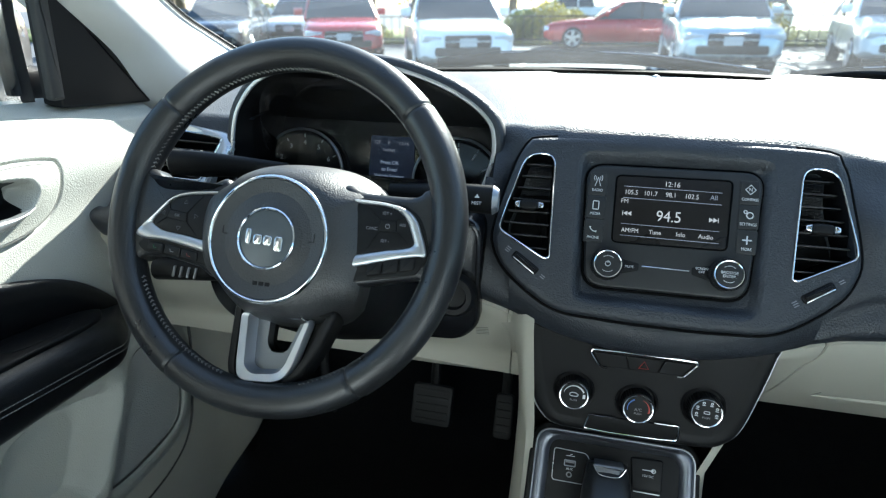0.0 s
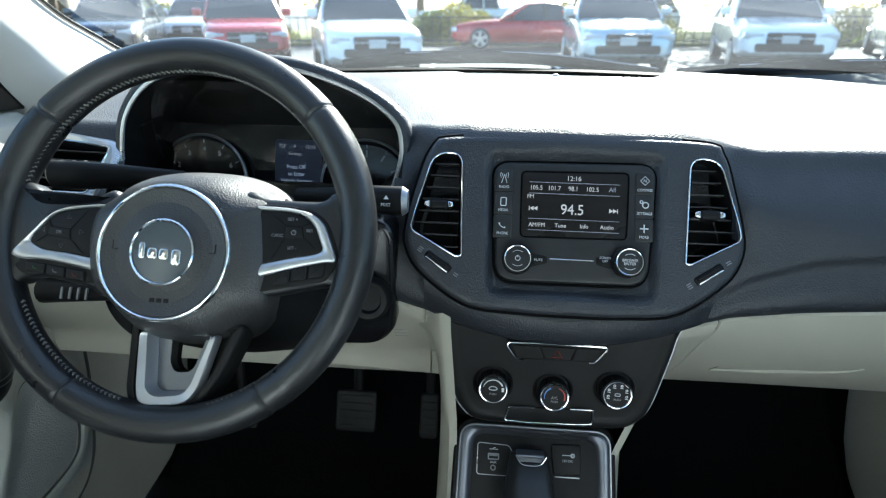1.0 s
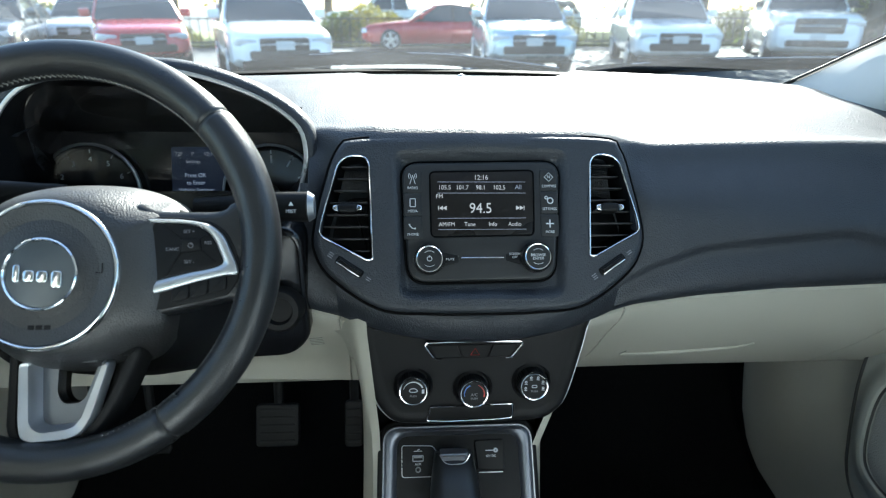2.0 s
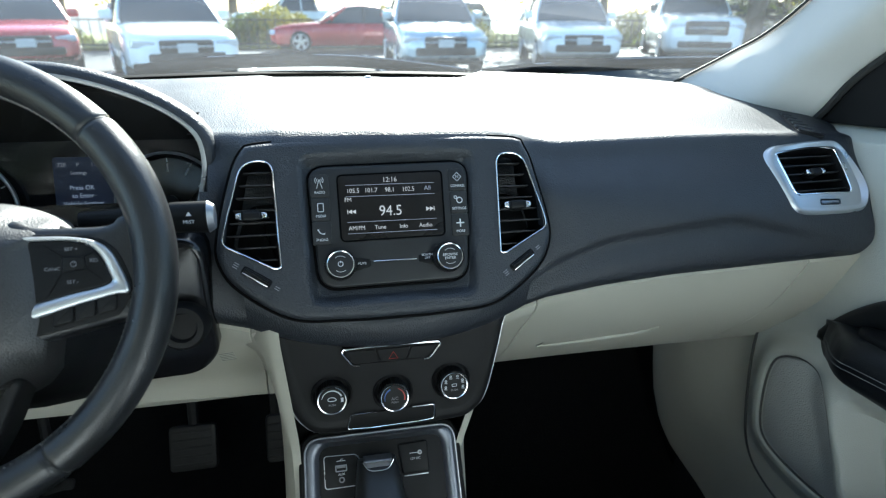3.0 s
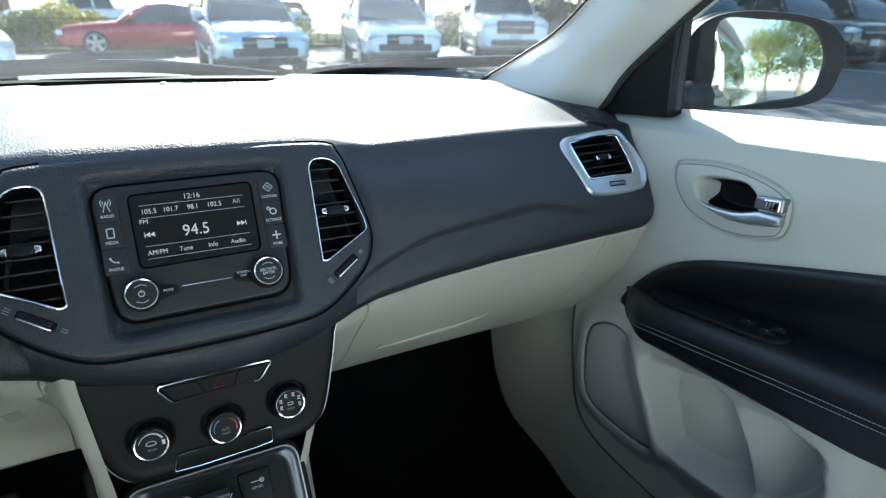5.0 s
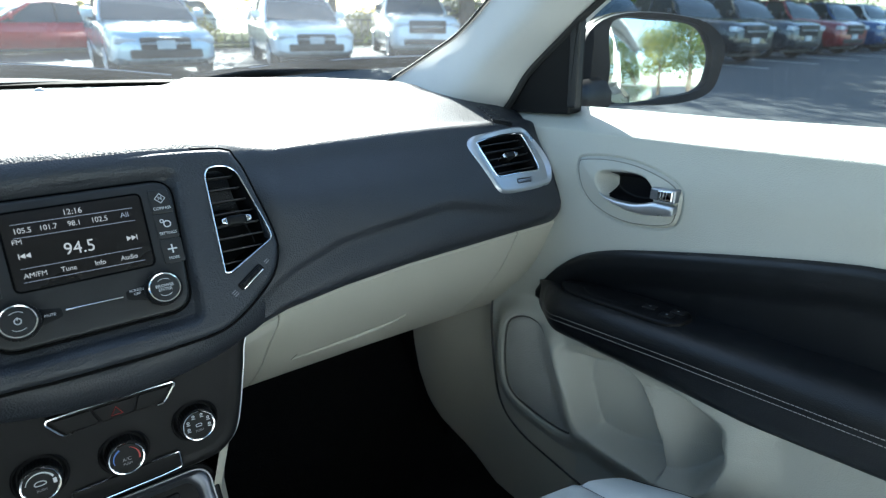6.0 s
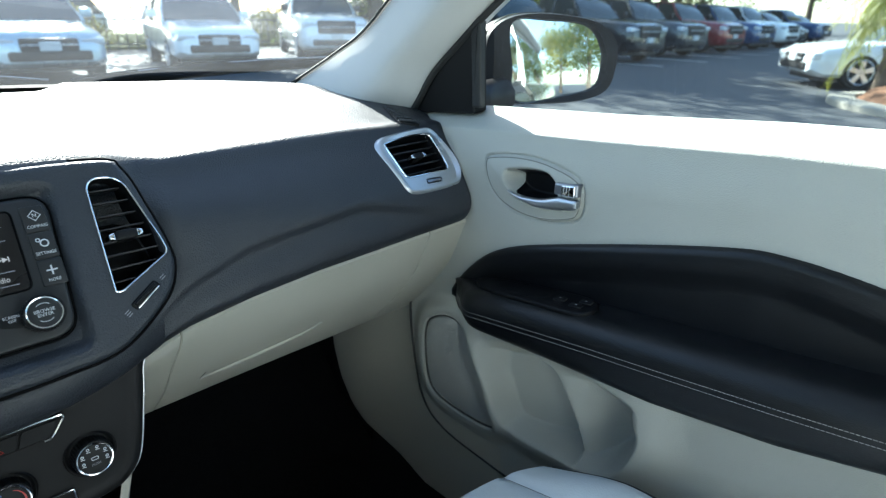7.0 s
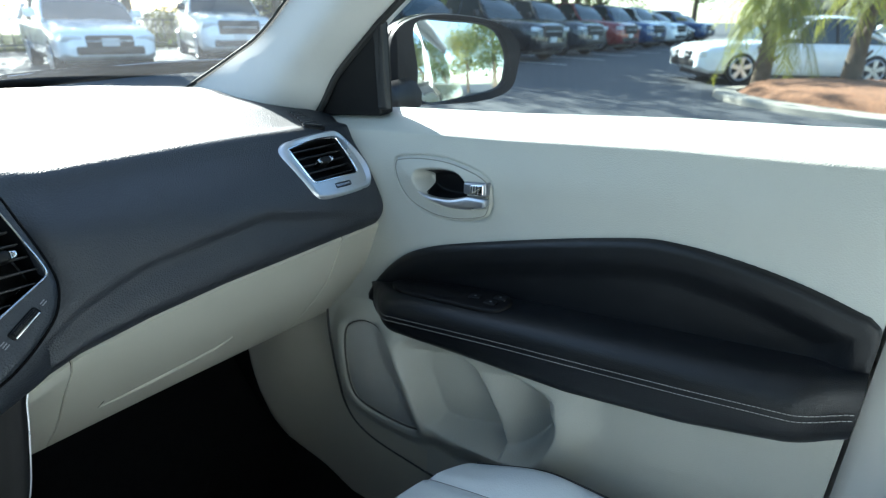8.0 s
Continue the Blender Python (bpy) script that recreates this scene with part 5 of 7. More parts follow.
for s, x0, x1, up in ((1, -0.25, -0.184, 0.0), (-1, -0.50, -0.583, 0.015)):
    name = "wiper_stalk" if s > 0 else "light_stalk"
    stalk = under(part(name, tube([(x0 - s * 0.06, 0.68, 1.068 + up), (x0, 0.672, 1.072 + up), ((x0 + x1) / 2, 0.662, 1.075 + up), (x1 - s * 0.003, 0.658, 1.076 + up), (x1, 0.658, 1.076 + up)], [0.011, 0.0135, 0.0160, 0.0165, 0.012], seg=14, flat=0.75), DARK2), column)
    stalk["label"] = "black wiper stalk" if s > 0 else "black light stalk"
    if s > 0:
        sp = Plane((-0.203, 0.6445, 1.0755), (1, 0, 0), (0, 0.35, 1))
        under(words("MIST", sp, 0, 0.000, 0.0052, INK, None, 0.0014), stalk)
        under(part("icon", slab(sp, np.array([(-0.0026, 0.006), (0.0026, 0.006), (0, 0.0100)]), 0.0014, 0, 0.0001, seg=1), INK, smooth=False), stalk)
        under(part("end_cap", tube([(-0.187, 0.658, 1.076), (-0.181, 0.658, 1.076)], [0.0168, 0.0125], seg=14, flat=0.75), SATIN2), stalk)
    else:
        for i in range(3):
            under(part("collar", tube([(-0.540 - i * 0.014, 0.664, 1.0895), (-0.544 - i * 0.014, 0.664, 1.0895)], 0.0168, seg=14, flat=0.75), PIANO), stalk)
# tilt lever with pale ribs on the far side of the wheel
lev = under(part("thumb_control", tube([(-0.54, 0.675, 0.9400), (-0.615, 0.668, 0.9385), (-0.640, 0.668, 0.9380)], [0.013, 0.015, 0.017], seg=14), DARK2), column)
for i in range(4):
    under(part("rib", box_in(Plane((-0.574 - i * 0.0105, 0.6535, 0.9430), (1, 0, 0), (0, 0.3, 1), -12), 0, 0, 0, 0.0026, 0.015, 0.003, 0.0006), DIMINK), lev)

# ---- pedals ----
for nm, lab, x0, x1, z0, z1, y, tilt in (("brake_pedal", "black ribbed rubber brake pedal", -0.394, -0.306, 0.425, 0.512, 1.05, 25), ("accelerator_pedal", "narrow black accelerator pedal", -0.213, -0.175, 0.42, 0.515, 1.05, 25), ("foot_rest", "black ribbed dead pedal", -0.66, -0.60, 0.20, 0.39, 1.06, 35)):
    pd = Plane(((x0 + x1) / 2, y, (z0 + z1) / 2), (1, 0, 0), (0, math.sin(radians(tilt)), math.cos(radians(tilt))))
    t = thing(nm, lab, "pedal", pd(0, 0, 0), group="pedals")
    w, h = x1 - x0, (z1 - z0)
    under(part("pad", slab(pd, rounded(box2(w, h), 0.010), 0.012, 0.0, 0.004), RUBBER), t)
    for i in range(int(h / 0.016)):
        under(part("rib", box_in(pd, 0, -h / 2 + 0.012 + i * 0.016, 0.0125, w * 0.8, 0.005, 0.004, 0.001), RUBBER), t)
    under(part("arm", tube([pd(0, h * 0.4, -0.004), (pd.o.x, y + 0.05, z1 + 0.10), (pd.o.x, y + 0.10, 0.80)], 0.010, seg=8), RUBBER), t)
# ---- doors ----
DX = 0.69
PAD = [(0.7232, 0.820), (0.6657, 0.892), (0.5926, 0.9405), (0.4471, 0.988), (0.2833, 1.032), (0.2144, 1.042), (0.1201, 1.035), (0.0351, 1.016), (0.000, 0.995), (0.000, 0.91), (0.015, 0.895), (0.0557, 0.89), (0.17, 0.87), (0.3306, 0.845), (0.50, 0.832), (0.6389, 0.815), (0.7071, 0.805)]
SPK = [(0.769, 0.743), (0.727, 0.760), (0.680, 0.750), (0.650, 0.722), (0.627, 0.660), (0.606, 0.588), (0.612, 0.562), (0.642, 0.549), (0.716, 0.546), (0.772, 0.556), (0.793, 0.590), (0.797, 0.660), (0.790, 0.715)]
POCKET = [(0.638, 0.752), (0.606, 0.660), (0.588, 0.615), (0.560, 0.590), (0.47, 0.594), (0.389, 0.607), (0.352, 0.645), (0.331, 0.705), (0.333, 0.734), (0.355, 0.775), (0.50, 0.79)]
HANDLE = [(0.6525, 1.0725), (0.6445, 1.0797), (0.6015, 1.0873), (0.554, 1.0885), (0.5128, 1.0822), (0.489, 1.0745), (0.4795, 1.0650), (0.478, 1.0418), (0.482, 1.0237), (0.492, 1.0160), (0.519, 1.0078), (0.552, 1.0032), (0.586, 1.0053), (0.618, 1.015), (0.637, 1.0298), (0.6475, 1.0487)]
CUP = [(0.613, 1.050), (0.612, 1.066), (0.600, 1.072), (0.575, 1.077), (0.5435, 1.0785), (0.526, 1.072), (0.516, 1.060), (0.514, 1.040), (0.530, 1.028), (0.560, 1.023), (0.592, 1.029)]
EDGE = [(0.865, 1.25), (0.865, 0.86), (0.775, 0.818), (0.842, 0.745), (0.841, 0.700), (0.834, 0.600), (0.824, 0.530), (0.800, 0.490), (0.762, 0.469), (0.717, 0.459), (0.600, 0.450), (0.300, 0.430), (0.005, 0.420), (-0.010, 1.25), (0.400, 1.25)]
sm = lambda pts, n=80: [tuple(q) for q in spline(pts, n)]


def sill(y):
    return np.interp(y, (0.0, 0.105, 0.249, 0.471, 0.692, 0.783, 0.86), (1.197, 1.189, 1.182, 1.164, 1.150, 1.142, 1.137))


def door_surface(Y, Z):
    """How far the trim stands in from the glass line."""
    x = np.full(Y.shape, DX)
    top = sill(Y)
    k = np.clip((Z - (top - 0.055)) / 0.055, 0, 1)
    x = x + 0.056 * np.clip((k - 0.40) / 0.60, 0, 1) ** 1.35 - 0.008 * np.exp(-((Z - top + 0.085) / 0.04) ** 2)
    x = x - 0.010 * np.exp(-((Z - 0.95) / 0.12) ** 2)
    x = x + 0.02 * ease(0.75 - Z, 0.0, 0.30)
    sp = poly_dist(sm(SPK), Y, Z)
    x = x - 0.012 * (1 - ease(sp, 0.010, 0.045)) + 0.010 * (1 - ease(sp, -0.004, 0.004))
    pk = poly_dist(sm(POCKET), Y, Z)
    rib = Y - np.interp(Z, (0.58, 0.621, 0.665, 0.709, 0.755, 0.80), (0.425, 0.430, 0.445, 0.469, 0.501, 0.55))  # the rib before the bottle holder
    front = 0.040 + 0.058 * np.exp(-np.clip(rib, 0, 1) / 0.06)
    back = 0.030 + 0.070 * ease(-rib, 0.0, 0.085) * (0.5 + 0.5 * ease(0.76 - Z, 0, 0.1))
    depth = back + (front - back) * ease(rib, -0.003, 0.005)
    x = x - 0.024 * (1 - ease(pk, 0.0, 0.07)) + depth * (1 - ease(pk, -0.022 - 0.03 * ease(Z, 0.68, 0.75), 0.002))
    hd = poly_dist(sm(HANDLE), Y, Z)
    x = x - 0.004 * (1 - ease(hd, -0.002, 0.003)) - 0.003 * (1 - ease(hd, -0.03, 0.0)) + 0.006 * np.exp(-((hd - 0.004) / 0.002) ** 2) * 0.5
    cp = poly_dist(sm(CUP), Y, Z)
    x = x + 0.035 * (1 - ease(cp, -0.014, 0.002))
    return x


def height_mesh(ys, zs, fn, keep=None, top=None):
    """A sculpted sheet over (y, z); fn gives x."""
    Y, Z = np.meshgrid(ys, zs, indexing="ij")
    Z = np.minimum(Z, top(Y)) if top else Z
    X = fn(Y, Z)
    n, m = Y.shape
    verts = np.stack([X, Y, Z], -1).reshape(-1, 3)
    idx = np.arange(n * m).reshape(n, m)
    quads = np.stack([idx[:-1, :-1], idx[:-1, 1:], idx[1:, 1:], idx[1:, :-1]], -1).reshape(-1, 4)
    if keep is not None:
        kv = keep(Y, Z).reshape(-1)
        quads = quads[kv[quads].all(1)]
    me = bpy.data.meshes.new("trim")
    me.from_pydata(verts.tolist(), [], quads.tolist())
    me.update()
    return me


def armrest_section(y):
    """The padded rest at y: from its inner top edge round to its lower edge."""
    front = ease(np.array(0.725 - y), 0.0, 0.12).item()
    rear = ease(np.array(y), -0.01, 0.06).item()
    out = 0.072 * front * (0.55 + 0.45 * rear)
    zt = np.interp(y, (0.0, 0.035, 0.17, 0.31, 0.40, 0.60, 0.69, 0.725, 0.736), (0.952, 0.948, 0.931, 0.914, 0.902, 0.872, 0.852, 0.836, 0.824))
    zl = np.interp(y, (0.0, 0.028, 0.16, 0.304, 0.44, 0.58, 0.69, 0.725, 0.736), (0.884, 0.874, 0.842, 0.820, 0.813, 0.803, 0.795, 0.808, 0.820))
    return out, zt, zl


door_r = thing("car_door", "pale beige and black passenger door trim with armrest", "car door", (0.75, 0.45, 0.4))
edge = np.array(EDGE)
me = height_mesh(np.arange(0.0, 0.868, 0.0017), np.arange(0.42, 1.215, 0.0017), lambda Y, Z: door_surface(Y, Z) + 0.035 * ease(-poly_dist(sm(PAD, 120), Y, Z), 0.008, 0.03), lambda Y, Z: (poly_dist(EDGE, Y, Z) < 0.0) & (Z <= sill(Y)), sill)
panel = under(attach("trim_panel", me, BEIGE2), door_r)
panel["label"] = "pale beige moulded door trim panel"


def pad_surface(Y, Z):
    d = poly_dist(sm(PAD, 120), Y, Z)
    h = 0.011 * np.sqrt(np.clip(1 - (1 - np.clip((-d + 0.002) / 0.012, 0, 1)) ** 2, 0, 1)) - 0.010 * ease(d, -0.001, 0.006)
    return door_surface(Y, Z) - h + 0.016 * ease(-d, 0.018, 0.06)


me = height_mesh(np.arange(0.0, 0.735, 0.0017), np.arange(0.75, 1.056, 0.0017), pad_surface, lambda Y, Z: poly_dist(sm(PAD, 120), Y, Z) < 0.008)
under(attach("upper_pad", me, LEATHER2), door_r)["label"] = "padded black vinyl insert"
ya = np.r_[np.linspace(0.001, 0.06, 14), np.linspace(0.07, 0.60, 50), np.linspace(0.61, 0.7285, 28)]
sec = []
for y in ya:
    out, zt, zl = armrest_section(y)
    x0 = DX - 0.012 + 0.022 * max(0, (y - 0.69) / 0.046) ** 2
    zm = (zt + zl) / 2
    sec.append([(x, y, z) for x, z in spline([(x0 + 0.03, zt + 0.0), (x0 - out * 0.35, zt + 0.003), (x0 - out * 0.8, zt - 0.002), (x0 - out, zt - 0.018), (x0 - out, zm - 0.004), (x0 - out * 0.9, zl + 0.012), (x0 - out * 0.62, zl), (x0 + 0.02, zl + 0.004)], 30, closed=False)])
bm = sheet(sec)
bm.faces.new([v for v in list(bm.verts)[:30]])
arm = under(part("armrest", done(bm), LEATHER2), door_r)
arm["label"] = "black stitched armrest"
for off in (0.0, 0.0075):
    bm = bmesh.new()
    n = 150
    yy = np.linspace(0.008, 0.700, n)
    for i in range(n):
        def at(y):
            out, zt, zl = armrest_section(y)
            return Vector((DX - 0.012 - out - 0.0022, y, zt - 0.018 - (zt - zl) * 0.15 - off))
        tube([at(yy[i]), at(yy[i] - 0.0036)], 0.0005, seg=3, bm=bm)
    tagged(under(part("stitching", bm, THREAD, smooth=False), arm), "pale grey stitching", kind="stuff")
# switch panel on the armrest
SWP = Plane((0.650, 0.515, 0.8905), (0.02, -1, 0.15), (1, 0.02, 0.10))
swo = spline([(-0.130, 0.012), (-0.09, -0.014), (0.0, -0.022), (0.085, -0.024), (0.100, 0.010), (0.06, 0.030), (-0.08, 0.030)], 50)
sw = under(part("switch_panel", slab(SWP, swo, 0.003, -0.03, 0.004), WELL), door_r)
sw["label"] = "black window switch panel"
under(part("pull_cup", slab(SWP, spline([(-0.085, 0.016), (-0.06, -0.004), (0.0, -0.008), (0.02, 0.010), (-0.03, 0.022)], 30), 0.0036, 0.0, 0.0005), WELL), sw)
for a, b in ((0.040, 0.004), (0.072, -0.006), (0.080, 0.010)):
    key = under(part("window_switch", slab(SWP, rounded(box2(0.020, 0.012, a, b), 0.003), 0.0052, 0.0, 0.0012), DARK2), sw)
    under(part("icon", box_in(SWP, a, b, 0.0054, 0.0030, 0.0018, 0.0006), DIMINK), key)
# speaker
sp_in = [tuple(q) for q in shrink(spline(SPK, 80), 0.004)]
me = height_mesh(np.arange(0.60, 0.815, 0.0022), np.arange(0.54, 0.77, 0.0022), lambda Y, Z: door_surface(Y, Z) - 0.0025 - 0.004 * np.sqrt(np.clip(-poly_dist(sp_in, Y, Z) / 0.05, 0, 1)), lambda Y, Z: poly_dist(sp_in, Y, Z) < 0)
under(attach("speaker_grille", me, GRILLE), door_r)["label"] = "grey perforated speaker grille"
# a dark tube paints the soft shadow in the groove round the grille
out_line = shrink(spline(SPK, 90), 0.001)
xs_l = door_surface(out_line[:, 0], out_line[:, 1])
under(part("speaker_groove", tube([(x - 0.0015, y, z) for x, (y, z) in zip(xs_l, out_line)], 0.0020, True, 6), mat("groove_shade_grey", (0.06, 0.06, 0.056), 0.7)), door_r)
# inner handle
cupm = height_mesh(np.arange(0.505, 0.636, 0.0015), np.arange(1.014, 1.082, 0.0015), lambda Y, Z: door_surface(Y, Z) - 0.0012, lambda Y, Z: (poly_dist(sm(CUP), Y, Z) < -0.0025) & (Y < 0.596))
under(attach("handle_cup", cupm, WELL), door_r)["label"] = "dark recess behind the handle"
HB = Plane((0.680, 0.0, 0.0), (0, -1, 0), (0, 0, 1))
# the lever: a rounded bar, thin at its tip and swelling to the lock block
bm = bmesh.new()
loops = []
for y in np.linspace(0.6030, 0.4765, 44):
    zt = np.interp(y, (0.4765, 0.4800, 0.499, 0.508, 0.521, 0.532, 0.543, 0.5711, 0.590, 0.603), (1.0475, 1.0492, 1.0480, 1.0478, 1.0428, 1.0390, 1.0363, 1.0336, 1.0345, 1.0368))
    zb = np.interp(y, (0.4765, 0.4800, 0.497, 0.515, 0.5466, 0.5756, 0.592, 0.603), (1.0370, 1.0335, 1.0295, 1.0255, 1.0228, 1.0275, 1.0318, 1.0352))
    dep = np.interp(y, (0.4765, 0.480, 0.53, 0.585, 0.603), (0.0055, 0.0075, 0.0080, 0.0060, 0.0015))
    ring = []
    for w in np.linspace(0, 2 * np.pi, 20, endpoint=False):
        cw, sw = math.cos(w), math.sin(w)
        ring.append((0.6715 - dep * math.copysign(abs(cw) ** 0.7, cw), y, (zt + zb) / 2 + (zt - zb) / 2 * math.copysign(abs(sw) ** 0.75, sw)))
    loops.append(ring)
rings(bm, loops, True, True)
under(part("handle_lever", done(bm), SATIN), door_r)["label"] = "satin silver door handle"
under(part("handle_block", slab(HB, rounded([(-0.5163, 1.0500), (-0.4770, 1.0520), (-0.4780, 1.0715), (-0.5163, 1.0675)], 0.003), 0.0130, -0.012, 0.003), SATIN2), door_r)
tab = under(part("lock_tab", slab(HB, rounded([(-0.5035, 1.0515), (-0.4800, 1.0530), (-0.4808, 1.0700), (-0.5035, 1.0668)], 0.003), 0.0155, 0.0, 0.0025, seg=5), CHROME), door_r)
tab["label"] = "ribbed chrome lock tab"
for k in range(3):
    under(part("rib", tube([HB(-0.4985 + k * 0.0045, 1.0540, 0.0155), HB(-0.4980 + k * 0.0045, 1.0665, 0.0155)], 0.0006, seg=5), SATIN2), tab)
# a dark tube paints in the shaded groove along the trim's front edge
edge_shade_line = spline([(0.790, 0.806), (0.835, 0.765), (0.842, 0.700), (0.834, 0.600), (0.824, 0.530), (0.798, 0.488), (0.760, 0.468), (0.717, 0.459), (0.640, 0.454), (0.560, 0.450)], 120, False)
under(part("door_seal", tube([(x - 0.001, y + 0.002, z) for x, (y, z) in zip(door_surface(edge_shade_line[:, 0], edge_shade_line[:, 1]), edge_shade_line)], 0.0024, seg=6), mat("edge_shade_grey", (0.05, 0.05, 0.048), 0.8)), door_r)
hl = spline(HANDLE, 90)
under(part("handle_seam", tube([(x - 0.0002, y, z) for x, (y, z) in zip(door_surface(hl[:, 0], hl[:, 1]), hl)], 0.0009, True, 5), SEAMGREY), door_r)
# sill strip, sail panel
ys = np.linspace(0.0, 0.86, 60)
sec = [[(DX + 0.046, y, sill(y) - 0.012), (DX + 0.050, y, sill(y) - 0.006), (DX + 0.054, y, sill(y) - 0.008), (DX + 0.054, y, sill(y) - 0.03)] for y in ys]
under(part("window_seal", sheet(sec), RUBBER), door_r)
SAIL = Plane((0.712, 0.5, 1.14), (0, -1, 0), (-0.06, 0, 1))
under(part("sail_panel", slab(SAIL, rounded([(-0.376, -0.018), (-0.208, -0.002), (-0.212, 0.160), (-0.30, 0.085)], 0.006), 0.010, -0.02, 0.004), DARK2), door_r)["label"] = "black corner panel behind the mirror"
under(part("sail_strip", slab(SAIL, rounded([(-0.212, 0.009), (-0.192, 0.010), (-0.196, 0.175), (-0.216, 0.157)], 0.004), 0.013, 0.002, 0.004), RUBBER), door_r)
# outer skin, seen in the mirror
bm = bmesh.new()
sec = []
for y in np.linspace(-0.02, 0.87, 30):
    sec.append([(0.775, y, 1.13), (0.81, y, 1.10), (0.84, y, 0.98), (0.845, y, 0.80), (0.835, y, 0.55), (0.80, y, 0.35)])
under(part("outer_skin", sheet(sec), BODY), door_r)["label"] = "grey metallic outer door skin"
# closures added to stop sun leaking through the hollow door
under(part("belt_strip", sheet([[(0.742, y, sill(y) - 0.022), (0.778, y, 1.132)] for y in ys]), RUBBER), door_r)
under(part("rear_edge", sheet([[(x, 0.001, z) for x in (DX + 0.012, 0.775, 0.79 if z > 0.4 else 0.78)] for z in np.linspace(0.42, 1.125, 12)]), RUBBER), door_r)
door_l = copy_thing(door_r, Matrix.Translation((-LEFT, 0, 0)) @ Matrix.Diagonal((-1, 1, 1, 1)) @ door_r.matrix_basis)
tagged(door_l, "pale beige and black driver door trim with armrest", "car door")

# ---- cabin shell ----
A_EDGE = [(0.566, 1.055, 1.155), (0.590, 1.0, 1.190), (0.607, 0.95, 1.221), (0.610, 0.90, 1.245), (0.607, 0.85, 1.274), (0.603, 0.80, 1.308), (0.596, 0.70, 1.366), (0.585, 0.55, 1.445), (0.57, 0.38, 1.525), (0.55, 0.25, 1.580)]
B_EDGE = [(0.700, 0.90, 1.090), (0.696, 0.868, 1.120), (0.693, 0.838, 1.152), (0.692, 0.803, 1.199), (0.691, 0.742, 1.252), (0.690, 0.677, 1.304), (0.684, 0.585, 1.365), (0.67, 0.46, 1.435), (0.65, 0.30, 1.510), (0.63, 0.18, 1.565)]

A_EDGE = [(-0.05 + (x + 0.05) * 1.06, 0.08 + (y - 0.08) * 1.06, 1.27 + (z - 1.27) * 1.06) for x, y, z in A_EDGE]


def pillar(s):
    p = thing("windscreen_pillar", "pale grey curved windscreen pillar trim", "pillar trim", (s * 0.66, 0.85, 1.14), group="windscreen pillars", kind="structure")
    a, b = spline(A_EDGE, 60, False), spline(B_EDGE, 60, False)
    rows = []
    for q, r in zip(a, b):
        q, r = Vector(q), Vector(r)
        across = r - q
        k = min(1.0, across.length / 0.16) * (1.0 if q.z < 1.35 else max(0.45, 1.0 - (q.z - 1.35) * 2.5))
        crest = q + across * 0.70 + Vector((-0.044, -0.012, 0.003)) * k
        row = spline([q, q.lerp(crest, 0.5) + Vector((-0.004, 0, 0.004)), q.lerp(crest, 0.88) + Vector((-0.003, 0, 0.002)), crest.lerp(r, 0.15) + Vector((-0.001, -0.003, 0)), crest.lerp(r, 0.6) + Vector((0, -0.006, 0)), r], 24, False)
        row = [Vector(v) for v in row]
        rows.append(row + [r + Vector((0.044, 0.008, 0.0))])
    off = LEFT + 0.022 if s < 0 else 0
    rows = [[(s * v.x - off, v.y, v.z) for v in row] for row in rows]
    under(part("trim", sheet(rows), PILLAR), p)
    out = Vector((s * 0.35, 0.5, 0.3)).normalized()
    under(part("glass_edge", sheet([[r[0], Vector(r[0]) + out * 0.012] for r in rows]), FRIT), p)["label"] = "black band along the glass"
    seal = [(s * (q[0] - 0.004) - off, q[1], q[2] + 0.004) for q in a]
    under(part("seal", tube(seal, 0.0024, seg=6), RUBBER), p)
    seal = [(s * (q[0] + 0.004) - off, q[1] - 0.002, q[2] - 0.004) for q in b[4:]]
    under(part("seal", tube(seal, 0.006, seg=6), RUBBER), p)


pillar(1), pillar(-1)

# windscreen: curved glass from the cowl to the roof
ws = tagged(new("windscreen"), "clear curved windscreen glass", "windscreen", kind="structure")
edge3 = spline([(0.60, 1.13, 1.11), *A_EDGE[1:]], 30, False)
rows = []
for x0, y0, z0 in edge3:
    xe = x0 + 0.02
    rows.append([(xe * k - (LEFT * (1 - k) / 2), y0 + 0.02 + 0.13 * (1 - abs(k) ** 2.2), z0 + 0.012 + 0.012 * (1 - k * k)) for k in np.linspace(-1, 1, 33)])
g = part("pane", sheet(rows), GLASS, ws)
g.visible_shadow = False
g["label"] = "windscreen glass"
fr = []
for k in np.linspace(-1, 1, 49):
    x = 0.62 * k
    y = 1.15 + 0.13 * (1 - abs(k) ** 2.2)
    fr.append([(x, y - 0.045, 1.147 + 0.012 * (1 - k * k)), (x, y - 0.030, 1.150 + 0.012 * (1 - k * k)), (x, y + 0.01, 1.135 + 0.012 * (1 - k * k))])
part("black_border", sheet(fr), FRIT, ws)

# cowl and bonnet
cowl = tagged(new("cowl"), "black plastic cowl at the foot of the windscreen", "cowl", kind="structure")
rows = []
for k in np.linspace(-1, 1, 49):
    x = 0.70 * k
    y = 1.16 + 0.12 * (1 - abs(k) ** 2.2)
    rows.append([(x, y - 0.02, 1.10), (x, y + 0.02, 1.128), (x, y + 0.06, 1.130), (x, y + 0.12, 1.125), (x, y + 0.16, 1.10)])
part("panel", sheet(rows), FRIT, cowl)
bonnet = tagged(new("bonnet"), "grey metallic bonnet", "car bonnet", kind="structure")
rows = []
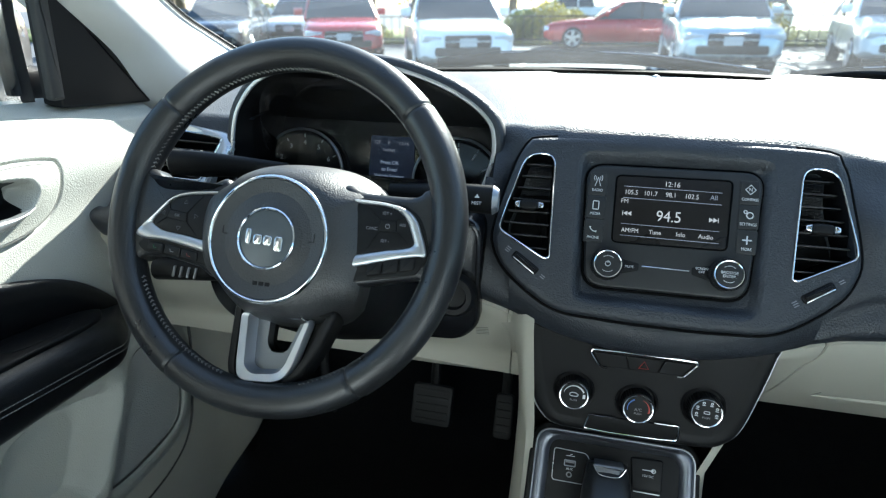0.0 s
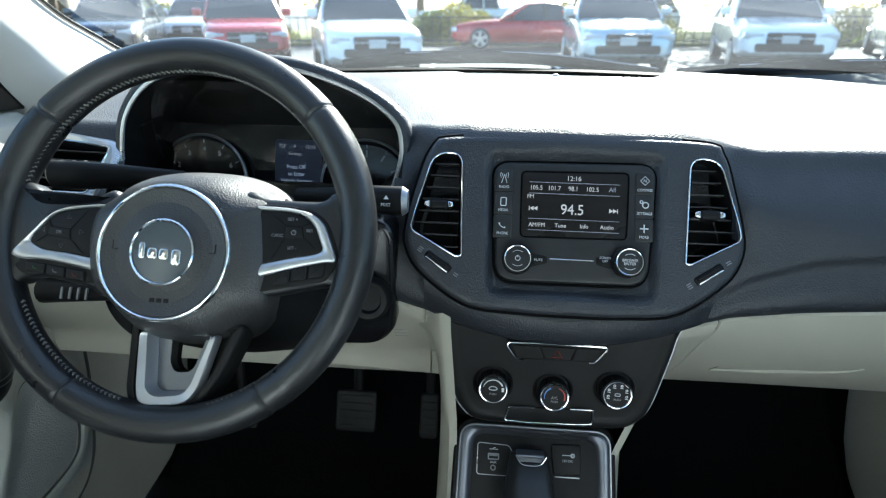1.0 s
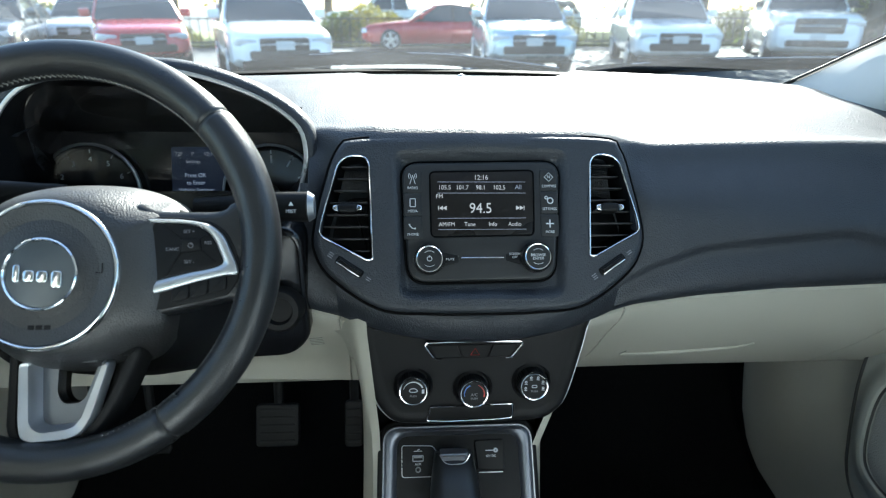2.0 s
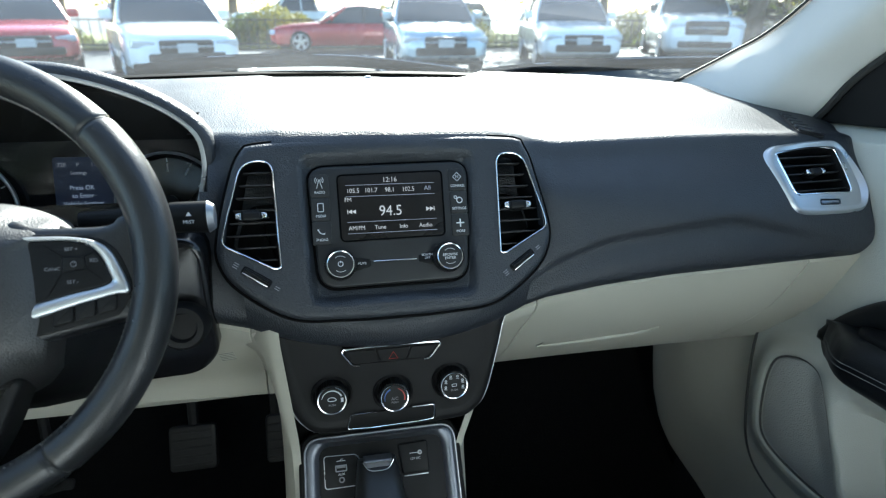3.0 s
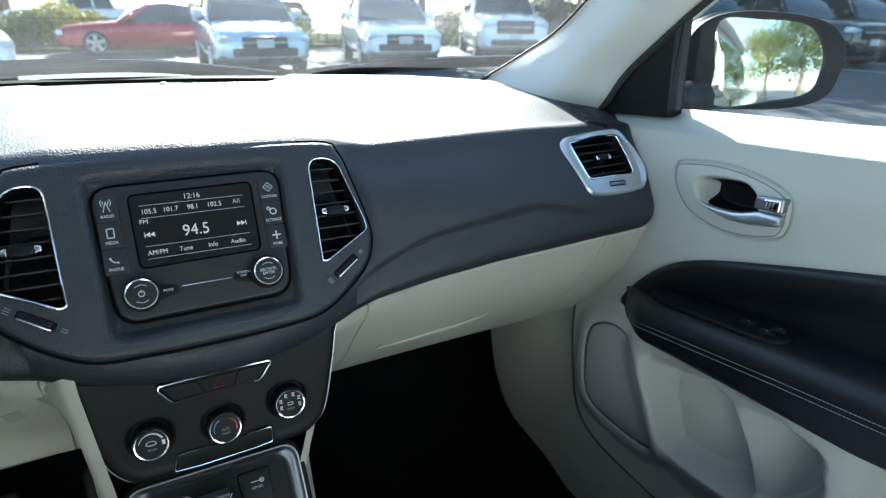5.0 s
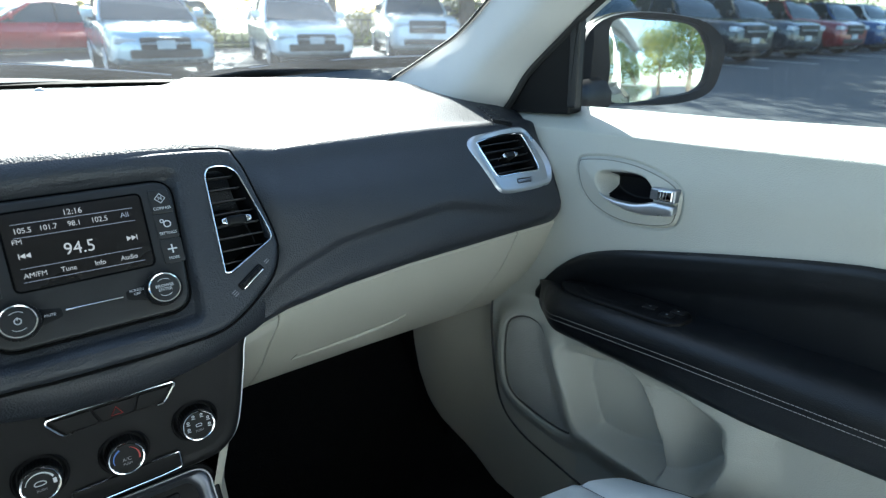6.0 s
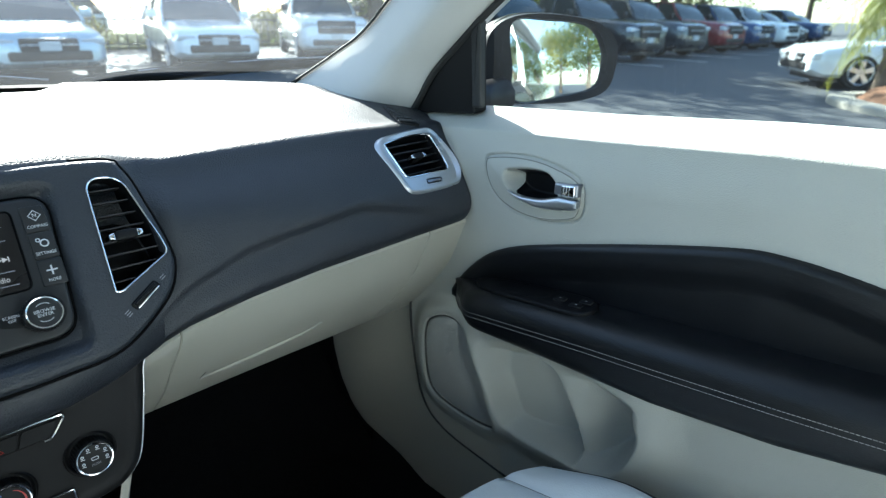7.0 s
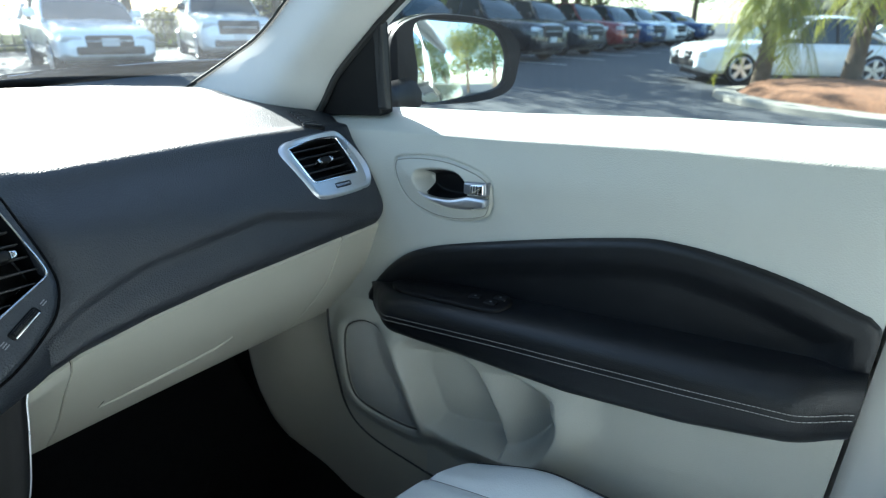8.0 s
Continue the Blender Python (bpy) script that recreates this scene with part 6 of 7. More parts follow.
for k in np.linspace(-1, 1, 41):
    x = 0.74 * k
    e = 0.05 * abs(k) ** 3
    rows.append([(x, 1.34 - 0.10 * k * k, 1.075 - e), (x, 1.40, 1.078 - e), (x, 1.75, 1.035 - e), (x, 2.10, 0.96 - e), (x, 2.20, 0.88 - e), (x, 2.24, 0.6)])
part("panel", sheet(rows), BODY, bonnet)

# unseen side panels and front wall, added to keep stray sun off the footwells
for s in (-1, 1):
    rows = [[(s * 0.74, y, 1.02 - (y - 0.87) * 0.05), (s * 0.80, y, 0.99 - (y - 0.87) * 0.05), (s * 0.845, y, 0.90), (s * 0.845, y, 0.55), (s * 0.80, y, 0.30)] for y in np.linspace(0.872, 2.15, 12)]
    part("fender", sheet(rows), BODY, bonnet)
part("sun_stop_bulkhead", block((-0.84, 1.36, 0.15), (0.84, 1.375, 1.06)), FRIT, cowl)


def wiper(path, label):
    w = thing("windscreen_wiper", label, "windscreen wiper", path[0], group="windscreen wipers")
    p = spline(path, 40, False)
    under(part("arm", tube(p, [0.008 + 0.005 * math.sin(math.pi * min(1, i / 39 + 0.1)) for i in range(40)], seg=8, flat=0.6), WIPER), w)
    under(part("blade", tube([(x, y + 0.004, z - 0.009) for x, y, z in p], 0.004, seg=6), WIPER), w)
    under(part("metal_strip", tube([(x, y - 0.003, z + 0.009) for x, y, z in p[8:]], 0.0016, seg=5), SATIN2), w)


wiper([(-0.400, 1.28, 1.158), (-0.30, 1.28, 1.170), (-0.243, 1.285, 1.174), (-0.062, 1.285, 1.179), (0.067, 1.285, 1.173), (0.229, 1.27, 1.156)], "black wiper blade lying along the windscreen's foot")
wiper([(0.26, 1.25, 1.158), (0.345, 1.21, 1.170), (0.47, 1.185, 1.181), (0.61, 1.155, 1.190), (0.75, 1.125, 1.195)], "black wiper arm rising towards the pillar")

# side glass
for s, nm in ((1, "window_1"), (-1, "window_2")):
    w = tagged(new(nm), "clear side window glass, closed", "car window", kind="structure")
    o = LEFT if s < 0 else 0
    rows = [[(s * (DX + 0.047 + o), y, float(sill(y)) - 0.01), (s * (DX + 0.044 + o), y, 1.25), (s * (DX + 0.018 + o), y, 1.40), (s * (DX - 0.03 + o), y, 1.52)] for y in np.linspace(0.0, 0.70, 12)]
    p = part("pane", sheet(rows), SIDEGLASS, w)
    p.visible_shadow = False

# roof, rear and floor
roof = tagged(new("ceiling"), "grey cloth headliner", "headliner", kind="structure")
rows = []
for y in np.linspace(-1.55, 0.26, 30):
    c = 1.585 + 0.05 * math.sin(math.pi * (y + 1.8) / 3.0)
    rows.append([(x, y + (0.10 * (1 - (x / 0.60) ** 2) if y > 0.2 else 0), c - 0.06 * (abs(x + LEFT / 2) / 0.66) ** 3) for x in np.linspace(-0.64 - LEFT, 0.64, 25)])
part("lining", sheet(rows), LINER, roof)
rows = [[(x, y, z + 0.03) for x, y, z in r] for r in rows]
part("roof_skin", sheet(rows), BODY, roof)
floor = tagged(new("floor"), "black carpet of the footwells", "car floor", kind="structure")
rows = []
for x in np.linspace(-0.80 - LEFT, 0.80, 53):
    hump = 0.16 * math.exp(-((x + 0.01) / 0.13) ** 4)
    rows.append([(x, y, z + (hump if y < 1.2 else 0) + 0.004 * noise.noise((x * 20, y * 20, 0))) for y, z in ((-1.5, 0.30), (-0.2, 0.30), (0.3, 0.29), (0.6, 0.28), (0.85, 0.27), (1.0, 0.30), (1.12, 0.38), (1.25, 0.52), (1.32, 0.75), (1.33, 1.06))])
part("carpet", sheet(rows), CARPET, floor)
for s in (-1, 1):
    side = tagged(new("wall_right" if s > 0 else "wall_left"), "pale beige footwell side and sill trim", "side trim", kind="structure")
    if s < 0:
        side.location.x = -LEFT
    rows = []
    for k in np.linspace(0, 1, 36):
        row = []
        for z in 0.24 + 0.82 * np.linspace(0, 1, 44) ** 1.8:
            y = 0.60 + (float(np.interp(z, (0.24, 0.261, 0.279, 0.298, 0.320, 0.348, 0.390, 0.446, 0.520, 0.70, 1.06), (0.760, 0.800, 0.861, 0.915, 0.968, 1.025, 1.078, 1.117, 1.143, 1.163, 1.17))) - 0.60) * k
            x = 0.712 - 0.030 * ease(np.array(y), 0.88, 1.05).item() + 0.02 * max(0, k - 0.94) / 0.06
            row.append((s * (x + 0.004 * math.sin(z * 9)), y, z))
        rows.append(row)
    part("kick_panel", sheet(rows), BEIGE, side)
    part("carpet_side", sheet([[(s * 0.697, y, z) for z in (0.20, 0.6, 1.06)] for y in (0.985, 1.2, 1.36)]), CARPET, side)
    rows = [[(s * 0.735, y, 0.26), (s * 0.725, y, 0.44), (s * 0.75, y, 0.47), (s * 0.78, y, 0.47)] for y in np.linspace(-0.1, 0.9, 20)]
    part("door_sill", sheet(rows), BEIGE, side)
    # centre pillar and rear side, with the rear window's opening
    rows = []
    for z in np.linspace(0.30, 1.58, 30):
        x = 0.705 - 0.08 * ease(np.array(z), 1.15, 1.58).item()
        rows.append([(s * (x + 0.055), -0.004, z), (s * (x + 0.01), -0.008, z), (s * x, -0.02, z), (s * (x - 0.004), -0.06, z), (s * x, -0.11, z), (s * (x + 0.03), -0.13, z)])
    part("centre_pillar_trim", sheet(rows), PILLAR, side)
    rows = [[(s * 0.73, y, 0.30), (s * 0.70, y, 0.90), (s * 0.74, y, 1.18)] for y in np.linspace(-1.2, -0.12, 12)]
    part("rear_door_trim", sheet(rows), BEIGE2, side)
    rows = [[(s * 0.76, y, 1.17), (s * 0.81, y, 1.12), (s * 0.845, y, 1.0), (s * 0.845, y, 0.8), (s * 0.83, y, 0.5), (s * 0.80, y, 0.30)] for y in np.linspace(-1.9, -0.025, 20)]
    part("outer_skin", sheet(rows), BODY, side)
    rows = [[(s * 0.74, y, 1.18), (s * 0.705, y, 1.38), (s * 0.645, y, 1.54)] for y in np.linspace(-1.1, -0.13, 12)]
    rg = part("rear_pane", sheet(rows), SIDEGLASS, side)
    rg.visible_shadow = False
    part("roof_rail", tube([(s * 0.655, 0.30, 1.50), (s * 0.665, 0.15, 1.545), (s * 0.66, -0.4, 1.575), (s * 0.65, -1.2, 1.55)], 0.035, seg=10), LINER, side)
rear = tagged(new("wall_rear"), "dark rear seats and tailgate closing the cabin", "cabin rear", kind="structure")
part("rear_seatback", block((-0.70, -0.95, 0.55), (0.70, -0.78, 1.15), 0.04), SEATMAT, rear)
part("tailgate", block((-0.72, -1.60, 0.30), (0.72, -1.55, 1.20), 0.02), DARK2, rear)

# ---- passenger seat ----
seat = thing("front_seat", "pale grey leather front seat with dark piping", "car seat", (0.38, 0.1, 0.3))
rows = []
cx = 0.388
for v in np.linspace(0, 1, 34):
    y = 0.525 - 0.56 * v
    hw = 0.235 + 0.028 * ease(np.array(v), 0.0, 0.35).item() - 0.012 * (1 - v) ** 4
    row = []
    for k in np.linspace(-1, 1, 41):
        ak = abs(k)
        z = 0.656 + 0.012 * math.sin(math.pi * v) - 0.020 * (1 - ease(np.array(v), 0.0, 0.10).item()) ** 2 * 2
        z += 0.028 * math.exp(-((ak - 0.80) / 0.16) ** 2) * ease(np.array(v), 0.05, 0.4).item()
        z -= 0.10 * max(0, (ak - 0.86) / 0.14) ** 2.2
        z -= 0.10 * max(0, (0.10 - v) / 0.10) ** 2.0
        yy = y - 0.09 * ak**3.0 * (1 - v) ** 2
        z -= 0.006 * math.exp(-((ak - 0.60) / 0.012) ** 2)
        row.append((cx + hw * k, yy, z))
    rows.append(row)
rows = [[(r[0][0] + 0.01, r[0][1], 0.42)] + r + [(r[-1][0] - 0.01, r[-1][1], 0.42)] for r in rows]
rows = [[(x, y + 0.01, 0.42) for x, y, z in rows[0]]] + rows
under(part("cushion", sheet(rows), SEATMAT), seat)["label"] = "pale grey leather cushion"
pip = [(r[39][0], r[39][1], r[39][2] + 0.0005) for r in rows[4:]]
SEAM = mat("grey_seat_seam", (0.10, 0.10, 0.10), 0.8)
for j in (9, 33):
    under(part("seam", tube([(r[j][0], r[j][1], r[j][2] - 0.0004) for r in rows[4:]], 0.0012, seg=5), SEAM), seat)
under(part("piping", tube(spline(pip, 90, False), 0.0032, seg=6), RUBBER), seat)["label"] = "dark piping"
base = block((0.18, 0.0, 0.29), (0.57, 0.44, 0.50), 0.03)
under(part("base", base, DARK2), seat)
rows = []
for z in np.linspace(0.58, 1.22, 24):
    y = -0.02 - 0.22 * (z - 0.58)
    hw = 0.25 - 0.05 * max(0, (z - 1.0) / 0.22) ** 2
    rows.append([(cx + hw * math.copysign(abs(math.cos(t)) ** 0.6, math.cos(t)), y - 0.08 + (0.075 + 0.03 * abs(math.cos(t)) ** 4) * math.sin(t), z) for t in np.linspace(0, 2 * np.pi, 36, endpoint=False)])
bm = bmesh.new()
rings(bm, rows, True, True)
under(part("backrest", done(bm), SEATMAT), seat)
copy_thing(seat, Matrix.Translation((-0.76, -0.32, 0)) @ seat.matrix_basis)

# ---- wing mirrors ----
def wing_mirror(s):
    m = thing("wing_mirror", "grey wing mirror in a black shell, reflecting the lot behind", "wing mirror", (s * 0.86 - (LEFT if s < 0 else 0), 0.78, 1.15), group="wing mirrors")
    p = Plane((0.945, 0.760, 1.207), (0.868, -0.497, 0), (0.037, 0.07, 1))
    if s < 0:
        p = p.flip()
        p.o.x -= LEFT
    out = spline([(-0.0595, 0.0862), (0.0178, 0.0939), (0.1196, 0.0817), (0.1682, 0.0451), (0.1704, -0.005), (0.1512, -0.0503), (0.0834, -0.0705), (-0.0505, -0.0745), (-0.0982, -0.0737), (-0.1134, -0.0049), (-0.1058, 0.0553)], 60)
    glass = spline([(-0.0562, 0.0744), (0.0178, 0.0807), (0.1067, 0.0729), (0.1413, 0.0337), (0.1454, -0.005), (0.1301, -0.0409), (0.0633, -0.0578), (-0.0419, -0.0687), (-0.0529, -0.0049)], 60)
    far = lambda k: [(0.02 + (a - 0.02) * k, b * k) for a, b in out]
    nn = 1 if s > 0 else -1
    gl_loop = []
    for a, b in out:  # the glass outline, matched to the shell's by direction
        w = math.atan2(b, a - 0.03)
        gl_loop.append(min(glass, key=lambda q: abs((math.atan2(q[1], q[0] - 0.03) - w + math.pi) % (2 * math.pi) - math.pi)))
    bm = bmesh.new()
    rings(bm, [[p(a, b, -0.014 * nn) for a, b in gl_loop], [p(a + (a - 0.03) * 0.02, b * 1.02, -0.002 * nn) for a, b in gl_loop]] + [[p(a, b, d * nn) for a, b in far(k)] for k, d in ((0.985, 0.002), (1.0, -0.004), (1.02, -0.035), (0.99, -0.07), (0.80, -0.115), (0.45, -0.135))], True, True)
    under(part("shell", done(bm), DARK2), m)["label"] = "black mirror shell"
    cover = bmesh.new()
    rings(cover, [[p(a, b, d * nn) for a, b in far(k)] for k, d in ((1.022, -0.014), (1.036, -0.035), (1.01, -0.072), (0.82, -0.119), (0.46, -0.140))], False, True)
    under(part("painted_cover", done(cover), BODY), m)["label"] = "grey metallic cover"
    gb = bmesh.new()
    rings(gb, [[p(0.04 + (a - 0.04) * k, b * k, (-0.0075 - ((a - 0.04) ** 2 + b * b) * k * k / 2.6) * nn) for a, b in glass] for k in (0.995, 0.85, 0.7, 0.55, 0.4, 0.25, 0.1, 0.02)], False, True)
    under(part("mirror_glass", gb, MIRROR), m)["label"] = "mirror glass"
    under(part("foot", tube([(s * x - (LEFT if s < 0 else 0), y, z) for x, y, z in ((0.735, 0.775, 1.150), (0.80, 0.785, 1.145), (0.87, 0.79, 1.150))], [0.045, 0.035, 0.035], seg=10), DARK2), m)


wing_mirror(1), wing_mirror(-1)
# ---- the parking lot: it rises gently towards the passenger side ----
INSIDE = set(scene.objects)
ASPHALT = mat("worn_asphalt", (0.050, 0.053, 0.060), 0.85, vary=0.3, scale=1.2, bump=0.5, bscale=60, fine=0.5)
PAINTW = mat("worn_white_line_paint", (0.65, 0.65, 0.62), 0.7, vary=0.2, scale=6)
KERB = mat("pale_concrete", (0.33, 0.30, 0.25), 0.85, vary=0.15, scale=4, bump=0.3, bscale=80)
MULCH = mat("brown_bark_mulch", (0.22, 0.105, 0.055), 0.95, vary=0.45, scale=14, bump=0.8, bscale=30)
GRASS = mat("dry_grass", (0.13, 0.14, 0.035), 0.95, vary=0.4, scale=3, bump=0.5, bscale=30)
BARK = mat("grey_brown_bark", (0.12, 0.09, 0.065), 0.95, vary=0.35, scale=8, bump=0.8, bscale=40)
CARGLASS = mat("dark_car_glass", (0.03, 0.04, 0.045), 0.06, vary=0.1, scale=2, spec=0.8)
LAMP = mat("clear_headlamp", (0.75, 0.77, 0.8), 0.12, 0.3, vary=0.1, scale=10)
TYRE = mat("tyre_rubber", (0.02, 0.02, 0.02), 0.8, vary=0.2)
ALLOY = mat("silver_alloy", (0.6, 0.61, 0.63), 0.3, 0.9, vary=0.05)
BLACKTRIM = mat("black_car_trim", (0.02, 0.02, 0.022), 0.4, vary=0.15)


def leafmat(name, color):
    m = mat(name, color, 0.6, vary=0.35, scale=2.0)
    n, l = m.node_tree.nodes, m.node_tree.links
    tr, mx = n.new("ShaderNodeBsdfTranslucent"), n.new("ShaderNodeMixShader")
    tr.inputs[0].default_value = (color[0] * 2.2, color[1] * 2.0, color[2] * 1.2, 1)
    mx.inputs[0].default_value = 0.35
    l.new(n["Principled BSDF"].outputs[0], mx.inputs[1]), l.new(tr.outputs[0], mx.inputs[2])
    l.new(mx.outputs[0], n["Material Output"].inputs[0])
    return m


LEAF = leafmat("green_leaves", (0.075, 0.105, 0.03))
LEAF2 = leafmat("yellow_green_leaves", (0.16, 0.16, 0.035))
PALM = leafmat("palm_fronds", (0.18, 0.20, 0.04))

ground = tagged(new("ground"), "grey asphalt of a parking lot with tree shade", "ground", kind="structure")
part("asphalt", sheet([[(x, y, 0.0) for y in (-900, -60, -20, 0, 20, 60, 900)] for x in (-900, -60, -20, 0, 20, 60, 900)]), ASPHALT, ground, smooth=False)
lines = tagged(new("parking_lines"), "worn white parking bay lines", "road marking", kind="structure")
for i in range(14):
    x = 16.5 + i * 3.1
    part("line", block((x, 7.6, 0.004), (x + 0.10, 12.2, 0.008)), PAINTW, lines, smooth=False)
for i in range(12):
    x = -16 + i * 2.9
    part("line", block((x, 13.4, 0.004), (x + 0.10, 18.5, 0.008)), PAINTW, lines, smooth=False)
verge = tagged(new("verge"), "dry grass verge behind the parked cars", "verge", kind="structure")
part("turf", block((-60, 21.5, 0.0), (22, 34, 0.12), 0.05), GRASS, verge)


def paint(name, c, metal=0.2):
    return mat(name, c, 0.28, metal, vary=0.04, scale=2, coat=1.0)


PAINTS = dict(white=paint("white_paint", (0.82, 0.85, 0.87), 0.0), red=paint("red_paint", (0.42, 0.012, 0.018)), black=paint("black_paint", (0.012, 0.013, 0.016)),
              blue=paint("blue_paint", (0.03, 0.07, 0.18)), silver=paint("silver_paint", (0.45, 0.48, 0.52), 0.6), dark=paint("dark_grey_paint", (0.05, 0.055, 0.065), 0.4), wine=paint("dark_red_paint", (0.20, 0.015, 0.02)), pale=paint("pale_blue_paint", (0.45, 0.55, 0.62), 0.3))


def vehicle(kind, color, label, x, y, turn, group="parked cars"):
    """A parked vehicle whose nose points along -y before it is turned."""
    L, W, H, hood, belt = dict(suv=(4.6, 1.88, 1.70, 0.98, 1.08), sedan=(4.8, 1.84, 1.44, 0.86, 0.94), truck=(5.7, 2.0, 1.92, 1.20, 1.28))[kind]
    car = thing("parked_car" if kind != "truck" else "pickup_truck", label, "car" if kind != "truck" else "pickup truck", group=group)
    pm = PAINTS[color]
    ws0 = dict(suv=-0.95, sedan=-0.85, truck=-0.95)[kind]   # foot of the windscreen
    ws1 = ws0 + dict(suv=0.75, sedan=0.85, truck=0.6)[kind]
    re1 = dict(suv=L / 2 - 0.45, sedan=1.1, truck=1.05)[kind]
    re0 = dict(suv=L / 2 - 0.15, sedan=1.75, truck=1.15)[kind]
    clear = 0.22 if kind == "sedan" else 0.30
    st = [(-L / 2, 0.80, hood - 0.28), (-L / 2 + 0.06, 0.90, hood - 0.16), (-L / 2 + 0.25, 0.965, hood - 0.06), (-L / 2 + 0.7, 1.0, hood), (ws0, 1.0, belt - 0.02), (ws0 + 0.3, 1.0, belt), (0.6, 1.0, belt), (re0, 0.99, belt), (L / 2 - 0.3, 0.97, belt - (0.02 if kind != "sedan" else 0.04)), (L / 2 - 0.05, 0.92, belt - 0.12), (L / 2, 0.84, belt - 0.22)]
    loops = []
    for yy, k, top in st:
        hw = W / 2 * k
        low = clear + (0.10 if abs(yy) > L / 2 - 0.2 else 0)
        h = top - low
        loops.append([(a * hw, yy, low + b * h) for a, b in ((0.9, 0), (0.99, 0.12), (1.0, 0.45), (0.985, 0.72), (0.94, 0.90), (0.84, 0.985), (0.5, 1.0), (0, 1.006), (-0.5, 1.0), (-0.84, 0.985), (-0.94, 0.90), (-0.985, 0.72), (-1.0, 0.45), (-0.99, 0.12), (-0.9, 0))])
    bm = bmesh.new()
    rings(bm, loops, True, True)
    part("body", done(bm), pm, car)
    gh = []
    for yy, zt in ((ws0, belt - 0.02), (ws0 + (ws1 - ws0) * 0.5, belt + (H - belt) * 0.55), (ws1, H - 0.05), (ws1 + 0.35, H - 0.005), ((ws1 + re1) / 2, H), (re1 - 0.1, H - 0.03), (re1, H - 0.08), (re0, belt)):
        t = max(0.03, (zt - belt + 0.05) / (H - belt))
        hw, tw = W / 2 * 0.93, W / 2 * (0.93 - 0.20 * t)
        zb = belt - 0.06
        gh.append([(hw, yy, zb), ((hw * 0.45 + tw * 0.55), yy, zb + (zt - zb) * 0.55), (tw, yy, zb + (zt - zb) * 0.92), (tw * 0.8, yy, zt), (0, yy, zt + 0.012), (-tw * 0.8, yy, zt), (-tw, yy, zb + (zt - zb) * 0.92), (-(hw * 0.45 + tw * 0.55), yy, zb + (zt - zb) * 0.55), (-hw, yy, zb)])
    bm = bmesh.new()
    rings(bm, gh, True, True)
    part("glasshouse", done(bm), CARGLASS, car, "dark tinted windows")
    bm = bmesh.new()
    tops = [[(a * 1.01, b, c + 0.012) for a, b, c in l[2:7]] for l in gh[2:7]]
    sheet(tops, bm)
    part("roof", bm, pm, car)
    for s in (-1, 1):
        q = 1 if s > 0 else -1
        ii = {1: (0, 1, 2), -1: (8, 7, 6)}[s]
        for jj in ((0, 1, 2), (7, 6)):
            path = [Vector(gh[j][ii[min(n, 2)]]) * 1.004 for n, j in enumerate(jj)]
            part("pillar", tube(path, 0.045, seg=6), pm, car)
        mid = 4
        part("pillar", tube([Vector(gh[mid][i]) * 1.004 for i in ii], 0.035, seg=6), BLACKTRIM if kind != "truck" else pm, car)
        part("side_mirror", block((s * (W / 2 - 0.02), ws0 + 0.30, belt + 0.02), (s * (W / 2 + 0.20), ws0 + 0.42, belt + 0.20), 0.04), pm if kind != "truck" else BLACKTRIM, car)
        hl = [(s * W / 2 * 0.50, hood - 0.22), (s * W / 2 * 0.90, hood - 0.17), (s * W / 2 * 0.93, hood - 0.30), (s * W / 2 * 0.55, hood - 0.34)]
        fp = Plane((0, -L / 2 + 0.05, 0), (1, 0, 0), (0, 0, 1))
        part("headlight", slab(fp, rounded(hl if s > 0 else hl[::-1], 0.03), 0.04, -0.18, 0.03), LAMP, car)
        for yy in (-L / 2 + 0.92, L / 2 - 0.95):
            r = 0.34 if kind != "truck" else 0.40
            wp = Plane((s * (W / 2 - 0.02), yy, r), (0, s, 0), (0, 0, 1))
            bm = bmesh.new()
            rings(bm, [[wp(rr * math.cos(t), rr * math.sin(t), d) for t in np.linspace(0, 2 * np.pi, 28, endpoint=False)] for rr, d in ((r * 0.7, -0.2), (r * 0.97, -0.2), (r, -0.14), (r, -0.02), (r * 0.95, 0.02), (r * 0.70, 0.025))], True, True)
            wheel_o = part("wheel", done(bm), TYRE, car)
            bm = bmesh.new()
            for j in range(5):
                pj = Plane(wp(0, 0, 0.03), wp.u, wp.v, j * 72)
                slab(pj, np.array([(-0.035, 0), (0.035, 0), (0.055, r * 0.66), (-0.055, r * 0.66)]), 0.012, -0.01, 0.006, bm, seg=1)
            for rr in (0.69,):
                hoop_pts = [wp(r * rr * math.cos(t), r * rr * math.sin(t), 0.03) for t in np.linspace(0, 2 * np.pi, 28, endpoint=False)]
                tube(hoop_pts, 0.014, True, 5, bm)
            part("rim", bm, ALLOY, wheel_o)
    fp = Plane((0, -L / 2, 0), (1, 0, 0), (0, 0, 1))
    gz = hood - 0.30
    part("grille", slab(fp, rounded(box2(W * (0.46 if kind != "truck" else 0.52), 0.22 if kind != "truck" else 0.34, 0, gz), 0.05), 0.03, -0.05, 0.02), BLACKTRIM, car)
    part("grille_bar", slab(fp, rounded(box2(W * 0.44, 0.03, 0, gz), 0.01), 0.045, 0.0, 0.01), ALLOY, car)
    part("bumper_intake", slab(fp, rounded(box2(W * 0.66, 0.16, 0, clear + 0.20), 0.05), 0.03, -0.05, 0.02), BLACKTRIM, car)
    part("number_plate", slab(fp, rounded(box2(0.32, 0.15, 0, clear + 0.36), 0.01), 0.045, 0.0, 0.004), INK, car)
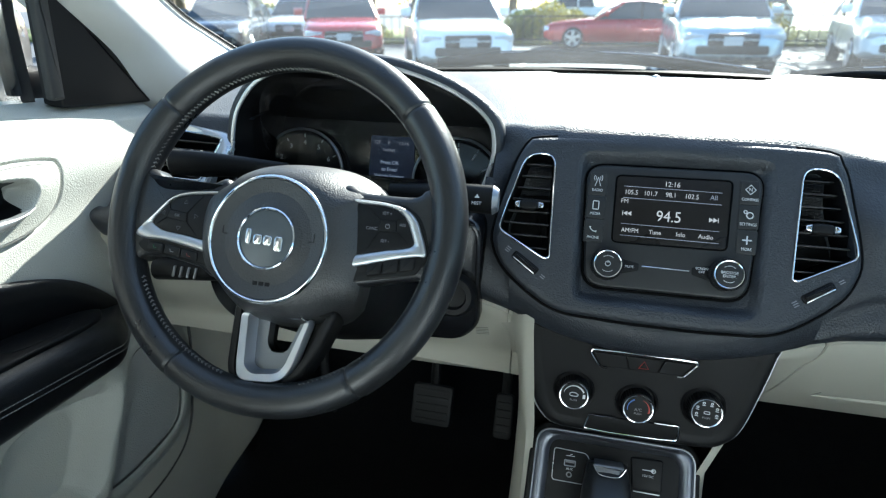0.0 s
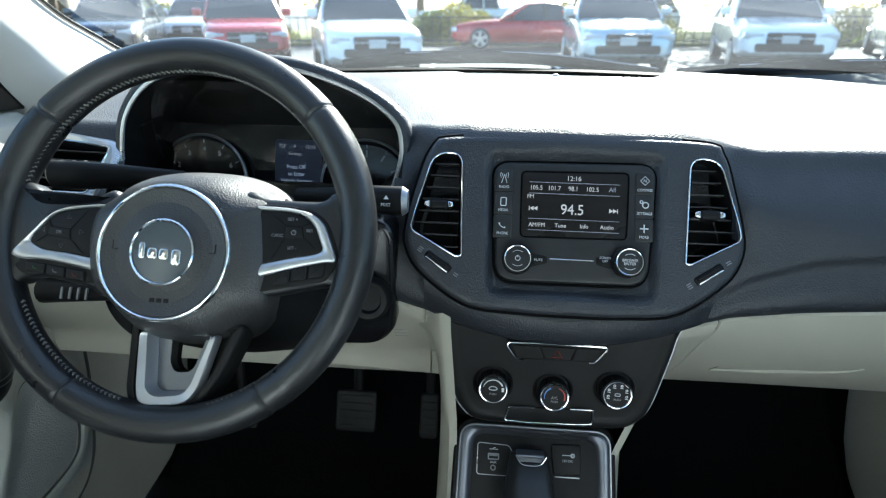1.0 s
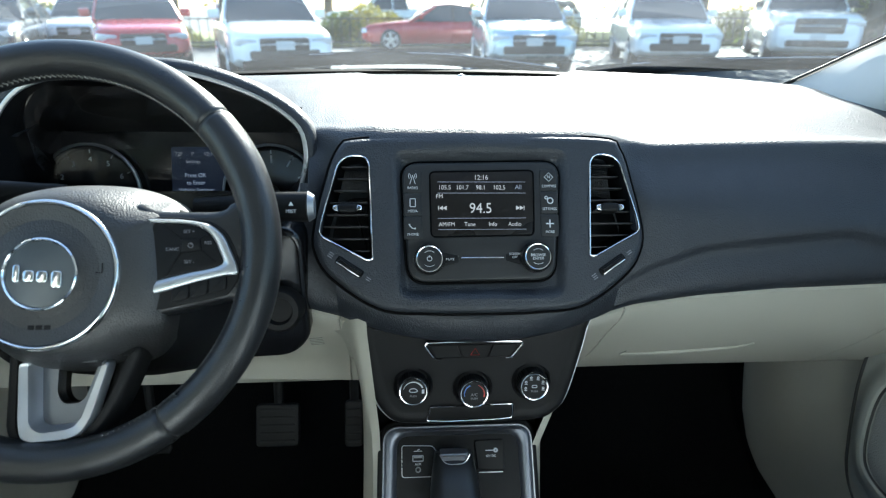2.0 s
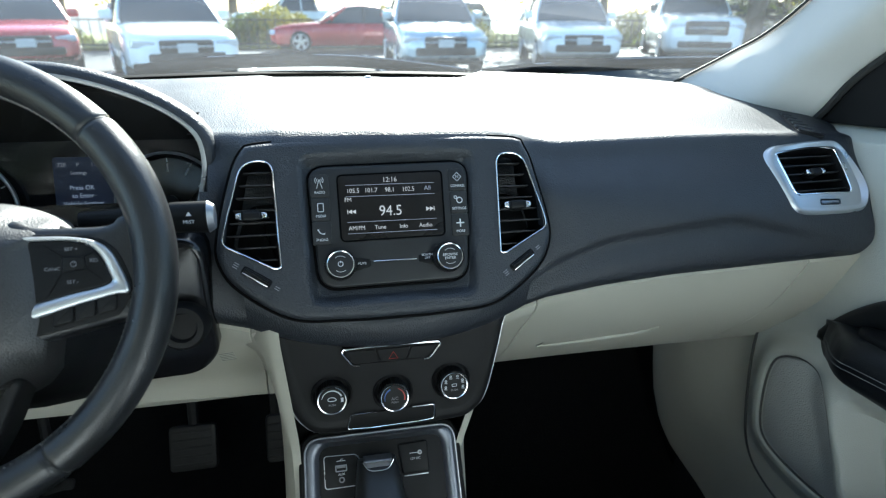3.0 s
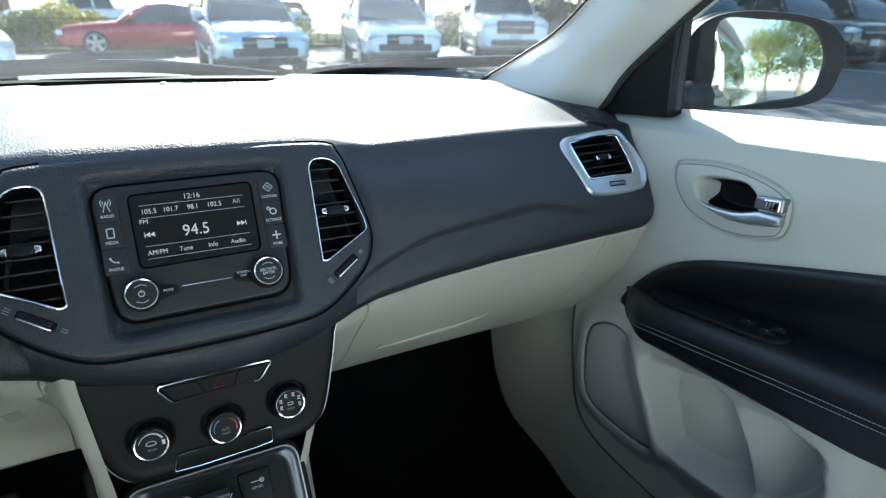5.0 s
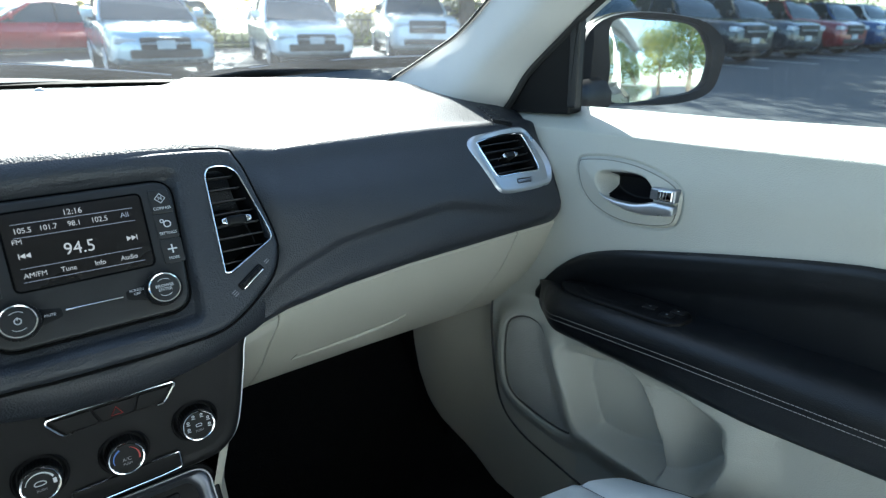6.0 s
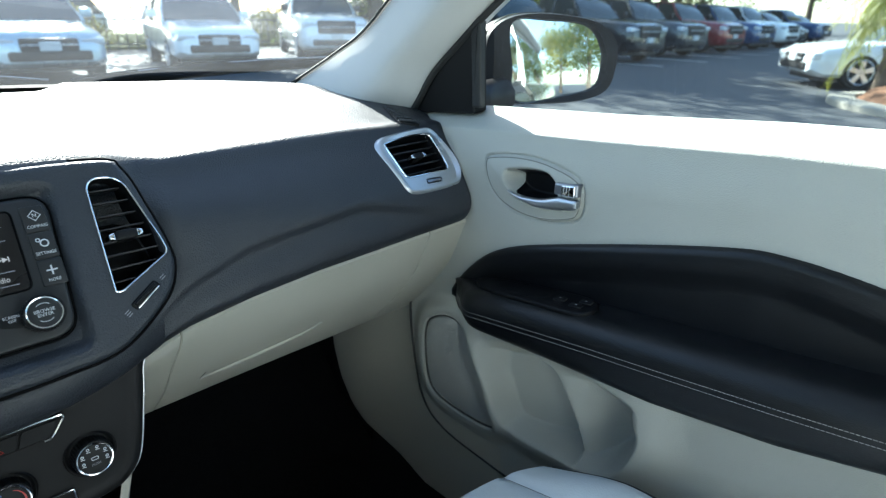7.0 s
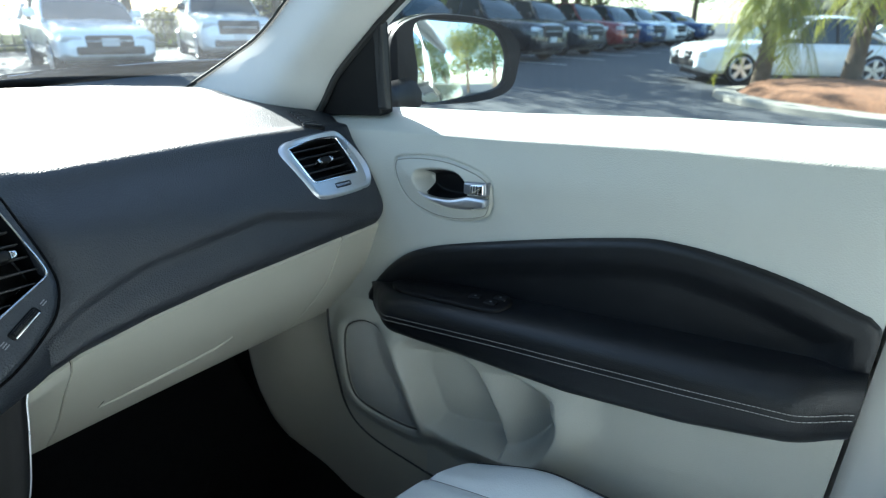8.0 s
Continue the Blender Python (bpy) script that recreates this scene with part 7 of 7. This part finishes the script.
    part("underbody", block((-W / 2 * 0.85, -L / 2 + 0.3, clear - 0.08), (W / 2 * 0.85, L / 2 - 0.3, clear + 0.1)), BLACKTRIM, car)
    if kind == "truck":
        part("bed_opening", block((-W / 2 * 0.8, 1.25, belt - 0.02), (W / 2 * 0.8, L / 2 - 0.12, belt + 0.015), 0.01), BLACKTRIM, car)
    car.matrix_basis = pose(x, y, 0, 0, 0, turn)
    return car


# front row, noses towards the camera's car
vehicle("suv", "pale", "pale silver-blue SUV parked nose out", -14.2, 16.4, 20)
vehicle("suv", "dark", "dark blue-grey SUV parked nose out", -10.6, 16.6, 18)
vehicle("suv", "white", "white SUV parked beside the red one", -10.0, 20.4, 14)
vehicle("suv", "red", "bright red SUV parked nose out", -6.35, 15.1, 24)
vehicle("suv", "white", "white crossover with a dark grille, parked nose out", -2.95, 13.2, 20)
vehicle("sedan", "red", "red saloon parked side-on beyond the bays", 1.0, 20.6, -88)
vehicle("suv", "pale", "pale blue SUV with black lower grille, parked nose out", 2.65, 14.3, -2)
vehicle("suv", "white", "white SUV parked nose out", 6.35, 14.9, -12)
vehicle("truck", "white", "white pickup truck parked nose out", 10.9, 16.4, -24)
vehicle("suv", "silver", "silver SUV parked nose out", 14.6, 18.2, -20)
vehicle("truck", "white", "white truck standing beyond the red saloon", -1.0, 31.0, -80)
vehicle("suv", "white", "white SUV far beyond the fence", 6.5, 30.5, -80)
# row beside the aisle
for k, c, lab, x, y in (("truck", "black", "black pickup truck with a chrome bumper", 17.7, 12.2), ("truck", "dark", "dark grey pickup truck", 21.8, 12.5), ("truck", "wine", "dark red pickup truck", 25.9, 12.6), ("truck", "blue", "dark blue pickup truck", 29.8, 12.6), ("truck", "white", "white pickup truck on chrome wheels", 34.0, 12.7), ("suv", "dark", "dark SUV far down the row", 38.4, 12.9), ("truck", "blue", "blue pickup truck far down the row", 43.0, 13.3), ("truck", "black", "black pickup truck near the mirror", 13.6, 12.2), ("suv", "dark", "dark SUV at the row's end", 48.0, 13.8)):
    vehicle(k, c, lab, x, y - 0.9, -8)
vehicle("sedan", "white", "white saloon parked behind the palm island", 15.9, 1.85, -143)
vehicle("suv", "white", "white SUV far behind the palms", 24.0, -0.8, -140)

# palm island
island = thing("planting_island", "kerbed island of brown bark mulch", "planting bed", (12.2, -0.8, 0), kind="structure")
io = spline([(10.7, 1.75), (11.5, 2.35), (12.5, 2.45), (13.4, 1.7), (14.2, 0.2), (14.6, -2.0), (14.4, -4.6), (12.0, -4.8), (10.2, -3.2), (9.8, -0.8), (10.1, 0.7)], 60)
GR = Plane((0, 0, 0), (1, 0, 0), (0, 1, 0))
bm = bmesh.new()
rings(bm, [[GR(a, b, d) for a, b in shrink(io, q)] for q, d in ((0, 0.0), (0.01, 0.09), (0.04, 0.11), (0.38, 0.12), (0.42, 0.07))], False, False)
under(part("kerb", done(bm), KERB), island)
bm = bmesh.new()
rings(bm, [[GR(a, b, d + 0.03 * noise.noise((a * 3, b * 3, d))) for a, b in shrink(io, q)] for q, d in ((0.40, 0.08), (0.6, 0.24), (0.9, 0.33), (1.3, 0.40))], False, True)
under(part("mulch", done(bm), MULCH), island)


def palm(x, y, h, seed, label):
    rng = random.Random(seed)
    t = thing("palm_tree", label, "palm tree", (x, y, 0.3), group="palms on the island")
    under(part("trunk", tube([(x, y, 0.2), (x + 0.05, y, h * 0.5), (x + 0.02, y, h)], [0.17, 0.13, 0.12], seg=12), BARK), t)
    for r in range(10):
        z = 0.35 + (h - 0.5) * r / 10
        under(part("frond_stub", tube([(x + 0.11 * math.cos(r * 2.4), y + 0.11 * math.sin(r * 2.4), z), (x + 0.21 * math.cos(r * 2.4), y + 0.21 * math.sin(r * 2.4), z + 0.14)], [0.04, 0.02], seg=5), BARK), t)
    for j in range(46):
        a, up = rng.uniform(0, 6.28), rng.uniform(-0.6, 1.1)
        ln = rng.uniform(0.6, 1.1)
        bm = bmesh.new()
        pts = []
        for k in np.linspace(0, 1, 9):
            pts.append(Vector((x + math.cos(a) * ln * k * 0.9, y + math.sin(a) * ln * k * 0.9, h + up * ln * k * 0.8 - 1.35 * k * k * ln * 0.8)))
        tube(pts, [0.018 * (1 - 0.8 * k) for k in np.linspace(0, 1, 9)], seg=4, bm=bm)
        side = Vector((-math.sin(a), math.cos(a), 0))
        for k in np.linspace(0.15, 1, 26):
            i = min(7, int(k * 8))
            c = pts[i].lerp(pts[i + 1], k * 8 - i)
            d = (pts[i + 1] - pts[i]).normalized()
            for s in (-1, 1):
                tip = c + (side * s * rng.uniform(0.4, 1.0) + d * rng.uniform(0.2, 0.9) + Vector((0, 0, -0.75))) * rng.uniform(0.18, 0.32)
                v = [bm.verts.new(c + d * 0.009), bm.verts.new(c.lerp(tip, 0.5) + d * 0.011), bm.verts.new(tip), bm.verts.new(c.lerp(tip, 0.5) - d * 0.009), bm.verts.new(c - d * 0.009)]
                bm.faces.new(v)
        under(part("frond", bm, PALM, smooth=False), t)
    return t


palm(12.5, 1.80, 1.75, 3, "low sago-like palm with arching green fronds")
palm(12.7, 0.42, 2.45, 5, "palm with a rough brown trunk")


def tree(x, y, h, r, seed, leaf=LEAF, label="broad tree with loose green crown", count=5200):
    rng = random.Random(seed)
    t = thing("tree", label, "tree", (x, y, 0), group="trees round the lot")
    base = Vector((x, y, 0))
    trunk = [base, base + Vector((0.1, 0.05, h * 0.25)), base + Vector((0.0, 0.15, h * 0.55)), base + Vector((0.1, 0.1, h * 0.8))]
    bm = tube(trunk, [h * 0.035, h * 0.027, h * 0.018, h * 0.008], seg=9)
    ends = []
    for i in range(11):
        a = rng.uniform(0, 6.28)
        s = trunk[1].lerp(trunk[3], rng.uniform(0.0, 0.9))
        e = s + Vector((math.cos(a) * r * rng.uniform(0.5, 0.9), math.sin(a) * r * rng.uniform(0.5, 0.9), h * rng.uniform(0.08, 0.30)))
        tube([s, s.lerp(e, 0.5) + Vector((0, 0, 0.25)), e], [h * 0.012, h * 0.008, h * 0.003], seg=5, bm=bm)
        ends += [e, s.lerp(e, 0.6)]
    under(part("trunk", bm, BARK), t)
    ends += [trunk[3], trunk[3] + Vector((0, 0, h * 0.15))]
    verts, faces = [], []
    for c in ends:
        cr = r * rng.uniform(0.28, 0.5)
        for k in range(count // len(ends)):
            d = Vector((rng.gauss(0, 1), rng.gauss(0, 1), rng.gauss(0, 0.8)))
            p = c + d.normalized() * cr * rng.random() ** 0.45
            u = Vector((rng.gauss(0, 1), rng.gauss(0, 1), rng.gauss(0, 1))).normalized()
            w = u.orthogonal().normalized() * rng.uniform(0.06, 0.12)
            u *= rng.uniform(0.10, 0.2)
            n = len(verts)
            verts += [p - u, p + w, p + u, p - w]
            faces.append((n, n + 1, n + 2, n + 3))
    me = bpy.data.meshes.new("crown")
    me.from_pydata([tuple(v) for v in verts], [], faces)
    under(attach("crown", me, leaf, smooth=False), t)
    return t


# behind the front row
first = tree(-22, 30, 9, 4.0, 1)
proto = tree(-4, 33, 8, 3.8, 2, LEAF2, "tree with yellowing leaves")
for i, (x, y, k) in enumerate(((-13, 36, 1.1), (6, 38, 1.2), (13, 34, 1.0), (20, 40, 1.2), (30, 42, 1.3), (40, 46, 1.2), (-30, 40, 1.2))):
    src = first if i % 2 else proto
    c = copy_thing(src, Matrix.Translation((x, y, 0)) @ Matrix.Rotation(i * 1.3, 4, "Z") @ Matrix.Scale(k, 4))
for i, (x, y, k) in enumerate(((70, 30, 1.3), (80, 20, 1.3), (60, 4, 1.2), (66, -8, 1.2), (48, -14, 1.0))):
    copy_thing(first if i % 2 else proto, Matrix.Translation((x, y, 0)) @ Matrix.Rotation(i * 2.1, 4, "Z") @ Matrix.Scale(k, 4))
# shade trees beyond the trucks
for i, (x, y, k) in enumerate(((15, 19, 1.15), (21, 21, 1.1), (26, 19, 1.2), (32, 21, 1.1), (38, 19, 1.2), (45, 20, 1.2), (24, 27, 1.3), (36, 28, 1.3))):
    copy_thing(first if i % 2 else proto, Matrix.Translation((x, y, 0)) @ Matrix.Rotation(i * 1.7, 4, "Z") @ Matrix.Scale(k, 4))
for i, (x, y, k) in enumerate(((13, 16.2, 0.95), (18.5, 16.8, 1.0), (24, 16.4, 1.05), (29.5, 16.9, 1.0), (35, 16.5, 1.05), (41, 16.8, 1.0), (9.5, 21.5, 1.1))):
    copy_thing(proto if i % 2 else first, Matrix.Translation((x, y, 0)) @ Matrix.Rotation(i * 2.3, 4, "Z") @ Matrix.Scale(k, 4))
# behind the camera's car: what the mirror shows
for i, (x, y, k) in enumerate(((3.5, -22, 0.95), (7.5, -26, 0.9), (12.5, -30, 1.0), (0.0, -34, 1.1), (18, -28, 1.0))):
    copy_thing(proto if i % 2 else first, Matrix.Translation((x, y, 0)) @ Matrix.Rotation(i * 0.9, 4, "Z") @ Matrix.Scale(k, 4))
vehicle("suv", "dark", "dark SUV parked far behind", 6.0, -20.0, 170)
vehicle("sedan", "white", "white saloon parked far behind", 10.0, -21.0, 172)


def bush(x, y, h, seed, leaf):
    rng = random.Random(seed)
    verts, faces = [], []
    for k in range(1500):
        p = Vector((x + rng.gauss(0, h * 0.45), y + rng.gauss(0, h * 0.35), 0))
        p.z = 0.08 + rng.random() ** 0.8 * h * math.exp(-((p.x - x) ** 2 + (p.y - y) ** 2) / (h * h))
        u = Vector((rng.gauss(0, 1), rng.gauss(0, 1), rng.gauss(0.6, 1))).normalized() * rng.uniform(0.06, 0.14)
        w = u.orthogonal().normalized() * 0.04
        n = len(verts)
        verts += [p - u, p + w, p + u, p - w]
        faces.append((n, n + 1, n + 2, n + 3))
    me = bpy.data.meshes.new("shrub")
    me.from_pydata([tuple(v) for v in verts], [], faces)
    ob = attach("shrub", me, leaf, smooth=False)
    tagged(ob, "loose yellow-green shrub on the verge", "shrub", "shrubs on the verge")


for i, x in enumerate((-2.3, -1.4, -0.6, 2.4, 3.3, 5.6, 9.5, 13.0, -9.0, -12.5)):
    bush(x, 22.6 + 0.4 * (i % 3), 1.1 + 0.3 * (i % 2), 20 + i, LEAF2 if i % 3 else LEAF)
for i in range(15):
    bush(13 + i * 3.1, 17.6 + 0.5 * (i % 3), 2.3 + 0.4 * (i % 2), 60 + i, LEAF)
# low railing between the rows
rail = thing("railing", "black metal railing behind the parked cars", "fence", (-5, 21.2, 0))
under(part("top_rail", block((-18, 21.185, 0.94), (17, 21.215, 0.98)), BLACKTRIM, smooth=False), rail)
under(part("bottom_rail", block((-18, 21.18, 0.18), (17, 21.22, 0.23)), BLACKTRIM, smooth=False), rail)
pme = bpy.data.meshes.new("post")
pbm = block((-0.011, -0.011, 0.0), (0.011, 0.011, 1.0))
pbm.to_mesh(pme)
pbm.free()
pme.materials.append(BLACKTRIM)
for i in range(118):
    o = new("post", pme)
    o.location = (-17.9 + i * 0.297, 21.2, 0)
    under(o, rail)
# sign and far building beyond the island
shop = thing("low_building", "long low pale building with a red sign", "building", (75, -6, 0))
under(part("wall", block((70, -30, 0), (80, 8, 4.2), 0.02), KERB), shop)
under(part("roof", block((69.5, -30.5, 4.2), (80.5, 8.5, 4.5), 0.02), PAINTS["dark"]), shop)
for i in range(9):
    under(part("window", block((69.9, -28 + i * 4, 0.9), (70.0, -25.4 + i * 4, 2.6), 0.01), CARGLASS), shop)
under(part("sign", block((69.8, -2.5, 2.6), (69.98, 2.5, 3.8), 0.02), PAINTS["red"]), shop)

LOT = pose(0, 0, 0, 0, -1.1, 0)
for ob in list(scene.objects):
    if ob not in INSIDE and ob.parent is None:
        ob.matrix_basis = LOT @ ob.matrix_basis
